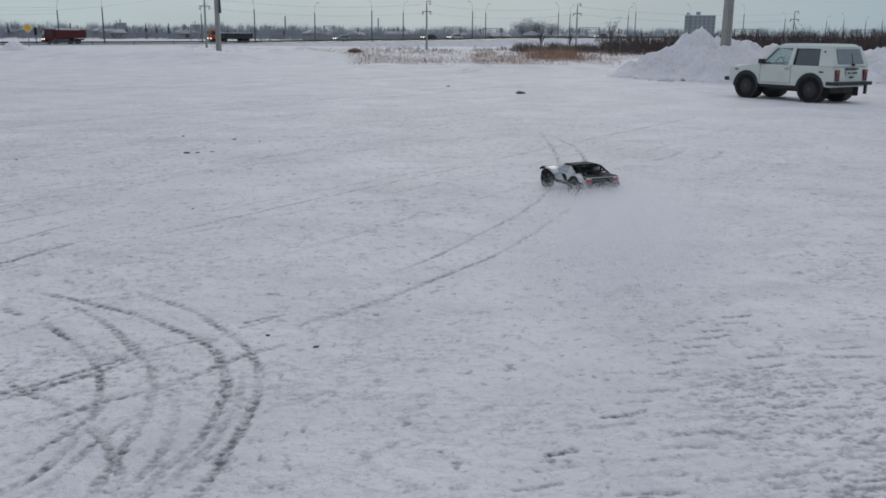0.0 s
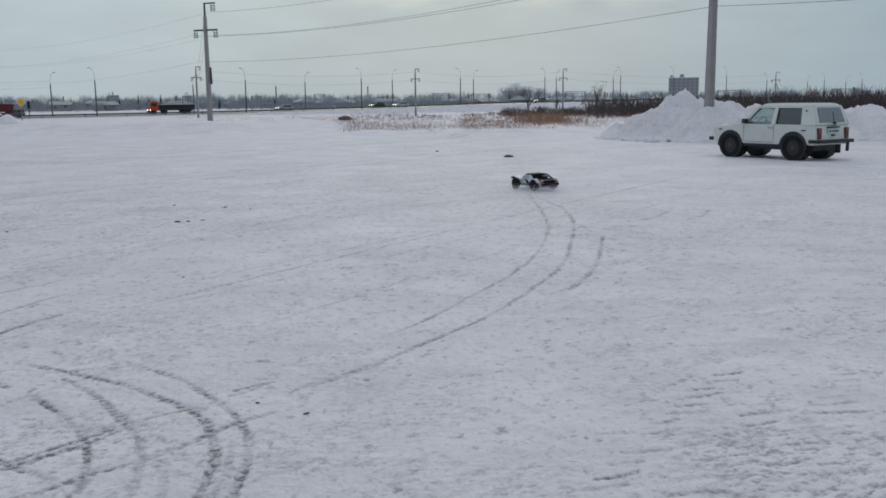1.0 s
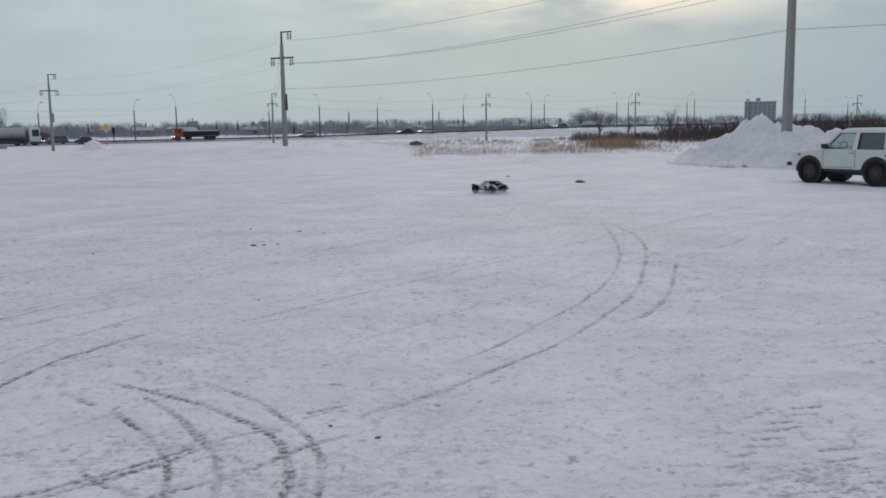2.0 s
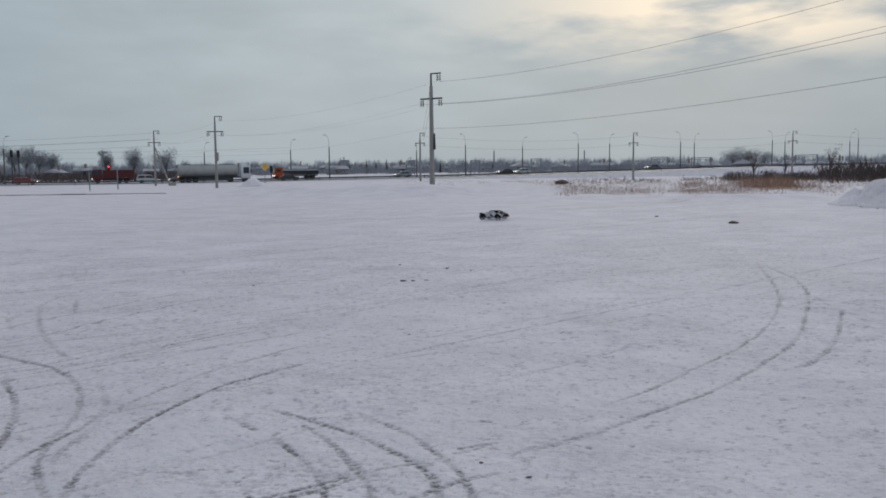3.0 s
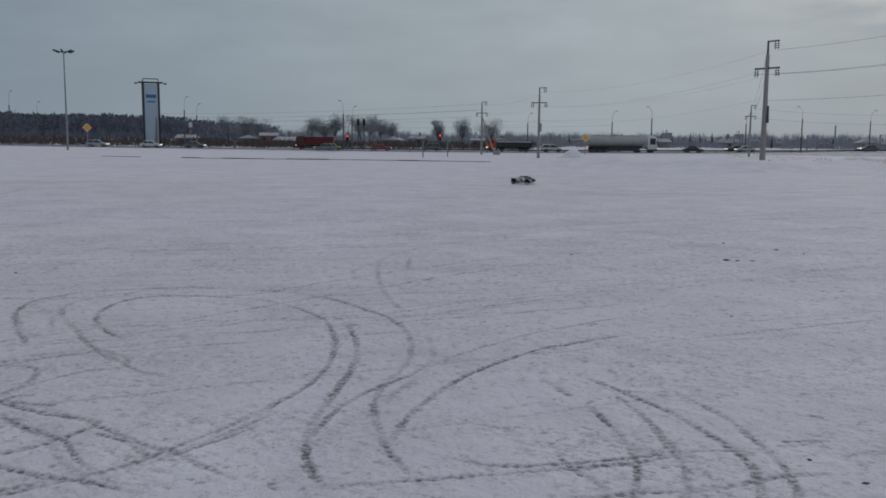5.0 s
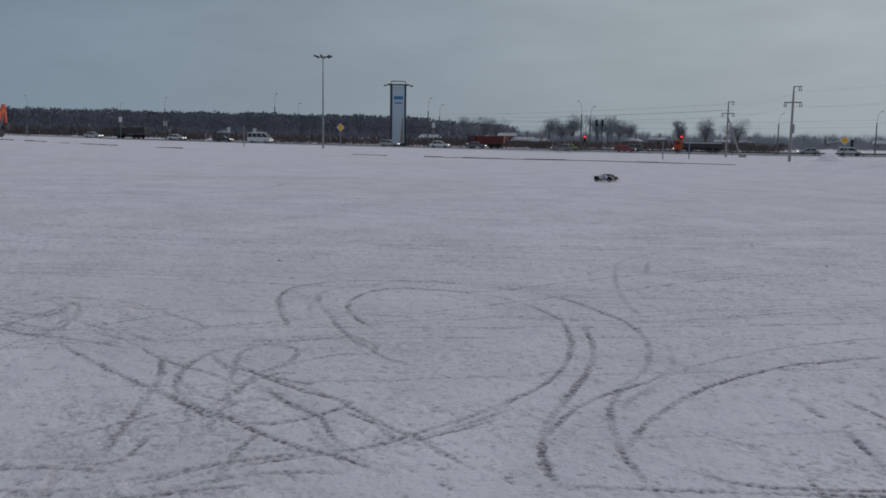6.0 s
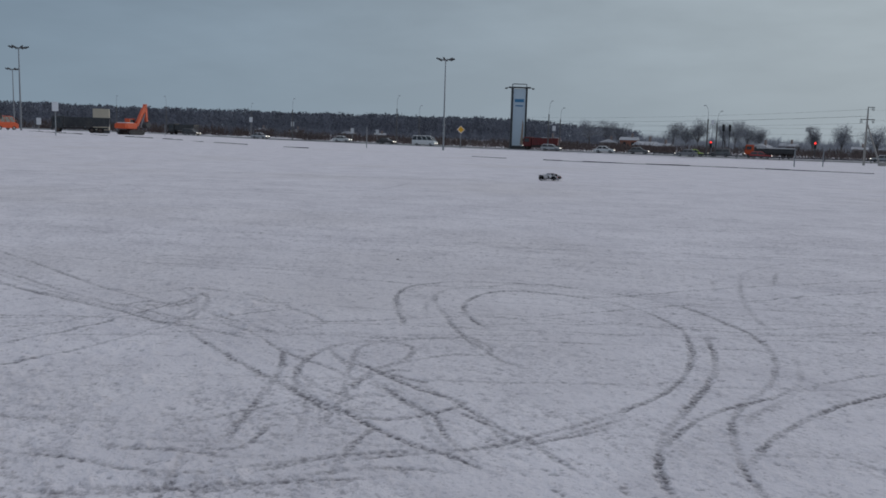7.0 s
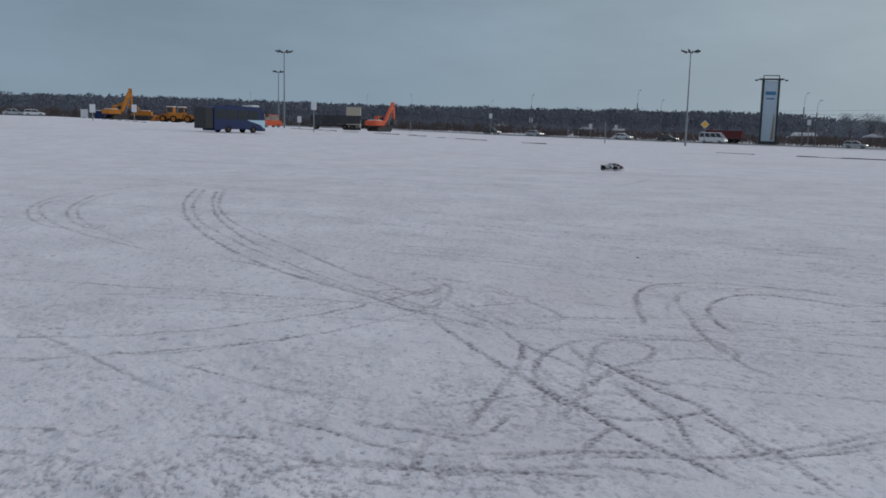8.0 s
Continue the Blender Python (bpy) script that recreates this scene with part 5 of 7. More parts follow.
# kerb stones along the far side of the lot
kerb = thing("kerb", "broken line of dark kerb stones at the edge of the lot", "kerb", kind="structure")
stone_me = None
k0, k1 = Vector((*P(31.6, 81), 0)), Vector((*P(83, 168), 0))
n = int((k1 - k0).length / 2.2)
rs = random.Random(4)
for k in range(n):
    a = k0.lerp(k1, k / n)
    az = math.degrees(math.atan2(-a.x, a.y))
    if (50.5 < az < 53.2 or 55.6 < az < 66 or 67 < az < 69.5) or (az > 70 and rs.random() < 0.2) or rs.random() < 0.05:
        continue
    if stone_me is None:
        ob = part("kerb_stone", boxm(-1.08, 1.08, -0.06, 0.06, -0.1, 0.065, bevel=0.015), "kerb", kerb)
        stone_me = ob.data
    else:
        ob = new("kerb_stone", stone_me)
        ob.parent = kerb
    ob.matrix_basis = pose(a.x, a.y, height(a.x, a.y) + rs.uniform(-0.03, 0.03), 0, 0, math.degrees(math.atan2(k1.y - k0.y, k1.x - k0.x)))
kerb2 = [P(96, 190), P(90.5, 145)]
for k in range(14):
    t = k / 14
    x, y = kerb2[0][0] * (1 - t) + kerb2[1][0] * t, kerb2[0][1] * (1 - t) + kerb2[1][1] * t
    ob = new("kerb_stone", stone_me)
    ob.parent = kerb
    ob.matrix_basis = pose(x, y, height(x, y), 0, 0, math.degrees(math.atan2(kerb2[1][1] - kerb2[0][1], kerb2[1][0] - kerb2[0][0])))

# ---- trees, scrub, reeds ----


def twig_cloud(bm, rs, centre, radius, count, size, thin=0.16):
    for _ in range(count):
        while True:
            p = Vector((rs.uniform(-1, 1), rs.uniform(-1, 1), rs.uniform(-1, 1)))
            if p.length < 1:
                break
        p = Vector(centre) + Vector((p.x * radius[0], p.y * radius[1], p.z * radius[2]))
        d = Vector((rs.gauss(0, 1), rs.gauss(0, 1), rs.gauss(0.7, 0.8))).normalized() * size * rs.uniform(0.5, 1.3)
        w = d.orthogonal().normalized()
        w.rotate(Matrix.Rotation(rs.uniform(0, 6.28), 3, d.normalized()))
        w *= size * thin
        bm.faces.new([bm.verts.new(p - w), bm.verts.new(p + w), bm.verts.new(p + d)])


def bare_tree(az, d, el, spread, seed, material="hazy_twig", twigs=2000, z=None, label=""):
    """A leafless tree: tapered trunk, forked limbs, and a ragged crown of twigs."""
    rs = random.Random(seed)
    x, y = P(az, d)
    z = height(x, y) if z is None else z
    h = 1.8 + d * math.tan(radians(el)) - z
    t = thing("bare_tree", label or "leafless tree with a ragged haze-grey crown", "tree", pose(x, y, z), "bare trees beyond the road")
    bm = bmesh.new()
    tube(bm, (0, 0, -0.3), (0, 0, h * 0.45), h * 0.028, h * 0.018, seg=7)
    ends = []
    for k in range(10):
        a = rs.uniform(0, 6.28)
        q = rs.uniform(0.2, 0.9)
        e = Vector((math.cos(a) * spread * q, math.sin(a) * spread * q, h * rs.uniform(0.5, 0.9)))
        s = Vector((0, 0, h * rs.uniform(0.25, 0.45)))
        mid = s.lerp(e, 0.5) + Vector((0, 0, h * 0.05))
        tube(bm, s, mid, h * 0.013, h * 0.008, seg=5)
        tube(bm, mid, e, h * 0.008, h * 0.003, seg=4)
        ends += [mid, e]
    part("trunk", bm, "bark", t)
    bm = bmesh.new()
    for e in ends:
        q = spread * rs.uniform(0.42, 0.68)
        twig_cloud(bm, rs, e + Vector((0, 0, h * 0.02)), (q, q, min(q, h * 0.17)), twigs // len(ends), h * 0.10, 0.035)
    part("crown", bm, material, t)
    return t


k = 0
for az, d, el, sp in ((47.5, 330, 1.3, 3.2), (46.4, 335, 1.2, 3.0), (45.6, 340, 1.15, 2.6), (42.3, 330, 1.15, 2.8), (41.5, 332, 1.2, 3.0), (40.8, 330, 1.42, 3.4),
                      (39.2, 325, 1.35, 3.0), (38.6, 322, 1.4, 3.2), (37.9, 326, 1.3, 3.0), (37.2, 330, 1.0, 2.4), (34.2, 260, 1.1, 1.4), (32.6, 255, 1.25, 2.0), (30.7, 260, 1.22, 2.8),
                      (-5.8, 420, 0.95, 4.0), (-5.0, 430, 0.8, 4.0), (-6.8, 430, 0.75, 3.4)):
    k += 1
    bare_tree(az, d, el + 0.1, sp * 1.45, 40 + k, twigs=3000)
for az, d, el, sp in ((-6.2, 122, 1.05, 1.5), (-10.5, 128, 1.3, 1.3), (-8.0, 150, 0.5, 1.0), (-21.6, 118, 0.85, 1.6), (-26.2, 120, 0.8, 1.7), (-13.7, 130, 0.45, 1.6), (-12.4, 130, 0.35, 1.6)):
    k += 1
    bare_tree(az, d, el, sp, 40 + k, "scrub", 260, label="thin leafless tree with brown twigs in the field")


def forest():
    """The far wood: bare trunks and twig crowns by the hundred, in uneven ranks."""
    rs = random.Random(21)
    bm_v, bm_f = [], []

    def tri(a, b, c):
        n = len(bm_v)
        bm_v.extend((tuple(a), tuple(b), tuple(c)))
        bm_f.append((n, n + 1, n + 2))

    def tree(x, y, z, h, sp, count):
        w = h * 0.02
        tri((x - w, y, z), (x + w, y, z), (x, y, z + h * 0.9))
        tri((x, y - w, z), (x, y + w, z), (x, y, z + h * 0.9))
        for _ in range(count):
            a, q, u = rs.uniform(0, 6.28), math.sqrt(rs.random()), rs.random()
            rad = sp * q * math.sqrt(max(0.05, 1 - (u * 1.5 - 0.55) ** 2))
            p = Vector((x + math.cos(a) * rad, y + math.sin(a) * rad, z + h * (0.16 + 0.78 * u)))
            d = Vector((rs.gauss(0, 0.6), rs.gauss(0, 0.6), rs.uniform(0.5, 1.2))) * h * 0.085
            o = Vector((rs.gauss(0, 1), rs.gauss(0, 1), rs.gauss(0, 0.3))).normalized() * h * 0.032
            tri(p - o, p + o, p + d)

    for row in range(7):
        az = 44.5 + rs.uniform(0, 0.3)
        while az < 112:
            d = 430 + row * 16 + rs.uniform(-7, 7)
            top = float(np.interp(az, [44, 47, 50, 54, 60, 75, 90, 99, 112], [0.75, 1.1, 1.25, 1.42, 1.46, 1.44, 1.56, 1.48, 1.4]))
            wave = 0.10 * (float(fbm(np.array([az * 0.8]), np.array([row * 3.0]), 3)[0]) - 0.5) * 4 * 0.9
            x, y = P(az, d)
            z = height(x, y) - 0.5
            h = (1.8 + d * math.tan(radians(top + wave + rs.uniform(-0.12, 0.0) - 0.02 * (6 - row))) - z)
            if az > 50 or rs.random() < 0.75:
                tree(x, y, z, h, rs.uniform(2.6, 4.2), 95)
            az += rs.uniform(0.22, 0.42)
    # lower scrub before it
    for _ in range(900):
        az = rs.uniform(44, 108)
        d = rs.uniform(300, 420)
        x, y = P(az, d)
        tree(x, y, height(x, y) - 0.3, rs.uniform(3.0, 5.5), rs.uniform(1.5, 2.6), 30)
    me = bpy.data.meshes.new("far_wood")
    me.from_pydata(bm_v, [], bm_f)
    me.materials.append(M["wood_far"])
    tagged(new("far_wood", me), "long dark haze-tinted belt of leafless winter wood on the horizon", "forest", kind="stuff")


forest()


def low_growth(name, label, category, material, seeds, seed, clumped=False):
    """Many twig bushes in one piece: rows of (az from, az to, near, far, count, height, spread, twigs, twig size)."""
    rs = random.Random(seed)
    v, f = [], []
    for a0, a1, d0, d1, count, h, sp, twigs, size in seeds:
        for _ in range(count):
            x, y = P(rs.uniform(a0, a1), rs.uniform(d0, d1))
            if clumped and float(fbm(np.array([x * 0.13 + 3]), np.array([y * 0.13]), 3)[0]) < rs.uniform(0.44, 0.56):
                continue
            z = height(x, y)
            hh = h * rs.uniform(0.45, 1.15)
            for _ in range(twigs):
                a, q = rs.uniform(0, 6.28), rs.random()
                p = Vector((x + math.cos(a) * sp * q, y + math.sin(a) * sp * q, z + hh * rs.uniform(0, 0.75)))
                d = Vector((rs.gauss(0, 0.35), rs.gauss(0, 0.35), 1)) * hh * rs.uniform(0.25, 0.5)
                o = Vector((rs.gauss(0, 1), rs.gauss(0, 1), 0)).normalized() * size
                n = len(v)
                v.extend((tuple(p - o), tuple(p + o), tuple(p + d)))
                f.append((n, n + 1, n + 2))
    me = bpy.data.meshes.new(name)
    me.from_pydata(v, [], f)
    me.materials.append(M[material])
    tagged(new(name, me), label, category, kind="stuff")


low_growth("dry_reeds", "clumps of dry tan reeds standing in the snowy field", "reeds", "reed",
           [(-13.5, 6, 52, 140, 760, 0.62, 1.2, 16, 0.009), (-12, 6, 51, 72, 760, 0.5, 0.7, 15, 0.007), (-10, -2, 58, 100, 300, 0.75, 0.6, 20, 0.010), (-8.5, -5.5, 74, 86, 110, 1.1, 0.5, 24, 0.012), (-13, -2, 105, 150, 300, 0.8, 1.5, 18, 0.015), (-3, 9, 62, 110, 240, 0.45, 0.6, 9, 0.009), (2, 16, 70, 175, 420, 0.5, 0.8, 9, 0.014), (-10, 9, 140, 186, 420, 0.5, 1.5, 10, 0.018)], 3, True)
low_growth("brown_scrub", "band of leafless reddish-brown scrub across the field", "bushes", "scrub",
           [(-30, -9.5, 112, 150, 420, 2.6, 1.6, 40, 0.05), (-30, -17, 108, 140, 260, 3.0, 1.8, 40, 0.05), (-11, -4.5, 140, 165, 140, 1.5, 1.2, 26, 0.045), (-10, -2, 150, 180, 90, 0.9, 1.4, 16, 0.04),
            (1.5, 5, 150, 172, 24, 0.8, 1.2, 14, 0.04), (-1, 2, 128, 140, 20, 0.7, 1.0, 14, 0.04), (28, 66, 225, 290, 760, 2.4, 2.2, 34, 0.09), (66, 104, 300, 330, 520, 3.2, 2.6, 34, 0.12)], 5)
low_growth("far_thicket", "pale hazy thicket and garden trees before the town", "trees", "hazy_twig",
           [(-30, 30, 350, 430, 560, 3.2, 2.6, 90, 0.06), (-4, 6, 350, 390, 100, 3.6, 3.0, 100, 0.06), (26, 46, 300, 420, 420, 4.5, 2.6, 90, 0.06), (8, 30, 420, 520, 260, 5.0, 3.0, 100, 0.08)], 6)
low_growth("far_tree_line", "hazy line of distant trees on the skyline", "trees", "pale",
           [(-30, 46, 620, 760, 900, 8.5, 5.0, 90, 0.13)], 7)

# the wood pile and dark lumps in the field, clods and litter on the lot


def clod(x, y, size, seed, material="bark", label="small dark frozen clod lying on the snow", name="clod"):
    rs = random.Random(seed)
    bm = bmesh.new()
    bmesh.ops.create_icosphere(bm, subdivisions=2, radius=1)
    for v in bm.verts:
        v.co = Vector((v.co.x * size * rs.uniform(0.7, 1.5), v.co.y * size * rs.uniform(0.6, 1.0), v.co.z * size * 0.28 * rs.uniform(0.6, 1.3)))
    ob = part(name, bm, material, smooth=True)
    ob.matrix_basis = pose(x, y, height(x, y) + size * 0.2, 0, 0, rs.uniform(0, 180))
    return tagged(ob, label, "clod", "dark clods on the snow")


k = 0
for x, y, s in ((0.2, 32.0, 0.12), (2.5, 28.4, 0.26), (-3.9, 13.35, 0.07), (-3.75, 13.4, 0.05), (-3.55, 13.5, 0.05), (-4.6, 15.6, 0.05), (-3.6, 15.2, 0.05), (-3.1, 14.9, 0.04),
                (-0.73, 4.86, 0.028), (-11.15, 6.25, 0.05), (-1.05, 5.05, 0.03), (-2.6, 9.0, 0.03), (-6.1, 12.5, 0.04)):
    k += 1
    clod(x, y, s * 0.62, k)
x, y = P(5.6, 92)
ob = clod(x, y, 0.95, 77, "scrub", "flat dark heap of brushwood in the field", "brush_heap")
ob["category"] = "brush heap"

# ---- the town beyond ----


def house(az, d, w, h, seed, brick=False):
    rs = random.Random(seed)
    x, y = P(az, d)
    z = float(height(x, y))
    t = thing("house", ("red brick" if brick else "weathered wooden") + " house with a snow-covered gable roof", "house", pose(x, y, z, 0, 0, az + rs.uniform(-35, 35)), "houses of the far settlement")
    dp = w * 0.8
    part("wall", boxm(-w / 2, w / 2, -dp / 2, dp / 2, -0.8, h), "brick" if brick else "wall_wood", t)
    ry = rs.random() < 0.5
    bm = bmesh.new()
    if ry:
        slab(bm, [(-w / 2 - 0.4, h - 0.05), (w / 2 + 0.4, h - 0.05), (0, h + w * 0.2)], -dp / 2 - 0.4, dp / 2 + 0.4)
    else:
        slab(bm, [(-dp / 2 - 0.4, h - 0.05), (dp / 2 + 0.4, h - 0.05), (0, h + dp * 0.22)], -w / 2 - 0.4, w / 2 + 0.4)
        bmesh.ops.rotate(bm, verts=bm.verts, matrix=Matrix.Rotation(math.pi / 2, 3, "Z"))
    part("roof", bm, "house_roof", t, "snow-covered roof")
    part("chimney", boxm(w * 0.12, w * 0.12 + 0.6, -0.3, 0.3, h, h + w * 0.42), "smoke_stone", t)
    for sx in (-0.25, 0.25):
        part("window", boxm(sx * w - 0.5, sx * w + 0.5, -dp / 2 - 0.03, -dp / 2 + 0.05, h * 0.4, h * 0.8), "dark_pane", t)


rs = random.Random(17)
spots = [(46.3, 300, 5, 2.6, False), (45.0, 305, 5.5, 3.6, True), (43.9, 300, 7, 2.0, False), (42.9, 290, 5, 1.9, False), (37.0, 300, 5.5, 2.4, False), (35.5, 310, 5, 3.0, False), (31.6, 300, 4, 2.6, False),
         (30.2, 310, 4.5, 2.6, False), (50.0, 305, 6, 2.4, False), (63.0, 330, 4.5, 2.4, False), (66.4, 330, 5, 2.2, False), (68.5, 335, 4, 2.6, False), (61.0, 330, 3.5, 2.4, False)]
for _ in range(46):
    spots.append((rs.uniform(-26, 29.5), rs.uniform(380, 560), rs.uniform(5, 9), rs.uniform(2.2, 3.2), rs.random() < 0.1))
for i, (az, d, w, h, b) in enumerate(spots):
    house(az, d, w, h, 300 + i, b)


def fir(az, d, el, seed):
    x, y = P(az, d)
    z = height(x, y)
    h = 1.8 + d * math.tan(radians(el)) - z
    rs = random.Random(seed)
    t = thing("fir_tree", "dark pointed fir tree among the far houses", "tree", pose(x, y, z), "firs of the far settlement")
    part("trunk", tubem((0, 0, -0.3), (0, 0, h * 0.9), 0.18, 0.05, seg=5), "bark", t)
    bm = bmesh.new()
    for _ in range(200):
        u = rs.random() ** 0.7
        a = rs.uniform(0, 6.28)
        r = h * 0.17 * (1 - u) + 0.1
        p = Vector((0, 0, h * (0.1 + 0.9 * u)))
        e = p + Vector((math.cos(a) * r, math.sin(a) * r, -0.35 * r))
        o = Vector((-math.sin(a), math.cos(a), 0)) * (0.12 + r * 0.25)
        bm.faces.new([bm.verts.new(p), bm.verts.new(e - o), bm.verts.new(e + o)])
    part("crown", bm, "fir", t)


for i, (az, el) in enumerate(((18.2, 0.6), (16.9, 0.62), (17.6, 0.4), (15.9, 0.5), (13.4, 0.35), (22.0, 0.45), (25.7, 0.5), (24.1, 0.4), (26.9, 0.42), (10.0, 0.3), (19.3, 0.35), (36.1, 0.35), (37.9, 0.3))):
    fir(az, 400 + 11 * (i % 4), el, 500 + i)


def apartment_block(az0, az1, d, el, storeys, label):
    x0, y0 = P(az0, d)
    x1, y1 = P(az1, d)
    z = -1.0
    h = 1.8 + d * math.tan(radians(el)) - z
    L = math.hypot(x1 - x0, y1 - y0)
    t = thing("apartment_building", label, "building", pose(x0, y0, z, 0, 0, math.degrees(math.atan2(y1 - y0, x1 - x0))))
    part("wall", boxm(0, L, 0, 12, -1, h), "block", t)
    part("roof", boxm(-0.3, L + 0.3, -0.3, 12.3, h + 0.01, h + 0.5), "roof_snow", t)
    part("stair_tower", boxm(L * 0.36, L * 0.5, 3, 7, h + 0.5, h + 3.2), "block", t)
    part("stair_tower", boxm(L * 0.05, L * 0.12, 3, 6, h + 0.5, h + 2.6), "block", t)
    win = None
    cols = max(4, int(L / 3.2))
    for r in range(storeys):
        for c in range(cols):
            p = ((c + 0.5) * L / cols, -0.03, 1.0 + (r + 0.3) * (h - 1) / storeys)
            if win is None:
                win = part("window", boxm(-0.7, 0.7, -0.05, 0.06, 0, 1.4), "block_pane", t)
            else:
                o = new("window", win.data)
                o.parent = t
                win_o = o
                o.location = p
                continue
            win.location = p


apartment_block(-14.94, -16.75, 800, 1.28, 7, "grey multi-storey block far behind the field")
apartment_block(19.9, 19.3, 900, 0.55, 5, "pale distant multi-storey block")
apartment_block(15.5, 15.1, 820, 0.5, 5, "small pale distant block")


def far_tower(az, d, el):
    x, y = P(az, d)
    h = 1.8 + d * math.tan(radians(el)) + 1
    t = thing("far_tower", "slim grey lattice tower in the distance, built as a plain tube", "chimney", pose(x, y, -1))
    # The tower's lattice is simplified to one solid tapered tube.
    part("stack", tubem((0, 0, -1), (0, 0, h), 0.75, 0.5, seg=10), "block", t)


far_tower(9.9, 700, 1.05)
far_tower(4.1, 760, 1.0)

# ---- the parked off-roader ----


def off_roader():
    """Old three-door off-roader; x forward, origin midway between the axles on the ground."""
    t = thing("off_road_car", "old white three-door off-road car with black bumpers, parked on snow", "car", pose(10.54, 26.76, 0.0, 0, 0, 123))
    W = 0.80
    top = [(1.74, 0.55), (1.75, 0.84), (1.70, 0.93), (0.72, 1.02), (0.66, 1.03), (-1.74, 1.03), (-1.80, 0.98), (-1.84, 0.60), (-1.80, 0.46)]
    body = part("body", slabm(arch_profile(top, -1.74, 1.70, 0.44, (-1.1, 1.1), 0.43, 0.37), -W, W, bevel=0.03), "white_paint", t)
    # dark under-side
    part("chassis", boxm(-1.6, 1.6, -0.55, 0.55, 0.27, 0.5), "black_plastic", t)
    part("sill", boxm(-0.66, 0.66, -0.78, 0.78, 0.36, 0.445), "black_plastic", t)
    for sy in (-1, 1):
        for ax in (-1.1, 1.1):
            bm = bmesh.new()
            pts = []
            for i in range(13):
                a = math.pi * (i / 12) * 1.04 - 0.06
                pts.append((ax + 0.385 * math.cos(a), 0.37 + 0.385 * math.sin(a)))
            out = [(ax + (px - ax) * 1.2, 0.37 + (pz - 0.37) * 1.2) for px, pz in pts]
            for (a, b), (c, d) in zip(zip(pts[:-1], pts[1:]), zip(out[:-1], out[1:])):
                q = [bm.verts.new((p[0], sy * (W + 0.012), p[1])) for p in (a, b, d, c)]
                bm.faces.new(q)
            bmesh.ops.remove_doubles(bm, verts=bm.verts, dist=1e-4)
            geo = bmesh.ops.extrude_face_region(bm, geom=bm.faces[:])
            bmesh.ops.translate(bm, vec=(0, -sy * 0.035, 0), verts=[v for v in geo["geom"] if isinstance(v, bmesh.types.BMVert)])
            part("arch_trim", bm, "black_plastic", t)
            # Solid black plug in the open arch, made for the gap's shade.
            part("arch_liner", tubem((ax, sy * 0.42, 0.40), (ax, sy * 0.79, 0.40), 0.425, seg=18), "black_plastic", t)
    # roof and pillars
    zb, zt, Wt = 1.03, 1.55, 0.64
    xb = dict(A=0.66, B=-0.42, C=-1.24, D=-1.80)
    xt = dict(A=0.16, B=-0.46, C=-1.16, D=-1.60)
    bm = bmesh.new()
    frustum(bm, [(-1.66, -Wt - 0.02), (0.22, -Wt - 0.02), (0.22, Wt + 0.02), (-1.66, Wt + 0.02)], 1.53, [(-1.56, -Wt + 0.1), (0.08, -Wt + 0.1), (0.08, Wt - 0.1), (-1.56, Wt - 0.1)], 1.625)
    bmesh.ops.bevel(bm, geom=[e for e in bm.edges], offset=0.025, segments=2, affect="EDGES")
    part("roof", bm, "white_paint", t)
    part("roof_snow", boxm(-1.45, 0.0, -0.5, 0.5, 1.612, 1.634, bevel=0.01), "roof_snow", t, "thin dusting of snow")

    def side(x, z, sy):
        return Vector((x, sy * (W - 0.015 + (Wt - W + 0.015) * (z - zb) / (zt - zb)), z))

    def pillar(name, b0, b1, t0, t1, sy):
        bm = bmesh.new()
        c = [side(b0, zb - 0.02, sy), side(b1, zb - 0.02, sy), side(t1, zt, sy), side(t0, zt, sy)]
        if sy > 0:
            c = c[::-1]
        pane(bm, c, 0.0, 0.05)
        part(name, bm, "white_paint", t)

    for sy in (-1, 1):
        pillar("pillar", 0.68, 0.58, 0.20, 0.10, sy)
        pillar("pillar", -0.36, -0.50, -0.40, -0.50, sy)
        pillar("pillar", -1.36, -1.82, -1.28, -1.62, sy)
        for nm, q, gl in (("door_window", [(0.58, zb), (-0.36, zb), (-0.40, 1.50), (0.12, 1.50)], "glass_clear"), ("quarter_window", [(-0.50, zb), (-1.36, zb), (-1.28, 1.50), (-0.50, 1.50)], "glass_dark")):
            c = [side(x, z, sy) for x, z in q]
            if sy < 0:
                c = c[::-1]
            bm = bmesh.new()
            pane(bm, c, -0.012, 0.006)
            win = part(nm, bm, gl, t)
            bm = bmesh.new()
            for a, b in zip(c, c[1:] + c[:1]):
                tube(bm, a, b, 0.014, seg=5)
            part("window_seal", bm, "black_plastic", win)
        # top rail over the side windows
        bm = bmesh.new()
        c = [side(0.18, 1.49, sy), side(-1.62, 1.49, sy), side(-1.62, 1.56, sy), side(0.12, 1.56, sy)]
        pane(bm, c if sy < 0 else c[::-1], 0.0, 0.04)
        part("roof_rail", bm, "white_paint", t)
        for (x0, z0), (x1, z1) in (((0.62, 0.5), (0.62, 1.02)), ((-0.44, 0.5), (-0.44, 1.02)), ((0.62, 0.5), (-0.44, 0.5))):
            part("door_seam", tubem((x0, sy * (W + 0.001), z0), (x1, sy * (W + 0.001), z1), 0.006, seg=4), "black_plastic", t)
        part("swage_line", boxm(-1.6, 1.62, sy * W - 0.004, sy * W + 0.009, 0.775, 0.795), "white_paint", t)
        part("rain_gutter", tubem((0.14, sy * 0.655, 1.555), (-1.62, sy * 0.655, 1.56), 0.011, seg=5), "black_plastic", t)
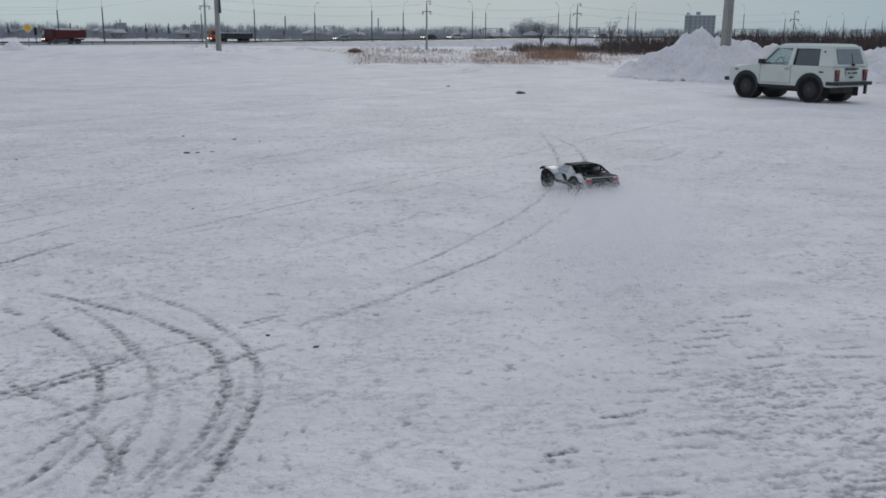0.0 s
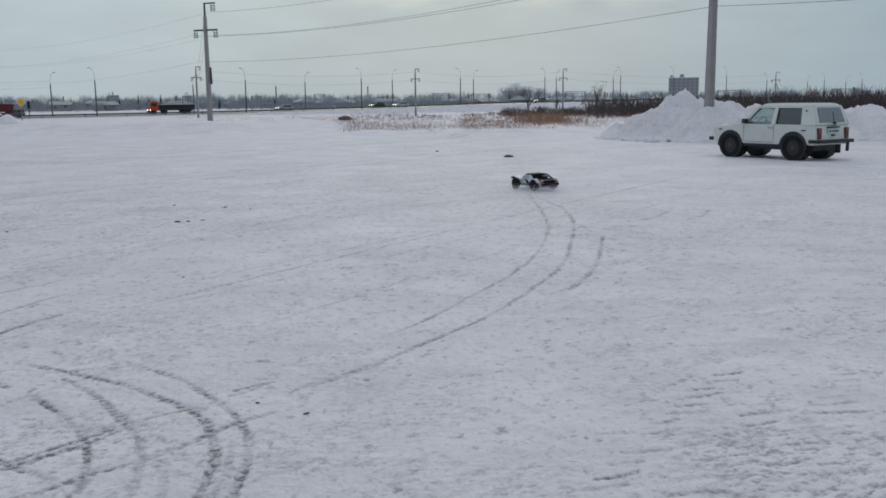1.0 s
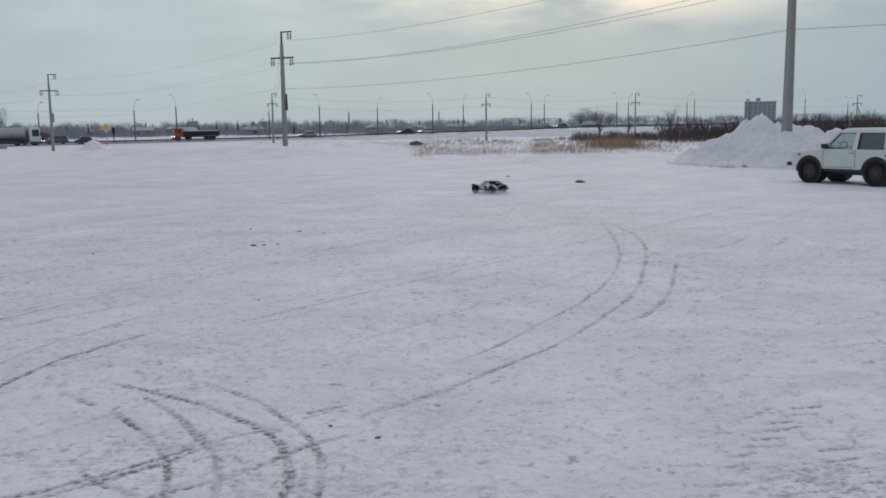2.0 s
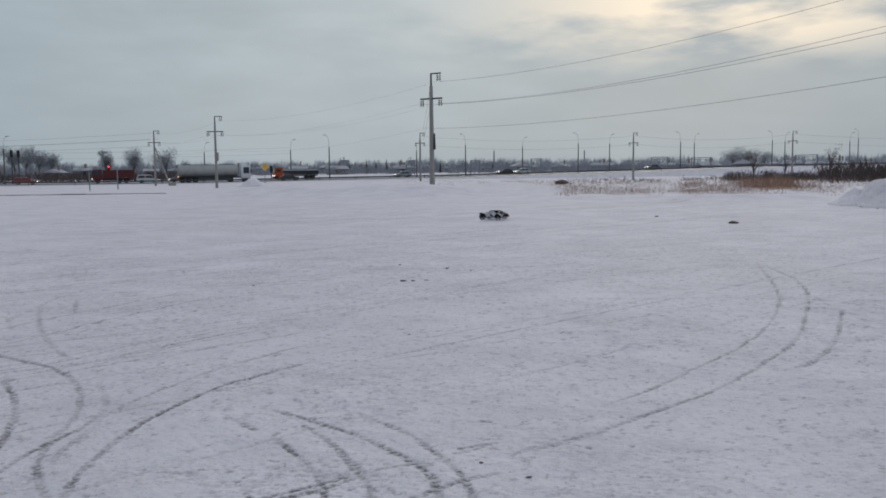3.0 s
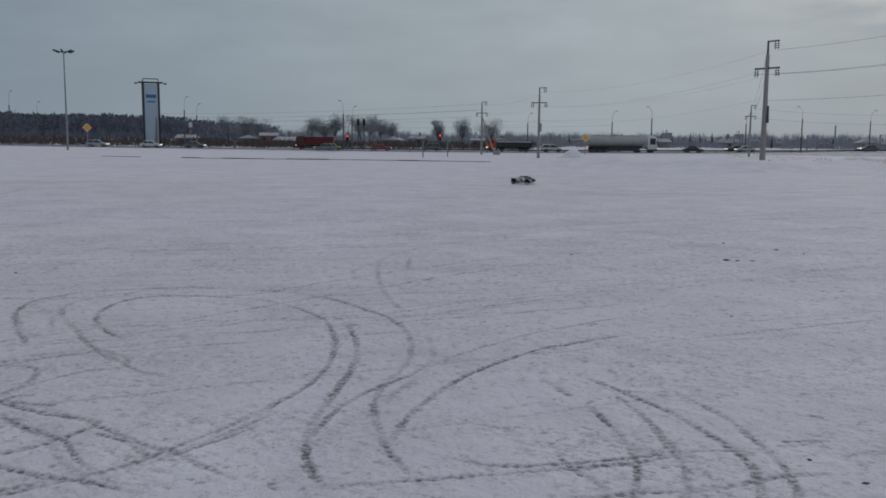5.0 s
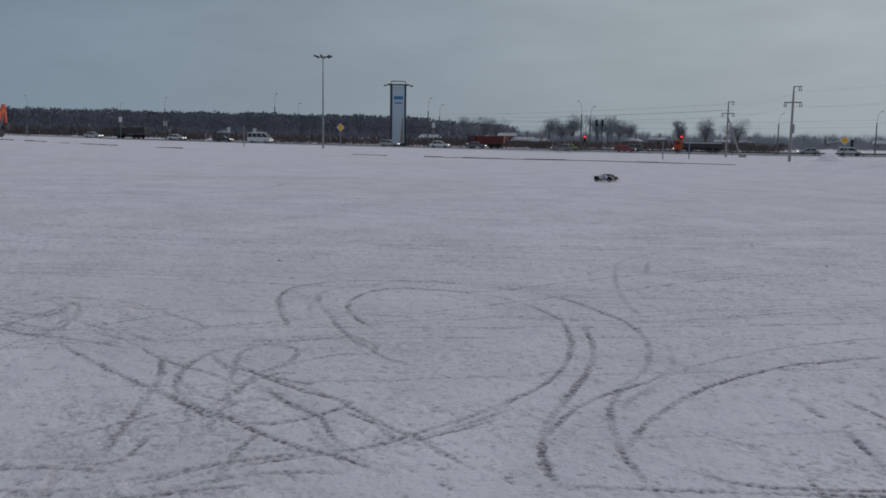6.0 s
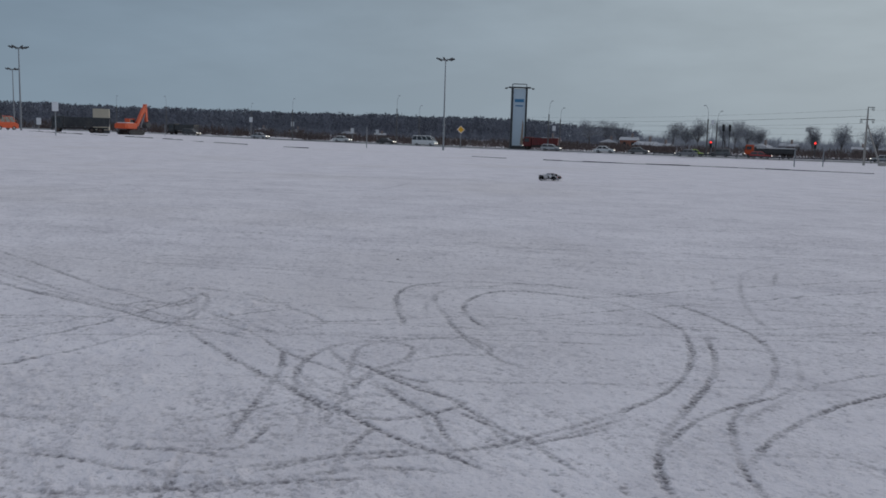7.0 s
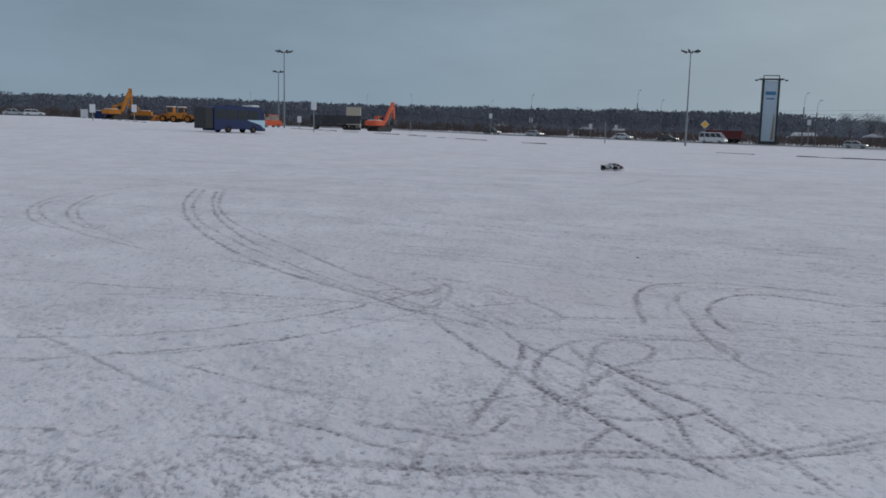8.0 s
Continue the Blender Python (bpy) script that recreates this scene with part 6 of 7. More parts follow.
        part("door_handle", boxm(-0.40, -0.24, sy * W - 0.02, sy * W + 0.03, 0.90, 0.935), "chrome", t)
        part("mirror", boxm(0.46, 0.58, sy * 0.80, sy * 0.98, 1.04, 1.18, bevel=0.02), "black_plastic", t)
        part("side_marker", boxm(1.42, 1.52, sy * W - 0.01, sy * W + 0.02, 0.83, 0.87), "amber_lens", t)
        part("air_vent", boxm(-1.48, -1.42, sy * 0.70, sy * 0.735, 1.24, 1.44), "black_plastic", t)
        part("fuel_flap", boxm(-1.50, -1.36, sy * W - 0.012, sy * W + 0.006, 0.84, 0.88), "black_plastic", t)
        lamp = part("tail_light", boxm(-1.87, -1.78, sy * 0.66 - 0.085, sy * 0.66 + 0.085, 0.62, 0.93, bevel=0.015), "red_lens", t)
        part("indicator", boxm(-1.876, -1.80, sy * 0.66 - 0.07, sy * 0.66 + 0.07, 0.84, 0.915), "amber_lens", lamp)
        part("headlight", tubem((1.72, sy * 0.55, 0.74), (1.775, sy * 0.55, 0.74), 0.10, seg=16), "chrome", t)
        part("mud_flap", boxm(-1.60, -1.57, sy * 0.70 - 0.11, sy * 0.70 + 0.11, 0.17, 0.46), "rubber", t)
        part("mud_flap", boxm(0.62, 0.65, sy * 0.70 - 0.10, sy * 0.70 + 0.10, 0.20, 0.46), "rubber", t)
    # windscreen and rear window
    bm = bmesh.new()
    pane(bm, [(0.64, -0.70, 1.03), (0.64, 0.70, 1.03), (0.17, 0.60, 1.54), (0.17, -0.60, 1.54)], 0, 0.008)
    part("windscreen", bm, "glass_clear", t)
    bm = bmesh.new()
    pane(bm, [(-1.80, 0.76, 1.02), (-1.80, -0.76, 1.02), (-1.61, -0.66, 1.56), (-1.61, 0.66, 1.56)], 0.012, 0.05)
    gate = part("tailgate", bm, "white_paint", t)
    bm = bmesh.new()
    pane(bm, [(-1.785, 0.60, 1.08), (-1.785, -0.60, 1.08), (-1.645, -0.54, 1.49), (-1.645, 0.54, 1.49)], 0.03, 0.03)
    part("rear_window", bm, mat("frosted_rear_glass", (0.20, 0.22, 0.235), 0.3, vary=0.2, scale=3, bump=0), gate, "grey frosted rear window")
    part("rear_wiper", tubem((-1.83, -0.05, 1.06), (-1.72, -0.12, 1.36), 0.012, seg=5), "black_plastic", gate)
    part("wiper_foot", tubem((-1.80, -0.05, 1.07), (-1.88, -0.05, 1.06), 0.035, seg=8), "black_plastic", gate)
    # rear panel
    part("plate_lamp", boxm(-1.87, -1.82, -0.28, 0.28, 0.93, 0.97), "black_plastic", t)
    plate = part("number_plate", boxm(-1.868, -1.845, -0.26, 0.26, 0.78, 0.90), "plate", t)
    for a, b in ((-0.22, -0.15), (-0.12, -0.01), (0.03, 0.10), (0.14, 0.22)):
        part("plate_bar", boxm(-1.874, -1.866, a, b, 0.81, 0.87), "ink", plate)
    part("gate_lock", boxm(-1.875, -1.84, -0.07, 0.07, 0.70, 0.74), "black_plastic", t)
    rear = part("rear_bumper", boxm(-2.0, -1.84, -0.80, 0.80, 0.50, 0.60, bevel=0.02), "black_plastic", t)
    for sy in (-1, 1):
        part("bumper_corner", boxm(-2.0, -1.62, sy * 0.80 - 0.03, sy * 0.80 + 0.04, 0.50, 0.60, bevel=0.02), "black_plastic", rear)
    part("tow_hook", boxm(-1.98, -1.92, -0.62, -0.54, 0.25, 0.52), "black_plastic", t)
    front = part("front_bumper", boxm(1.76, 1.92, -0.80, 0.80, 0.50, 0.61, bevel=0.02), "black_plastic", t)
    part("exhaust", tubem((-1.7, 0.3, 0.33), (-1.92, 0.3, 0.32), 0.03, seg=8), "dark_steel", t)
    part("axle", tubem((-1.1, -0.7, 0.34), (-1.1, 0.7, 0.34), 0.06, seg=8), "black_plastic", t)
    part("axle", tubem((1.1, -0.7, 0.34), (1.1, 0.7, 0.34), 0.05, seg=8), "black_plastic", t)
    part("bonnet_seam", tubem((0.72, -0.74, 1.022), (1.68, -0.72, 0.94), 0.006, seg=4), "black_plastic", t)
    # what shows inside
    for sy in (-1, 1):
        seat = part("seat", boxm(-0.35, 0.15, sy * 0.36 - 0.22, sy * 0.36 + 0.22, 0.62, 0.85, bevel=0.05), "seat", t)
        part("backrest", boxm(-0.42, -0.28, sy * 0.36 - 0.22, sy * 0.36 + 0.22, 0.8, 1.3, bevel=0.05), "seat", t)
    part("dashboard", boxm(0.42, 0.66, -0.68, 0.68, 0.9, 1.07, bevel=0.03), "black_plastic", t)
    bm = bmesh.new()
    for i in range(16):
        a, b = 2 * math.pi * i / 16, 2 * math.pi * (i + 1) / 16
        f = lambda q: Vector((0.30 - 0.08 * math.sin(q), 0.36 + 0.18 * math.cos(q), 1.06 + 0.17 * math.sin(q)))
        tube(bm, f(a), f(b), 0.014, seg=5)
    part("steering_wheel", bm, "black_plastic", t)
    part("rear_bench", boxm(-1.3, -0.8, -0.6, 0.6, 0.7, 1.2, bevel=0.05), "seat", t)
    for ax in (-1.1, 1.1):
        for sy in (-1, 1):
            wheel(t, ax, sy * 0.71, 0.36, 0.2, "rim", seg=24, knobs=0)
    return t


off_roader()

# ---- road traffic ----


def road_car(name, label, paint, L=4.3, W=1.72, H=1.46, kind="saloon", m=None, lit=True):
    """A passenger car, x forward. kind: saloon, hatch, suv or van."""
    t = thing(name, label, "van" if kind == "van" else "car", m, "cars on the road")
    r = 0.31 if kind != "suv" else 0.36
    f, b = L / 2, -L / 2
    af, ar = f - L * 0.2, b + L * 0.21
    belt = H * (0.60 if kind != "van" else 0.56)
    low = 0.24 if kind != "suv" else 0.32
    if kind == "van":
        top = [(f, 0.5), (f - 0.05, 0.95), (f - L * 0.13, belt), (b + 0.05, belt), (b, belt - 0.1), (b, 0.4)]
    else:
        top = [(f, 0.42), (f - 0.04, 0.66), (f - 0.2, 0.76), (f - L * 0.26, belt), (b + L * 0.08, belt), (b + 0.02, belt - 0.08), (b, 0.5)]
    part("body", slabm(arch_profile(top, b + 0.04, f - 0.03, low, (af, ar), r * 1.16, r, seg=7), -W / 2, W / 2, bevel=0.05), paint, t)
    cab = {"saloon": (f - L * 0.27, f - L * 0.42, b + L * 0.24, b + L * 0.12), "hatch": (f - L * 0.26, f - L * 0.42, b + L * 0.1, b + L * 0.03),
           "suv": (f - L * 0.25, f - L * 0.38, b + L * 0.08, b + L * 0.02), "van": (f - L * 0.09, f - L * 0.24, b + 0.1, b + 0.03)}[kind]
    w0, w1 = W / 2 - 0.04, W / 2 - 0.2
    x0, x1, x2, x3 = cab
    bm = bmesh.new()
    frustum(bm, [(x3, -w0), (x0, -w0), (x0, w0), (x3, w0)], belt - 0.01, [(x2, -w1), (x1, -w1), (x1, w1), (x2, w1)], H - 0.07)
    part("window_band", bm, "dark_pane", t)
    bm = bmesh.new()
    frustum(bm, [(x2 - 0.06, -w1 - 0.05), (x1 + 0.06, -w1 - 0.05), (x1 + 0.06, w1 + 0.05), (x2 - 0.06, w1 + 0.05)], H - 0.10, [(x2 + 0.1, -w1 + 0.08), (x1 - 0.12, -w1 + 0.08), (x1 - 0.12, w1 - 0.08), (x2 + 0.1, w1 - 0.08)], H)
    part("roof", bm, paint, t)
    for sy in (-1, 1):
        mids = [0.0, 0.5, 1.0] if kind != "van" else [0.0, 0.25, 0.5, 0.75, 1.0]
        for q in mids:
            xb, xt = x0 + (x3 - x0) * q, x1 + (x2 - x1) * q
            part("pillar", tubem((xb, sy * (w0 + 0.005), belt), (xt, sy * (w1 + 0.005), H - 0.08), 0.045, seg=5), paint, t)
        part("headlight", boxm(f - 0.16, f + 0.012, sy * (W / 2 - 0.25) - 0.17, sy * (W / 2 - 0.25) + 0.17, 0.58, 0.72, bevel=0.02), "headlight" if lit else "chrome", t)
        part("tail_light", boxm(b - 0.012, b + 0.12, sy * (W / 2 - 0.22) - 0.14, sy * (W / 2 - 0.22) + 0.14, belt - 0.3, belt - 0.1), "red_lens", t)
        part("mirror", boxm(x0 - 0.2, x0 - 0.05, sy * (W / 2 + 0.02) - 0.1, sy * (W / 2 + 0.02) + 0.1, belt, belt + 0.14), "black_plastic", t)
        for ax in (af, ar):
            wheel(t, ax, sy * (W / 2 - 0.12), r, 0.2, "silver", seg=14)
    part("bumper", boxm(f - 0.05, f + 0.05, -W / 2 + 0.08, W / 2 - 0.08, 0.28, 0.5, bevel=0.03), "black_plastic", t)
    part("bumper", boxm(b - 0.05, b + 0.05, -W / 2 + 0.08, W / 2 - 0.08, 0.3, 0.52, bevel=0.03), "black_plastic", t)
    return t


def lorry_cab(t, x0, x1, paint, W=2.45, H=2.9, floor=0.75, lit=True):
    cab = part("cab", slabm([(x0, floor), (x1, floor), (x1 + 0.02, floor + 0.9), (x1 - 0.18, H), (x0, H)], -W / 2, W / 2, bevel=0.06), paint, t)
    bm = bmesh.new()
    pane(bm, [(x1 + 0.01, -W / 2 + 0.15, floor + 1.0), (x1 + 0.01, W / 2 - 0.15, floor + 1.0), (x1 - 0.14, W / 2 - 0.2, H - 0.3), (x1 - 0.14, -W / 2 + 0.2, H - 0.3)], 0.02, 0.03)
    part("windscreen", bm, "dark_pane", cab)
    for sy in (-1, 1):
        part("side_window", boxm(x0 + 0.45, x1 - 0.35, sy * W / 2 - 0.02, sy * W / 2 + 0.015, floor + 1.0, H - 0.35), "dark_pane", cab)
        part("headlight", boxm(x1 - 0.02, x1 + 0.08, sy * 0.9 - 0.18, sy * 0.9 + 0.18, floor + 0.05, floor + 0.28), "headlight" if lit else "chrome", cab)
        part("mirror", boxm(x1 - 0.15, x1, sy * (W / 2 + 0.2) - 0.1, sy * (W / 2 + 0.2) + 0.1, floor + 1.1, floor + 1.8), "black_plastic", cab)
    part("bumper", boxm(x1 - 0.1, x1 + 0.12, -W / 2, W / 2, 0.4, floor + 0.05, bevel=0.03), "dark_steel", t)


def lorry_wheels(t, xs, W=2.3, r=0.5):
    for x in xs:
        for sy in (-1, 1):
            wheel(t, x, sy * (W / 2 - 0.2), r, 0.32, "rim", seg=16)


def tipper_lorry(name, label, paint, body_paint, m=None, L=8.2, crate=False, lit=True):
    t = thing(name, label, "truck", m)
    f, b = L / 2, -L / 2
    lorry_cab(t, f - 1.9, f, paint, lit=lit)
    part("frame", boxm(b + 0.2, f - 0.3, -0.45, 0.45, 0.7, 1.0), "dark_steel", t)
    bm = bmesh.new()
    slab(bm, [(b, 1.2), (f - 2.15, 1.05), (f - 2.1, 2.75), (b - 0.15, 2.6)], -1.22, 1.22)
    tip = part("tipper_body", bm, body_paint, t)
    for k in range(6):
        x = b + 0.3 + k * (L - 3.0) / 5
        for sy in (-1, 1):
            part("rib", boxm(x - 0.06, x + 0.06, sy * 1.22 - 0.05, sy * 1.22 + 0.05, 1.15, 2.66), body_paint, tip)
    part("rim_bar", boxm(b - 0.2, f - 2.05, -1.28, 1.28, 2.62, 2.76), body_paint, tip)
    lorry_wheels(t, (f - 1.0, b + 1.5, b + 2.9))
    return t


def tank_lorry(m=None):
    """A tractor with a long round tank."""
    t = thing("tanker_truck", "long grey tanker truck with a round tank and pale cab", "truck", m)
    lorry_cab(t, 5.3, 7.3, "white_car", H=3.4)
    part("roof_fairing", slabm([(5.3, 3.4), (7.0, 3.4), (5.4, 3.9)], -1.1, 1.1, bevel=0.05), "white_car", t)
    part("frame", boxm(-7.2, 6.6, -0.45, 0.45, 0.85, 1.15), "dark_steel", t)
    bm = bmesh.new()
    seg = 28
    rings = []
    for x, q in ((-7.3, 0.72), (-7.15, 0.95), (-6.9, 1.0), (4.3, 1.0), (4.55, 0.95), (4.7, 0.72)):
        rings.append([bm.verts.new((x, 1.22 * q * math.cos(2 * math.pi * i / seg), 2.35 + 1.22 * q * math.sin(2 * math.pi * i / seg))) for i in range(seg)])
    for a, b in zip(rings[:-1], rings[1:]):
        for i in range(seg):
            j = (i + 1) % seg
            bm.faces.new((a[i], a[j], b[j], b[i]))
    bm.faces.new(rings[0])
    bm.faces.new(rings[-1][::-1])
    tank = part("tank", bm, "tank", t)
    for x in (-4.5, -1.6, 1.4):
        part("band", tubem((x - 0.05, 0, 2.35), (x + 0.05, 0, 2.35), 1.235, seg=28), "tank", tank)
    part("walkway", boxm(-6.5, 4.0, -0.3, 0.3, 3.55, 3.64), "steel", tank)
    for x in (-5, -1.5, 2.2):
        part("hatch", tubem((x, 0, 3.55), (x, 0, 3.75), 0.28, seg=12), "steel", tank)
    for sy in (-1, 1):
        part("side_guard", boxm(-3.3, 3.3, sy * 1.15 - 0.04, sy * 1.15 + 0.04, 0.6, 1.15), "dark_steel", t)
        part("mudguard", boxm(-6.9, -3.5, sy * 1.0 - 0.22, sy * 1.0 + 0.22, 1.05, 1.12), "black_plastic", t)
        part("marker_lamp", boxm(-7.33, -7.26, sy * 0.8 - 0.12, sy * 0.8 + 0.12, 1.1, 1.3), "amber_lamp", t)
    lorry_wheels(t, (6.2, 3.2, -3.9, -5.2, -6.5))
    return t


def flatbed_lorry(m=None):
    t = thing("flatbed_truck", "orange-cab truck drawing a long dark low-sided trailer", "truck", m)
    lorry_cab(t, 3.4, 5.2, "orange", H=2.8)
    part("frame", boxm(-5.0, 4.8, -0.45, 0.45, 0.75, 1.0), "dark_steel", t)
    bed = part("trailer_body", boxm(-5.1, 3.1, -1.2, 1.2, 1.05, 2.1, bevel=0.04), "black_paint", t)
    for k in range(8):
        for sy in (-1, 1):
            part("rib", boxm(-4.9 + k * 1.1, -4.78 + k * 1.1, sy * 1.2 - 0.05, sy * 1.2 + 0.05, 1.05, 2.1), "black_paint", bed)
    part("load", boxm(-4.9, 2.9, -1.05, 1.05, 2.08, 2.25, bevel=0.05), "roof_snow", bed, "snow on top of the load")
    lorry_wheels(t, (4.3, 1.8, -2.6, -3.8))
    return t


def coach(m):
    t = thing("bus", "dark blue bus with a pale blue front, snow on its roof", "bus", m)
    L, W, H = 7.2, 2.5, 3.05
    f, b = L / 2, -L / 2
    pts = arch_profile([(f, 0.6), (f - 0.05, 1.5), (f - 0.35, H - 0.25), (f - 0.8, H), (b + 0.3, H), (b, H - 0.25), (b, 0.5)], b + 0.1, f - 0.05, 0.2, (f - 1.7, b + 2.0), 0.46, 0.40)
    body = part("body", slabm(pts, -W / 2, W / 2, bevel=0.08), "navy", t)
    for sy in (-1, 1):
        for k in range(4):
            x = f - 1.1 - k * 1.5
            part("side_window", boxm(x - 1.38, x, sy * W / 2 - 0.02, sy * W / 2 + 0.02, 1.55, 2.62, bevel=0.01), "dark_pane", body)
        bm = bmesh.new()
        pane(bm, [(f - 2.7, sy * (W / 2 + 0.001), 1.5), (f - 0.06, sy * (W / 2 + 0.001), 1.5), (f - 0.12, sy * (W / 2 + 0.001), 0.45), (f - 0.75, sy * (W / 2 + 0.001), 0.95)][::-sy], 0.01, 0.012)
        part("pale_swoosh", bm, "pale_blue", body, "pale blue painted stripe")
        part("mirror", boxm(f - 0.1, f + 0.3, sy * (W / 2 + 0.15) - 0.08, sy * (W / 2 + 0.15) + 0.08, 1.9, 2.5), "black_plastic", t)
        part("headlight", boxm(f - 0.06, f + 0.03, sy * 0.9 - 0.18, sy * 0.9 + 0.18, 0.7, 0.92), "chrome", t)
        part("tail_light", boxm(b - 0.03, b + 0.05, sy * 1.0 - 0.1, sy * 1.0 + 0.1, 0.9, 1.4), "red_lens", t)
        for ax in (f - 1.7, b + 2.0):
            wheel(t, ax, sy * (W / 2 - 0.18), 0.40, 0.28, "rim", seg=18)
    bm = bmesh.new()
    pane(bm, [(f - 0.03, -W / 2 + 0.12, 1.35), (f - 0.03, W / 2 - 0.12, 1.35), (f - 0.36, W / 2 - 0.2, H - 0.3), (f - 0.36, -W / 2 + 0.2, H - 0.3)], 0.03, 0.03)
    part("windscreen", bm, "glass_dark", body)
    part("nose_panel", boxm(f - 0.04, f + 0.02, -W / 2 + 0.1, W / 2 - 0.1, 0.5, 1.3), "pale_blue", body)
    part("rear_window", boxm(b - 0.02, b + 0.03, -0.95, 0.95, 1.6, 2.5), "dark_pane", body)
    part("luggage_box", boxm(b - 1.1, b - 0.02, -1.15, 1.15, 0.45, 2.85, bevel=0.06), "black_plastic", t, "black box body at the back")
    part("rear_grille", boxm(b - 0.03, b + 0.03, -1.05, 1.05, 0.6, 1.35), "black_plastic", body)
    part("roof_hatch", boxm(-1.2, 0.0, -0.4, 0.4, H, H + 0.14), "navy", t)
    part("roof_snow", boxm(1.8, f - 0.7, -1.0, 1.0, H - 0.02, H + 0.22, bevel=0.08), "roof_snow", t, "lump of snow")
    part("roof_rack", boxm(b + 0.5, 1.0, -0.9, 0.9, H, H + 0.06), "navy", t)
    return t


def excavator(m, paint, name="excavator", label="", boom=1.0, raised=True):
    t = thing(name, label, "excavator", m, "parked diggers")
    for sy in (-1, 1):
        bm = slabm([(-1.8, 0.15), (-1.5, 0.0), (1.5, 0.0), (1.8, 0.15), (1.95, 0.5), (1.5, 0.85), (-1.5, 0.85), (-1.95, 0.5)], sy * 1.15 - 0.28, sy * 1.15 + 0.28, bevel=0.04)
        track = part("track", bm, "black_plastic", t)
        for k in range(5):
            part("roller", tubem((-1.3 + 0.65 * k, sy * 1.15 - 0.32, 0.35), (-1.3 + 0.65 * k, sy * 1.15 + 0.32, 0.35), 0.17, seg=10), "dark_steel", track)
    part("turntable", tubem((0, 0, 0.8), (0, 0, 1.05), 0.75, seg=16), "dark_steel", t)
    part("engine_housing", boxm(-2.2, 0.2, -1.3, 1.3, 1.05, 2.05, bevel=0.12), paint, t)
    part("counterweight", boxm(-2.6, -2.15, -1.25, 1.25, 1.1, 1.9, bevel=0.15), paint, t)
    part("snow_cover", boxm(-2.1, -0.3, -1.0, 1.0, 2.03, 2.16, bevel=0.05), "roof_snow", t, "snow lying on the housing")
    cab = part("cab", slabm([(-0.1, 1.05), (1.4, 1.05), (1.5, 1.7), (1.25, 2.85), (-0.1, 2.85)], 0.25, 1.3, bevel=0.05), paint, t)
    part("window", boxm(0.1, 1.2, 1.29, 1.32, 1.75, 2.7), "dark_pane", cab)
    part("window", boxm(0.1, 1.2, 0.22, 0.26, 1.75, 2.7), "dark_pane", cab)
    part("front_glass", boxm(1.40, 1.44, 0.35, 1.2, 1.8, 2.6), "dark_pane", cab)
    k = boom
    if raised:
        A, B, C, D = (1.0, 1.6), (2.6, 4.1 * k), (3.3, 5.3 * k), (3.5, 2.3)
    else:
        A, B, C, D = (1.0, 1.6), (2.6, 3.6), (4.2, 3.2), (4.4, 0.9)
    y = -0.3

    def beam(name, p, q, w0, w1):
        d = (Vector(q) - Vector(p)).normalized()
        nx, nz = -d.y, d.x
        part(name, slabm([(p[0] - nx * w0, p[1] - nz * w0), (q[0] - nx * w1, q[1] - nz * w1), (q[0] + nx * w1, q[1] + nz * w1), (p[0] + nx * w0, p[1] + nz * w0)], y - 0.25, y + 0.25), paint, t)

    beam("boom", A, B, 0.24, 0.36)
    beam("boom_tip", B, C, 0.36, 0.2)
    beam("stick", (C[0] - 0.1, C[1] + 0.2), D, 0.26, 0.15)
    part("ram", tubem((A[0] + 0.7, y - 0.35, A[1] - 0.3), (B[0] + 0.2, y - 0.35, B[1] - 0.3), 0.09, seg=8), "steel", t)
    part("bucket", slabm([(D[0] - 0.1, D[1] + 0.1), (D[0] + 0.5, D[1] - 0.2), (D[0] + 0.3, D[1] - 0.9), (D[0] - 0.4, D[1] - 1.0), (D[0] - 0.7, D[1] - 0.4)], y - 0.55, y + 0.55, bevel=0.04), "dark_steel", t)
    return t


def wheel_loader(m, label):
    t = thing("wheel_loader", label, "loader", m, "parked yellow loaders")
    part("rear_frame", boxm(-3.0, -0.3, -0.9, 0.9, 0.8, 1.9, bevel=0.12), "yellow", t)
    part("front_frame", boxm(-0.2, 1.3, -0.6, 0.6, 0.7, 1.5, bevel=0.08), "yellow", t)
    cab = part("cab", boxm(-1.3, 0.1, -0.75, 0.75, 1.7, 3.1, bevel=0.06), "yellow", t)
    for sy in (-1, 1):
        part("window", boxm(-1.15, -0.05, sy * 0.75 - 0.02, sy * 0.75 + 0.02, 2.05, 2.95), "dark_pane", cab)
        part("lift_arm", slabm([(0.4, 1.3), (0.7, 1.75), (2.5, 1.0), (2.4, 0.6)], sy * 0.5 - 0.1, sy * 0.5 + 0.1), "yellow", t)
    part("windscreen", boxm(0.09, 0.13, -0.6, 0.6, 2.0, 2.95), "dark_pane", cab)
    part("roof_snow", boxm(-1.35, 0.15, -0.8, 0.8, 3.09, 3.25, bevel=0.05), "roof_snow", t, "snow on the cab roof")
    part("bucket", slabm([(2.3, 0.25), (3.4, 0.1), (3.3, 0.3), (2.7, 0.9), (2.9, 1.35), (2.4, 1.2)], -1.3, 1.3), "yellow", t)
    for ax in (-2.1, 0.8):
        for sy in (-1, 1):
            wheel(t, ax, sy * 0.95, 0.7, 0.5, "yellow", seg=16)
    return t


def tip_at(az, d, turn):
    x, y = P(az, d)
    return pose(x, y, height(x, y), 0, 0, turn)


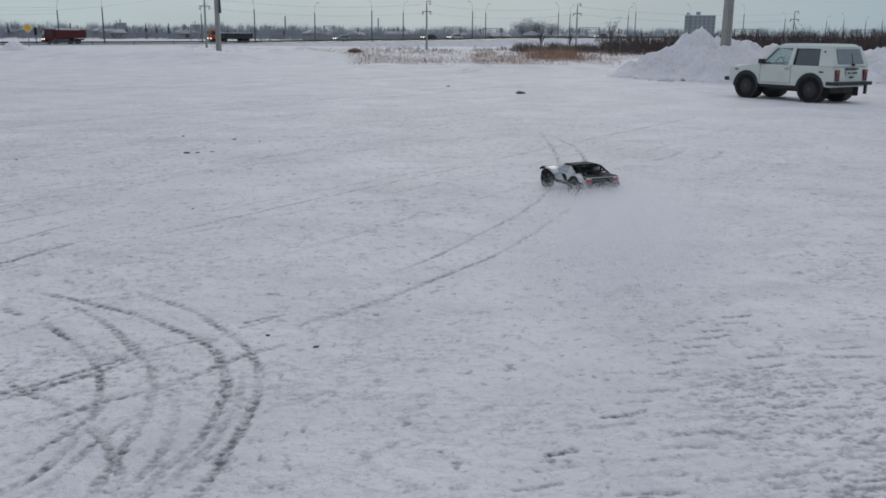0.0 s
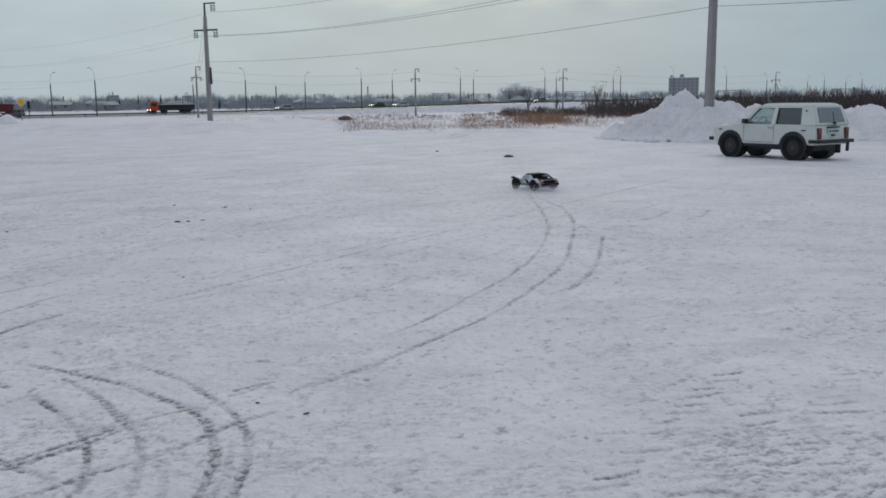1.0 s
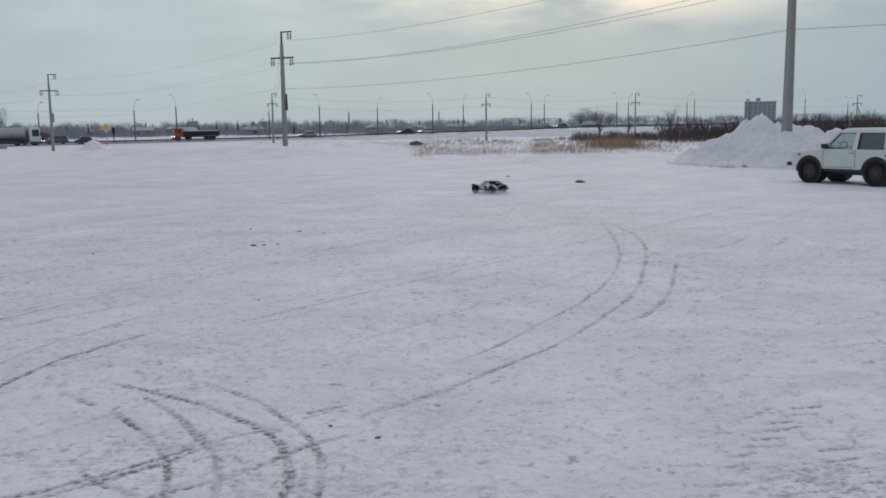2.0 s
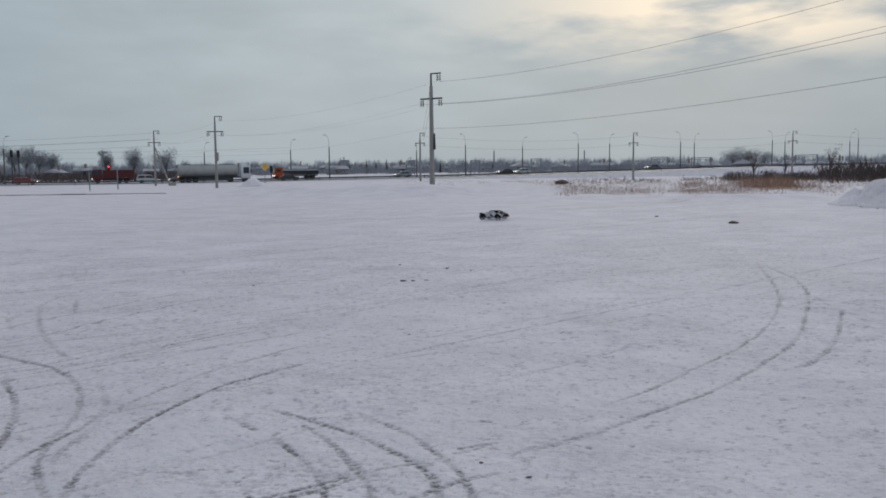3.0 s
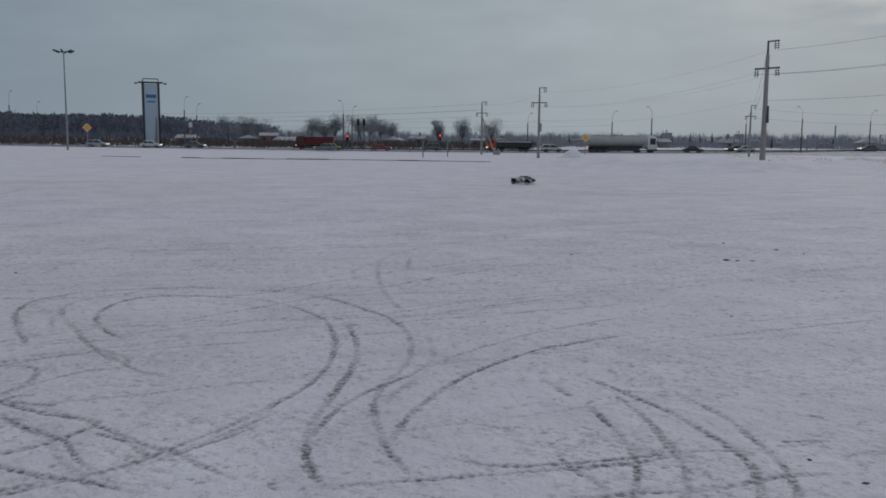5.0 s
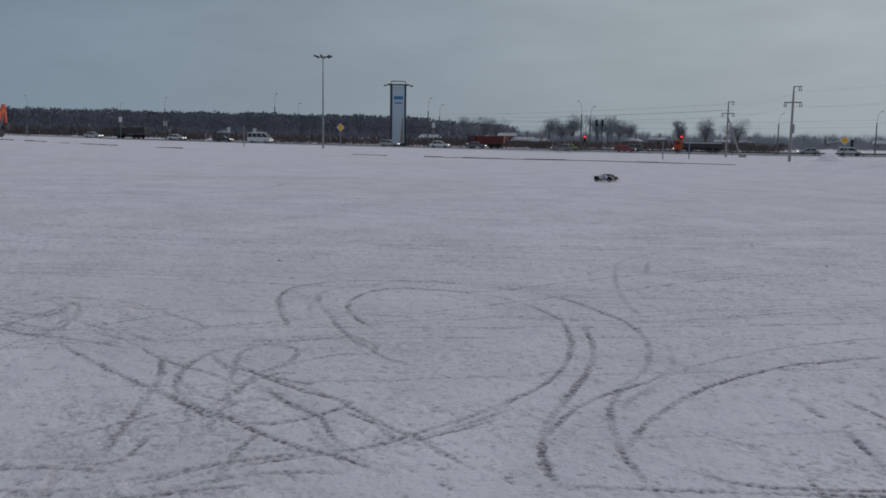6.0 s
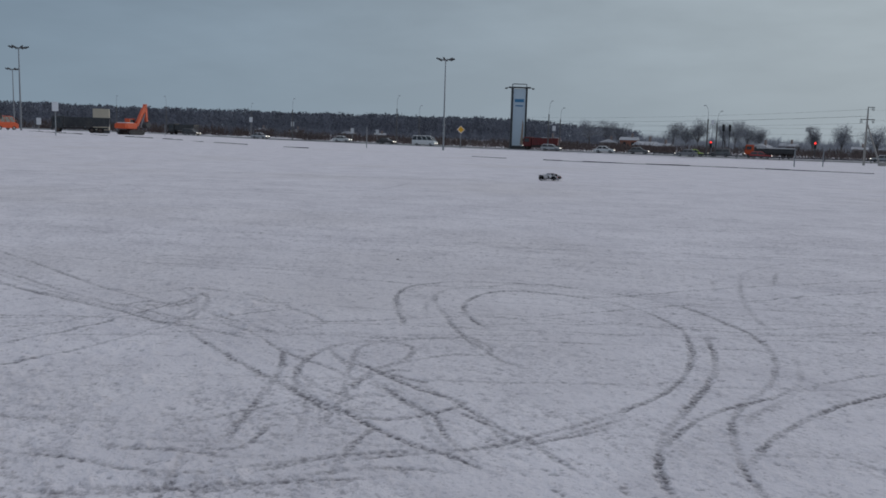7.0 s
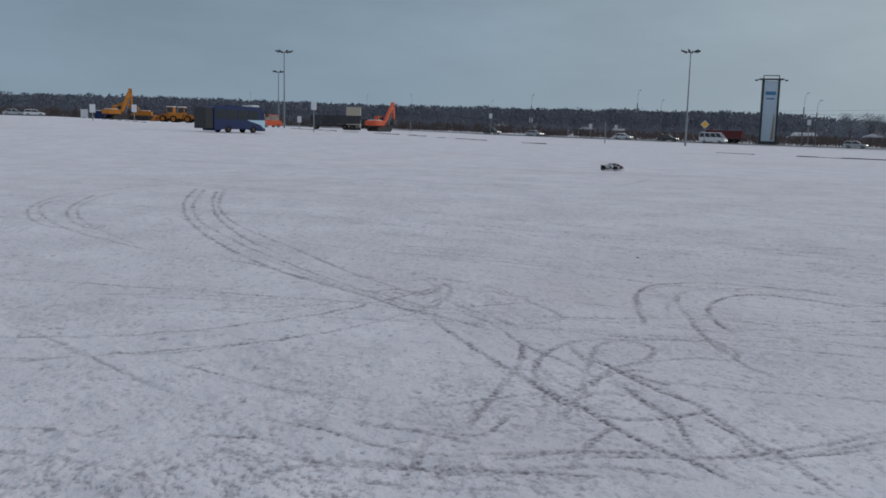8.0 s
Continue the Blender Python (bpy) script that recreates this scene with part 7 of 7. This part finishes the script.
# parked machines and vehicles at the far side of the lot
coach(tip_at(85.6, 108, 120))
excavator(tip_at(76.4, 166, 122), "orange", label="orange crawler excavator parked with its arm raised")
excavator(tip_at(92.5, 190, 130), "yellow", boom=1.15, label="big yellow crawler excavator with its arm raised")
excavator(tip_at(91.2, 196, 262), "yellow", label="yellow digger with its arm folded low", raised=False)
wheel_loader(tip_at(89.5, 192, 250), "yellow wheel loader with snow on its cab")
wheel_loader(tip_at(88.5, 188, 70), "yellow wheel loader parked beside another")
tipper_lorry("tipper_truck", "black tipper truck parked on the snow", "black_paint", "black_paint", tip_at(79.2, 172, 254), L=9.5, lit=False)
tbox = thing("box_body", "beige box body standing behind a black truck", "container", tip_at(78.05, 182, 74))
part("box", boxm(-1.45, 1.45, -1.1, 1.1, 0.6, 4.6, bevel=0.05), "beige", tbox)
part("skid", boxm(-1.4, 1.4, -0.9, 0.9, -0.3, 0.62), "dark_steel", tbox)
road_car("parked_car", "white hatchback parked at the far side of the lot", "white_car", kind="hatch", m=tip_at(97.0, 215, 90), lit=False)
road_car("parked_car", "silver saloon parked at the far side of the lot", "silver_paint", m=tip_at(98.1, 216, 90), lit=False)
kiosk = thing("kiosk", "small white cabin beside a blue container", "cabin", tip_at(94.3, 196, 94))
part("wall", boxm(-0.7, 0.7, -0.7, 0.7, -0.2, 1.6, bevel=0.03), "sign_white", kiosk)
part("roof", boxm(-0.8, 0.8, -0.8, 0.8, 1.6, 1.72), "roof_snow", kiosk)
skip = thing("container", "blue steel container standing on the snow", "container", tip_at(93.25, 194, 94))
part("box", boxm(-1.6, 1.6, -1.0, 1.0, -0.1, 1.6, bevel=0.03), "navy", skip)
part("lid", boxm(-1.65, 1.65, -1.05, 1.05, 1.6, 1.72), "roof_snow", skip)
road_car("patrol_car", "grey car with a bright green-yellow rear, waiting at the crossing", "grey_paint", m=Matrix.Translation(road_point(road_s(41.5, 180), 180)) @ pose(0, 0, 0.02, 0, 0, ROAD_TURN + 180))
gx = road_point(road_s(41.0, 176), 176)
gcar = road_car("waiting_car", "bright green-yellow hatchback waiting behind a grey car", "green_car", L=3.4, kind="hatch", m=Matrix.Translation(road_point(road_s(40.95, 184.5), 184.5)) @ pose(0, 0, 0.02, 0, 0, ROAD_TURN), lit=False)
road_car("orange_truck_cab", "small orange utility vehicle parked behind the bus", "orange", L=4.4, H=2.3, kind="van", m=tip_at(83.35, 165, 120), lit=False)

# ---- the radio-controlled car ----


def toy_car():
    """A large radio-controlled short-course truck; x forward."""
    t = thing("radio_controlled_car", "large black and white radio-controlled off-road car skidding over snow", "toy car")
    part("chassis", boxm(-0.38, 0.38, -0.12, 0.12, 0.07, 0.10, bevel=0.006), "toy_black", t)
    W = 0.215
    top = [(0.34, 0.12), (0.35, 0.165), (0.30, 0.205), (0.20, 0.222), (0.02, 0.215), (-0.16, 0.215), (-0.42, 0.222), (-0.45, 0.21), (-0.45, 0.14)]
    body = part("body_shell", slabm(arch_profile(top, -0.44, 0.33, 0.10, (-0.28, 0.31), 0.125, 0.10), -W, W, bevel=0.014), "toy_white", t, "white shell with black trim")
    for sy in (-1, 1):
        # white wing that sweeps out over the front wheel, ending in a black guard
        part("front_wing", slabm([(0.12, 0.20), (0.17, 0.235), (0.26, 0.252), (0.34, 0.25), (0.34, 0.232), (0.26, 0.232), (0.18, 0.21), (0.14, 0.18)], sy * 0.215 - 0.06, sy * 0.215 + 0.06, bevel=0.004), "toy_white", body)
        part("mudguard", slabm([(0.33, 0.252), (0.39, 0.245), (0.435, 0.215), (0.42, 0.205), (0.385, 0.228), (0.33, 0.234)], sy * 0.22 - 0.065, sy * 0.22 + 0.065), "toy_black", body, "black mudguard tip")
        part("rear_wing", slabm([(-0.43, 0.165), (-0.39, 0.215), (-0.28, 0.242), (-0.17, 0.215), (-0.13, 0.165), (-0.155, 0.16), (-0.28, 0.222), (-0.405, 0.16)], sy * 0.215 - 0.055, sy * 0.215 + 0.055, bevel=0.003), "toy_white", body)
        part("wing_stripe", boxm(-0.44, -0.15, sy * (W + 0.002) - 0.004, sy * (W + 0.002) + 0.004, 0.196, 0.219), "toy_black", body)
        part("side_skirt", boxm(-0.15, 0.18, sy * (W + 0.004) - 0.006, sy * (W + 0.004) + 0.006, 0.085, 0.118, bevel=0.003), "toy_black", body)
        bm = bmesh.new()
        pane(bm, [(-0.10, sy * (W + 0.001), 0.125), (-0.01, sy * (W + 0.001), 0.125), (0.06, sy * (W + 0.001), 0.205), (-0.02, sy * (W + 0.001), 0.205)][::-sy], 0.002, 0.003)
        part("door_stripe", bm, "toy_black", body)
        # cab side: white pillars round a pale pane
        bm = bmesh.new()
        pane(bm, [(-0.04, sy * 0.193, 0.215), (0.19, sy * 0.193, 0.22), (0.07, sy * 0.160, 0.298), (-0.05, sy * 0.158, 0.303)][::-sy], 0.004, 0.008)
        part("side_window", bm, "toy_pane", t, "pale grey plastic pane")
        for p, q, r in (((0.215, 0.196, 0.215), (0.075, 0.162, 0.305), 0.011), ((-0.06, 0.196, 0.21), (-0.065, 0.162, 0.305), 0.013)):
            part("pillar", tubem((p[0], sy * p[1], p[2]), (q[0], sy * q[1], q[2]), r, seg=6), "toy_white", t)
        part("quarter_panel", slabm([(-0.07, 0.214), (-0.07, 0.295), (-0.095, 0.295), (-0.20, 0.214)], sy * 0.182 - 0.008, sy * 0.182 + 0.008), "toy_white", t)
        # open cage behind the cab
        for p, q in (((-0.07, 0.162, 0.306), (-0.20, 0.155, 0.302)), ((-0.20, 0.155, 0.302), (-0.36, 0.185, 0.215)), ((-0.20, 0.155, 0.302), (-0.17, 0.175, 0.215))):
            part("cage_bar", tubem((p[0], sy * p[1], p[2]), (q[0], sy * q[1], q[2]), 0.012, seg=6), "toy_black", t)
        part("tail_lamp", boxm(-0.458, -0.445, sy * 0.185 - 0.035, sy * 0.185 + 0.035, 0.155, 0.195), "toy_red", body)
        part("shock", tubem((-0.24, sy * 0.13, 0.10), (-0.17, sy * 0.08, 0.21), 0.014, seg=8), "steel", t)
        part("shock", tubem((0.30, sy * 0.13, 0.10), (0.25, sy * 0.08, 0.20), 0.014, seg=8), "steel", t)
        part("wishbone", tubem((-0.28, 0, 0.09), (-0.28, sy * 0.2, 0.10), 0.012, seg=6), "toy_black", t)
        part("wishbone", tubem((0.31, 0, 0.09), (0.31, sy * 0.21, 0.11), 0.012, seg=6), "toy_black", t)
    for x0, z0 in ((-0.20, 0.302), (-0.28, 0.262), (-0.36, 0.217)):
        part("cross_bar", tubem((x0, -0.165, z0), (x0, 0.165, z0), 0.010, seg=6), "toy_black", t)
    part("rear_deck", boxm(-0.44, -0.17, -0.205, 0.205, 0.218, 0.228, bevel=0.004), "toy_black", t)
    part("spare_wheel", tubem((-0.27, 0, 0.225), (-0.27, 0, 0.262), 0.075, seg=14), "rubber", t)
    part("bonnet_stripe", boxm(0.19, 0.33, -0.06, 0.06, 0.19, 0.226, bevel=0.004), "toy_black", t)
    part("roof", boxm(-0.10, 0.08, -0.168, 0.168, 0.300, 0.318, bevel=0.006), "toy_black", t)
    bm = bmesh.new()
    pane(bm, [(0.205, -0.15, 0.222), (0.205, 0.15, 0.222), (0.075, 0.155, 0.302), (0.075, -0.155, 0.302)], 0.004, 0.008)
    part("windscreen", bm, "toy_pane", t)
    cabin = bmesh.new()
    frustum(cabin, [(-0.09, -0.13), (0.12, -0.13), (0.12, 0.13), (-0.09, 0.13)], 0.215, [(-0.07, -0.11), (0.02, -0.11), (0.02, 0.11), (-0.07, 0.11)], 0.27)
    part("cockpit", cabin, "toy_black", t)
    part("rear_bumper", boxm(-0.50, -0.455, -0.22, 0.22, 0.11, 0.15, bevel=0.01), "toy_black", t)
    part("front_bumper", boxm(0.40, 0.43, -0.10, 0.10, 0.085, 0.12, bevel=0.01), "toy_black", t)
    part("nose_bar", tubem((0.33, 0, 0.10), (0.41, 0, 0.10), 0.03, seg=6), "toy_black", t)
    part("tail_panel", boxm(-0.456, -0.446, -0.145, 0.145, 0.125, 0.21), "toy_black", t)
    part("aerial", tubem((-0.2, 0.1, 0.2), (-0.22, 0.1, 0.36), 0.002, seg=4), "toy_black", t)
    wheels = []
    for ax in (-0.28, 0.31):
        for sy in (-1, 1):
            wheels.append(wheel(t, ax, sy * (0.245 if ax > 0 else 0.235), 0.112, 0.105, "toy_black", seg=18, knobs=16))
    return t, wheels


toy, toy_wheels = toy_car()


def powder(name, label, count, spread, lift, size, seed):
    """Snow powder thrown up by wheels: thousands of specks."""
    rs = np.random.RandomState(seed)
    p = rs.normal(size=(count, 3)) * np.array(spread)
    p[:, 2] = np.abs(p[:, 2]) + lift * rs.rand(count)
    o = p[:, None, :] + rs.normal(size=(count, 3, 3)) * size
    me = bpy.data.meshes.new(name)
    me.vertices.add(count * 3)
    me.vertices.foreach_set("co", o.astype(np.float32).ravel())
    me.loops.add(count * 3)
    me.loops.foreach_set("vertex_index", np.arange(count * 3, dtype=np.int32))
    me.polygons.add(count)
    me.polygons.foreach_set("loop_start", np.arange(0, count * 3, 3, dtype=np.int32))
    me.polygons.foreach_set("loop_total", np.full(count, 3, dtype=np.int32))
    me.update(calc_edges=True)
    me.materials.append(M["flakes"])
    return tagged(new(name, me), label, "snow spray", kind="stuff")


spray = powder("snow_spray", "fine snow powder thrown up behind the wheels", 90000, (0.42, 0.34, 0.045), 0.04, 0.0015, 3)
plume = powder("snow_plume", "drifting cloud of fine snow powder settling on the lot", 300000, (0.42, 1.3, 0.085), 0.09, 0.0030, 4)

# ---- moving vehicles on the road: made here, keyed below ----
TRAFFIC = []


def on_road(t, v, az0, t0, az1, t1, way, between=()):
    """The vehicle passes az0 at t0 and az1 at t1, and the places between at their times; before and after it keeps its speed."""
    at = [(t0, road_s(az0, v))] + [(q, road_s(a, v)) for q, a in between] + [(t1, road_s(az1, v))]
    TRAFFIC.append((t, v, at, way))


NEAR, NEAR2, FAR, FAR2 = 186.5, 190.5, 199.0, 202.5
on_road(tipper_lorry("red_truck", "dull red tipper truck driving along the road", "red", "red"), FAR, 22.8, 0, 54.6, 8, -1, ((2.5, 31.8), (4.0, 37.9), (5.5, 44.2), (6.5, 48.5)))
on_road(flatbed_lorry(), FAR2, 13.25, 0, 38.3, 7.5, -1)
on_road(tank_lorry(), NEAR, 29.2, 2.5, 21.1, 5.5, 1)
on_road(road_car("moving_car", "dark saloon driving along the road ahead of a tanker", "black_paint"), NEAR, 24.5, 2.5, 16.8, 5.5, 1)
on_road(road_car("moving_car", "red hatchback slowing at the crossing", "red_car", kind="hatch"), NEAR, 38.5, 3.5, 37.7, 5.5, 1)
on_road(road_car("moving_car", "white suv driving along the road", "white_car", L=4.6, H=1.7, kind="suv"), NEAR2, 31.8, 3, 29.3, 4, 1)
on_road(road_car("moving_van", "white minibus driving along the road", "white_car", L=5.6, W=1.95, H=2.3, kind="van"), NEAR, 62.2, 5.5, 55.25, 8, 1)
on_road(road_car("moving_car", "pale saloon driving along the road", "white_car"), NEAR2, 64.7, 6.5, 60.75, 8, 1)
on_road(road_car("moving_car", "silver saloon driving along the road", "silver_paint"), NEAR, 69.7, 6.5, 66.35, 8, 1)
on_road(road_car("moving_car", "black suv driving with headlights on", "black_paint", L=4.6, H=1.75, kind="suv"), NEAR2, 74.55, 6.5, 69.1, 8, 1)
on_road(road_car("moving_car", "silver estate car driving along the road", "silver_paint", kind="hatch"), NEAR, 53.95, 5.5, 47.2, 8, 1)
on_road(road_car("moving_car", "white saloon driving along the road", "white_car"), NEAR, 50.8, 5.5, 45.1, 7.5, 1)
on_road(road_car("moving_car", "grey saloon driving along the road", "grey_paint"), NEAR2, 48.3, 5.5, 43.1, 7.5, 1)
on_road(road_car("moving_car", "black saloon driving along the road", "black_paint"), NEAR, 61.9, 6.5, 57.95, 8, 1)
on_road(road_car("moving_car", "grey suv driving along the road", "grey_paint", L=4.6, H=1.7, kind="suv"), FAR, 38.3, 6.5, 39.5, 7.0, -1)
on_road(road_car("moving_car", "silver car driving on the far lane", "silver_paint"), FAR2, 9.4, 1.0, 14.2, 2.5, -1)
on_road(road_car("moving_car", "dark car driving on the far lane", "black_paint"), FAR2, 3.5, 1.0, 9.2, 3.0, -1)
on_road(road_car("moving_car", "white car driving on the far lane", "white_car"), FAR, 2.0, 1.0, 6.5, 2.5, -1)
on_road(road_car("moving_car", "grey car driving on the far lane", "grey_paint"), FAR2, -7.0, 1.0, -2.0, 2.5, -1)
on_road(tipper_lorry("black_truck", "dark tipper truck driving along the road", "black_paint", "black_paint"), FAR, 66.0, 5.5, 71.0, 6.5, -1)

# the way of the radio-controlled car: seconds, place, heading in degrees from +x
TOY_WAY = [
    (0.0, 1.63, 10.30, 116), (0.2, 1.98, 11.75, 116), (0.5, 2.22, 14.05, 118), (0.8, 2.08, 16.05, 120), (1.0, 2.10, 17.75, 122), (1.2, 1.86, 19.25, 126),
    (1.8, 0.35, 22.9, 138), (2.3, -1.60, 25.95, 148), (2.5, -2.58, 27.20, 152), (3.0, -5.30, 29.80, 162), (3.5, -8.14, 31.15, 170), (4.0, -11.15, 31.95, 178),
    (4.75, -15.9, 32.0, 186), (5.5, -20.65, 31.0, 192), (6.0, -23.9, 29.6, 196), (6.5, -27.10, 27.6, 202), (7.0, -30.40, 25.3, 208), (7.5, -33.30, 22.5, 214), (8.0, -35.85, 19.3, 220),
]


def motions():
    walk(toy, [(t, pose(x, y, height(x, y) + 0.012, 0, 0, a)) for t, x, y, a in TOY_WAY])
    for i, w in enumerate(toy_wheels):
        steer = -14 if i > 1 else 0
        rows = []
        for k in range(81):
            rows.append((k * 0.1, Matrix.Translation(w.location) @ Matrix.Rotation(radians(steer), 4, "Z") @ Matrix.Rotation(radians(80 * k), 4, "Y")))
        walk(w, rows)
    walk(spray, [(t, pose(x - 0.30 * math.cos(radians(a)), y - 0.30 * math.sin(radians(a)), height(x, y) + 0.01, 0, 0, a)) for t, x, y, a in TOY_WAY])
    walk(plume, [(t, pose(1.75 + 0.5 * t, 8.3 + 0.5 * t, -0.01 - 0.34 * min(t, 2.0), 0, 0, -14)) for t in (0, 0.5, 1.0, 2.0, 8.0)])
    for t, v, at, way in TRAFFIC:
        rows = []
        for q in (0, 1, 2, 3, 4, 5, 6, 7, 8):
            (ta, sa), (tb, sb) = next((pair for pair in zip(at[:-1], at[1:]) if q <= pair[1][0]), (at[-2], at[-1]))
            s = sa + (sb - sa) * (q - ta) / (tb - ta)
            x, y, z = road_point(s, v)
            rows.append((q, pose(x, y, z + 0.035, 0, 0, ROAD_TURN + (0 if way > 0 else 180))))
        walk(t, rows)


motions()
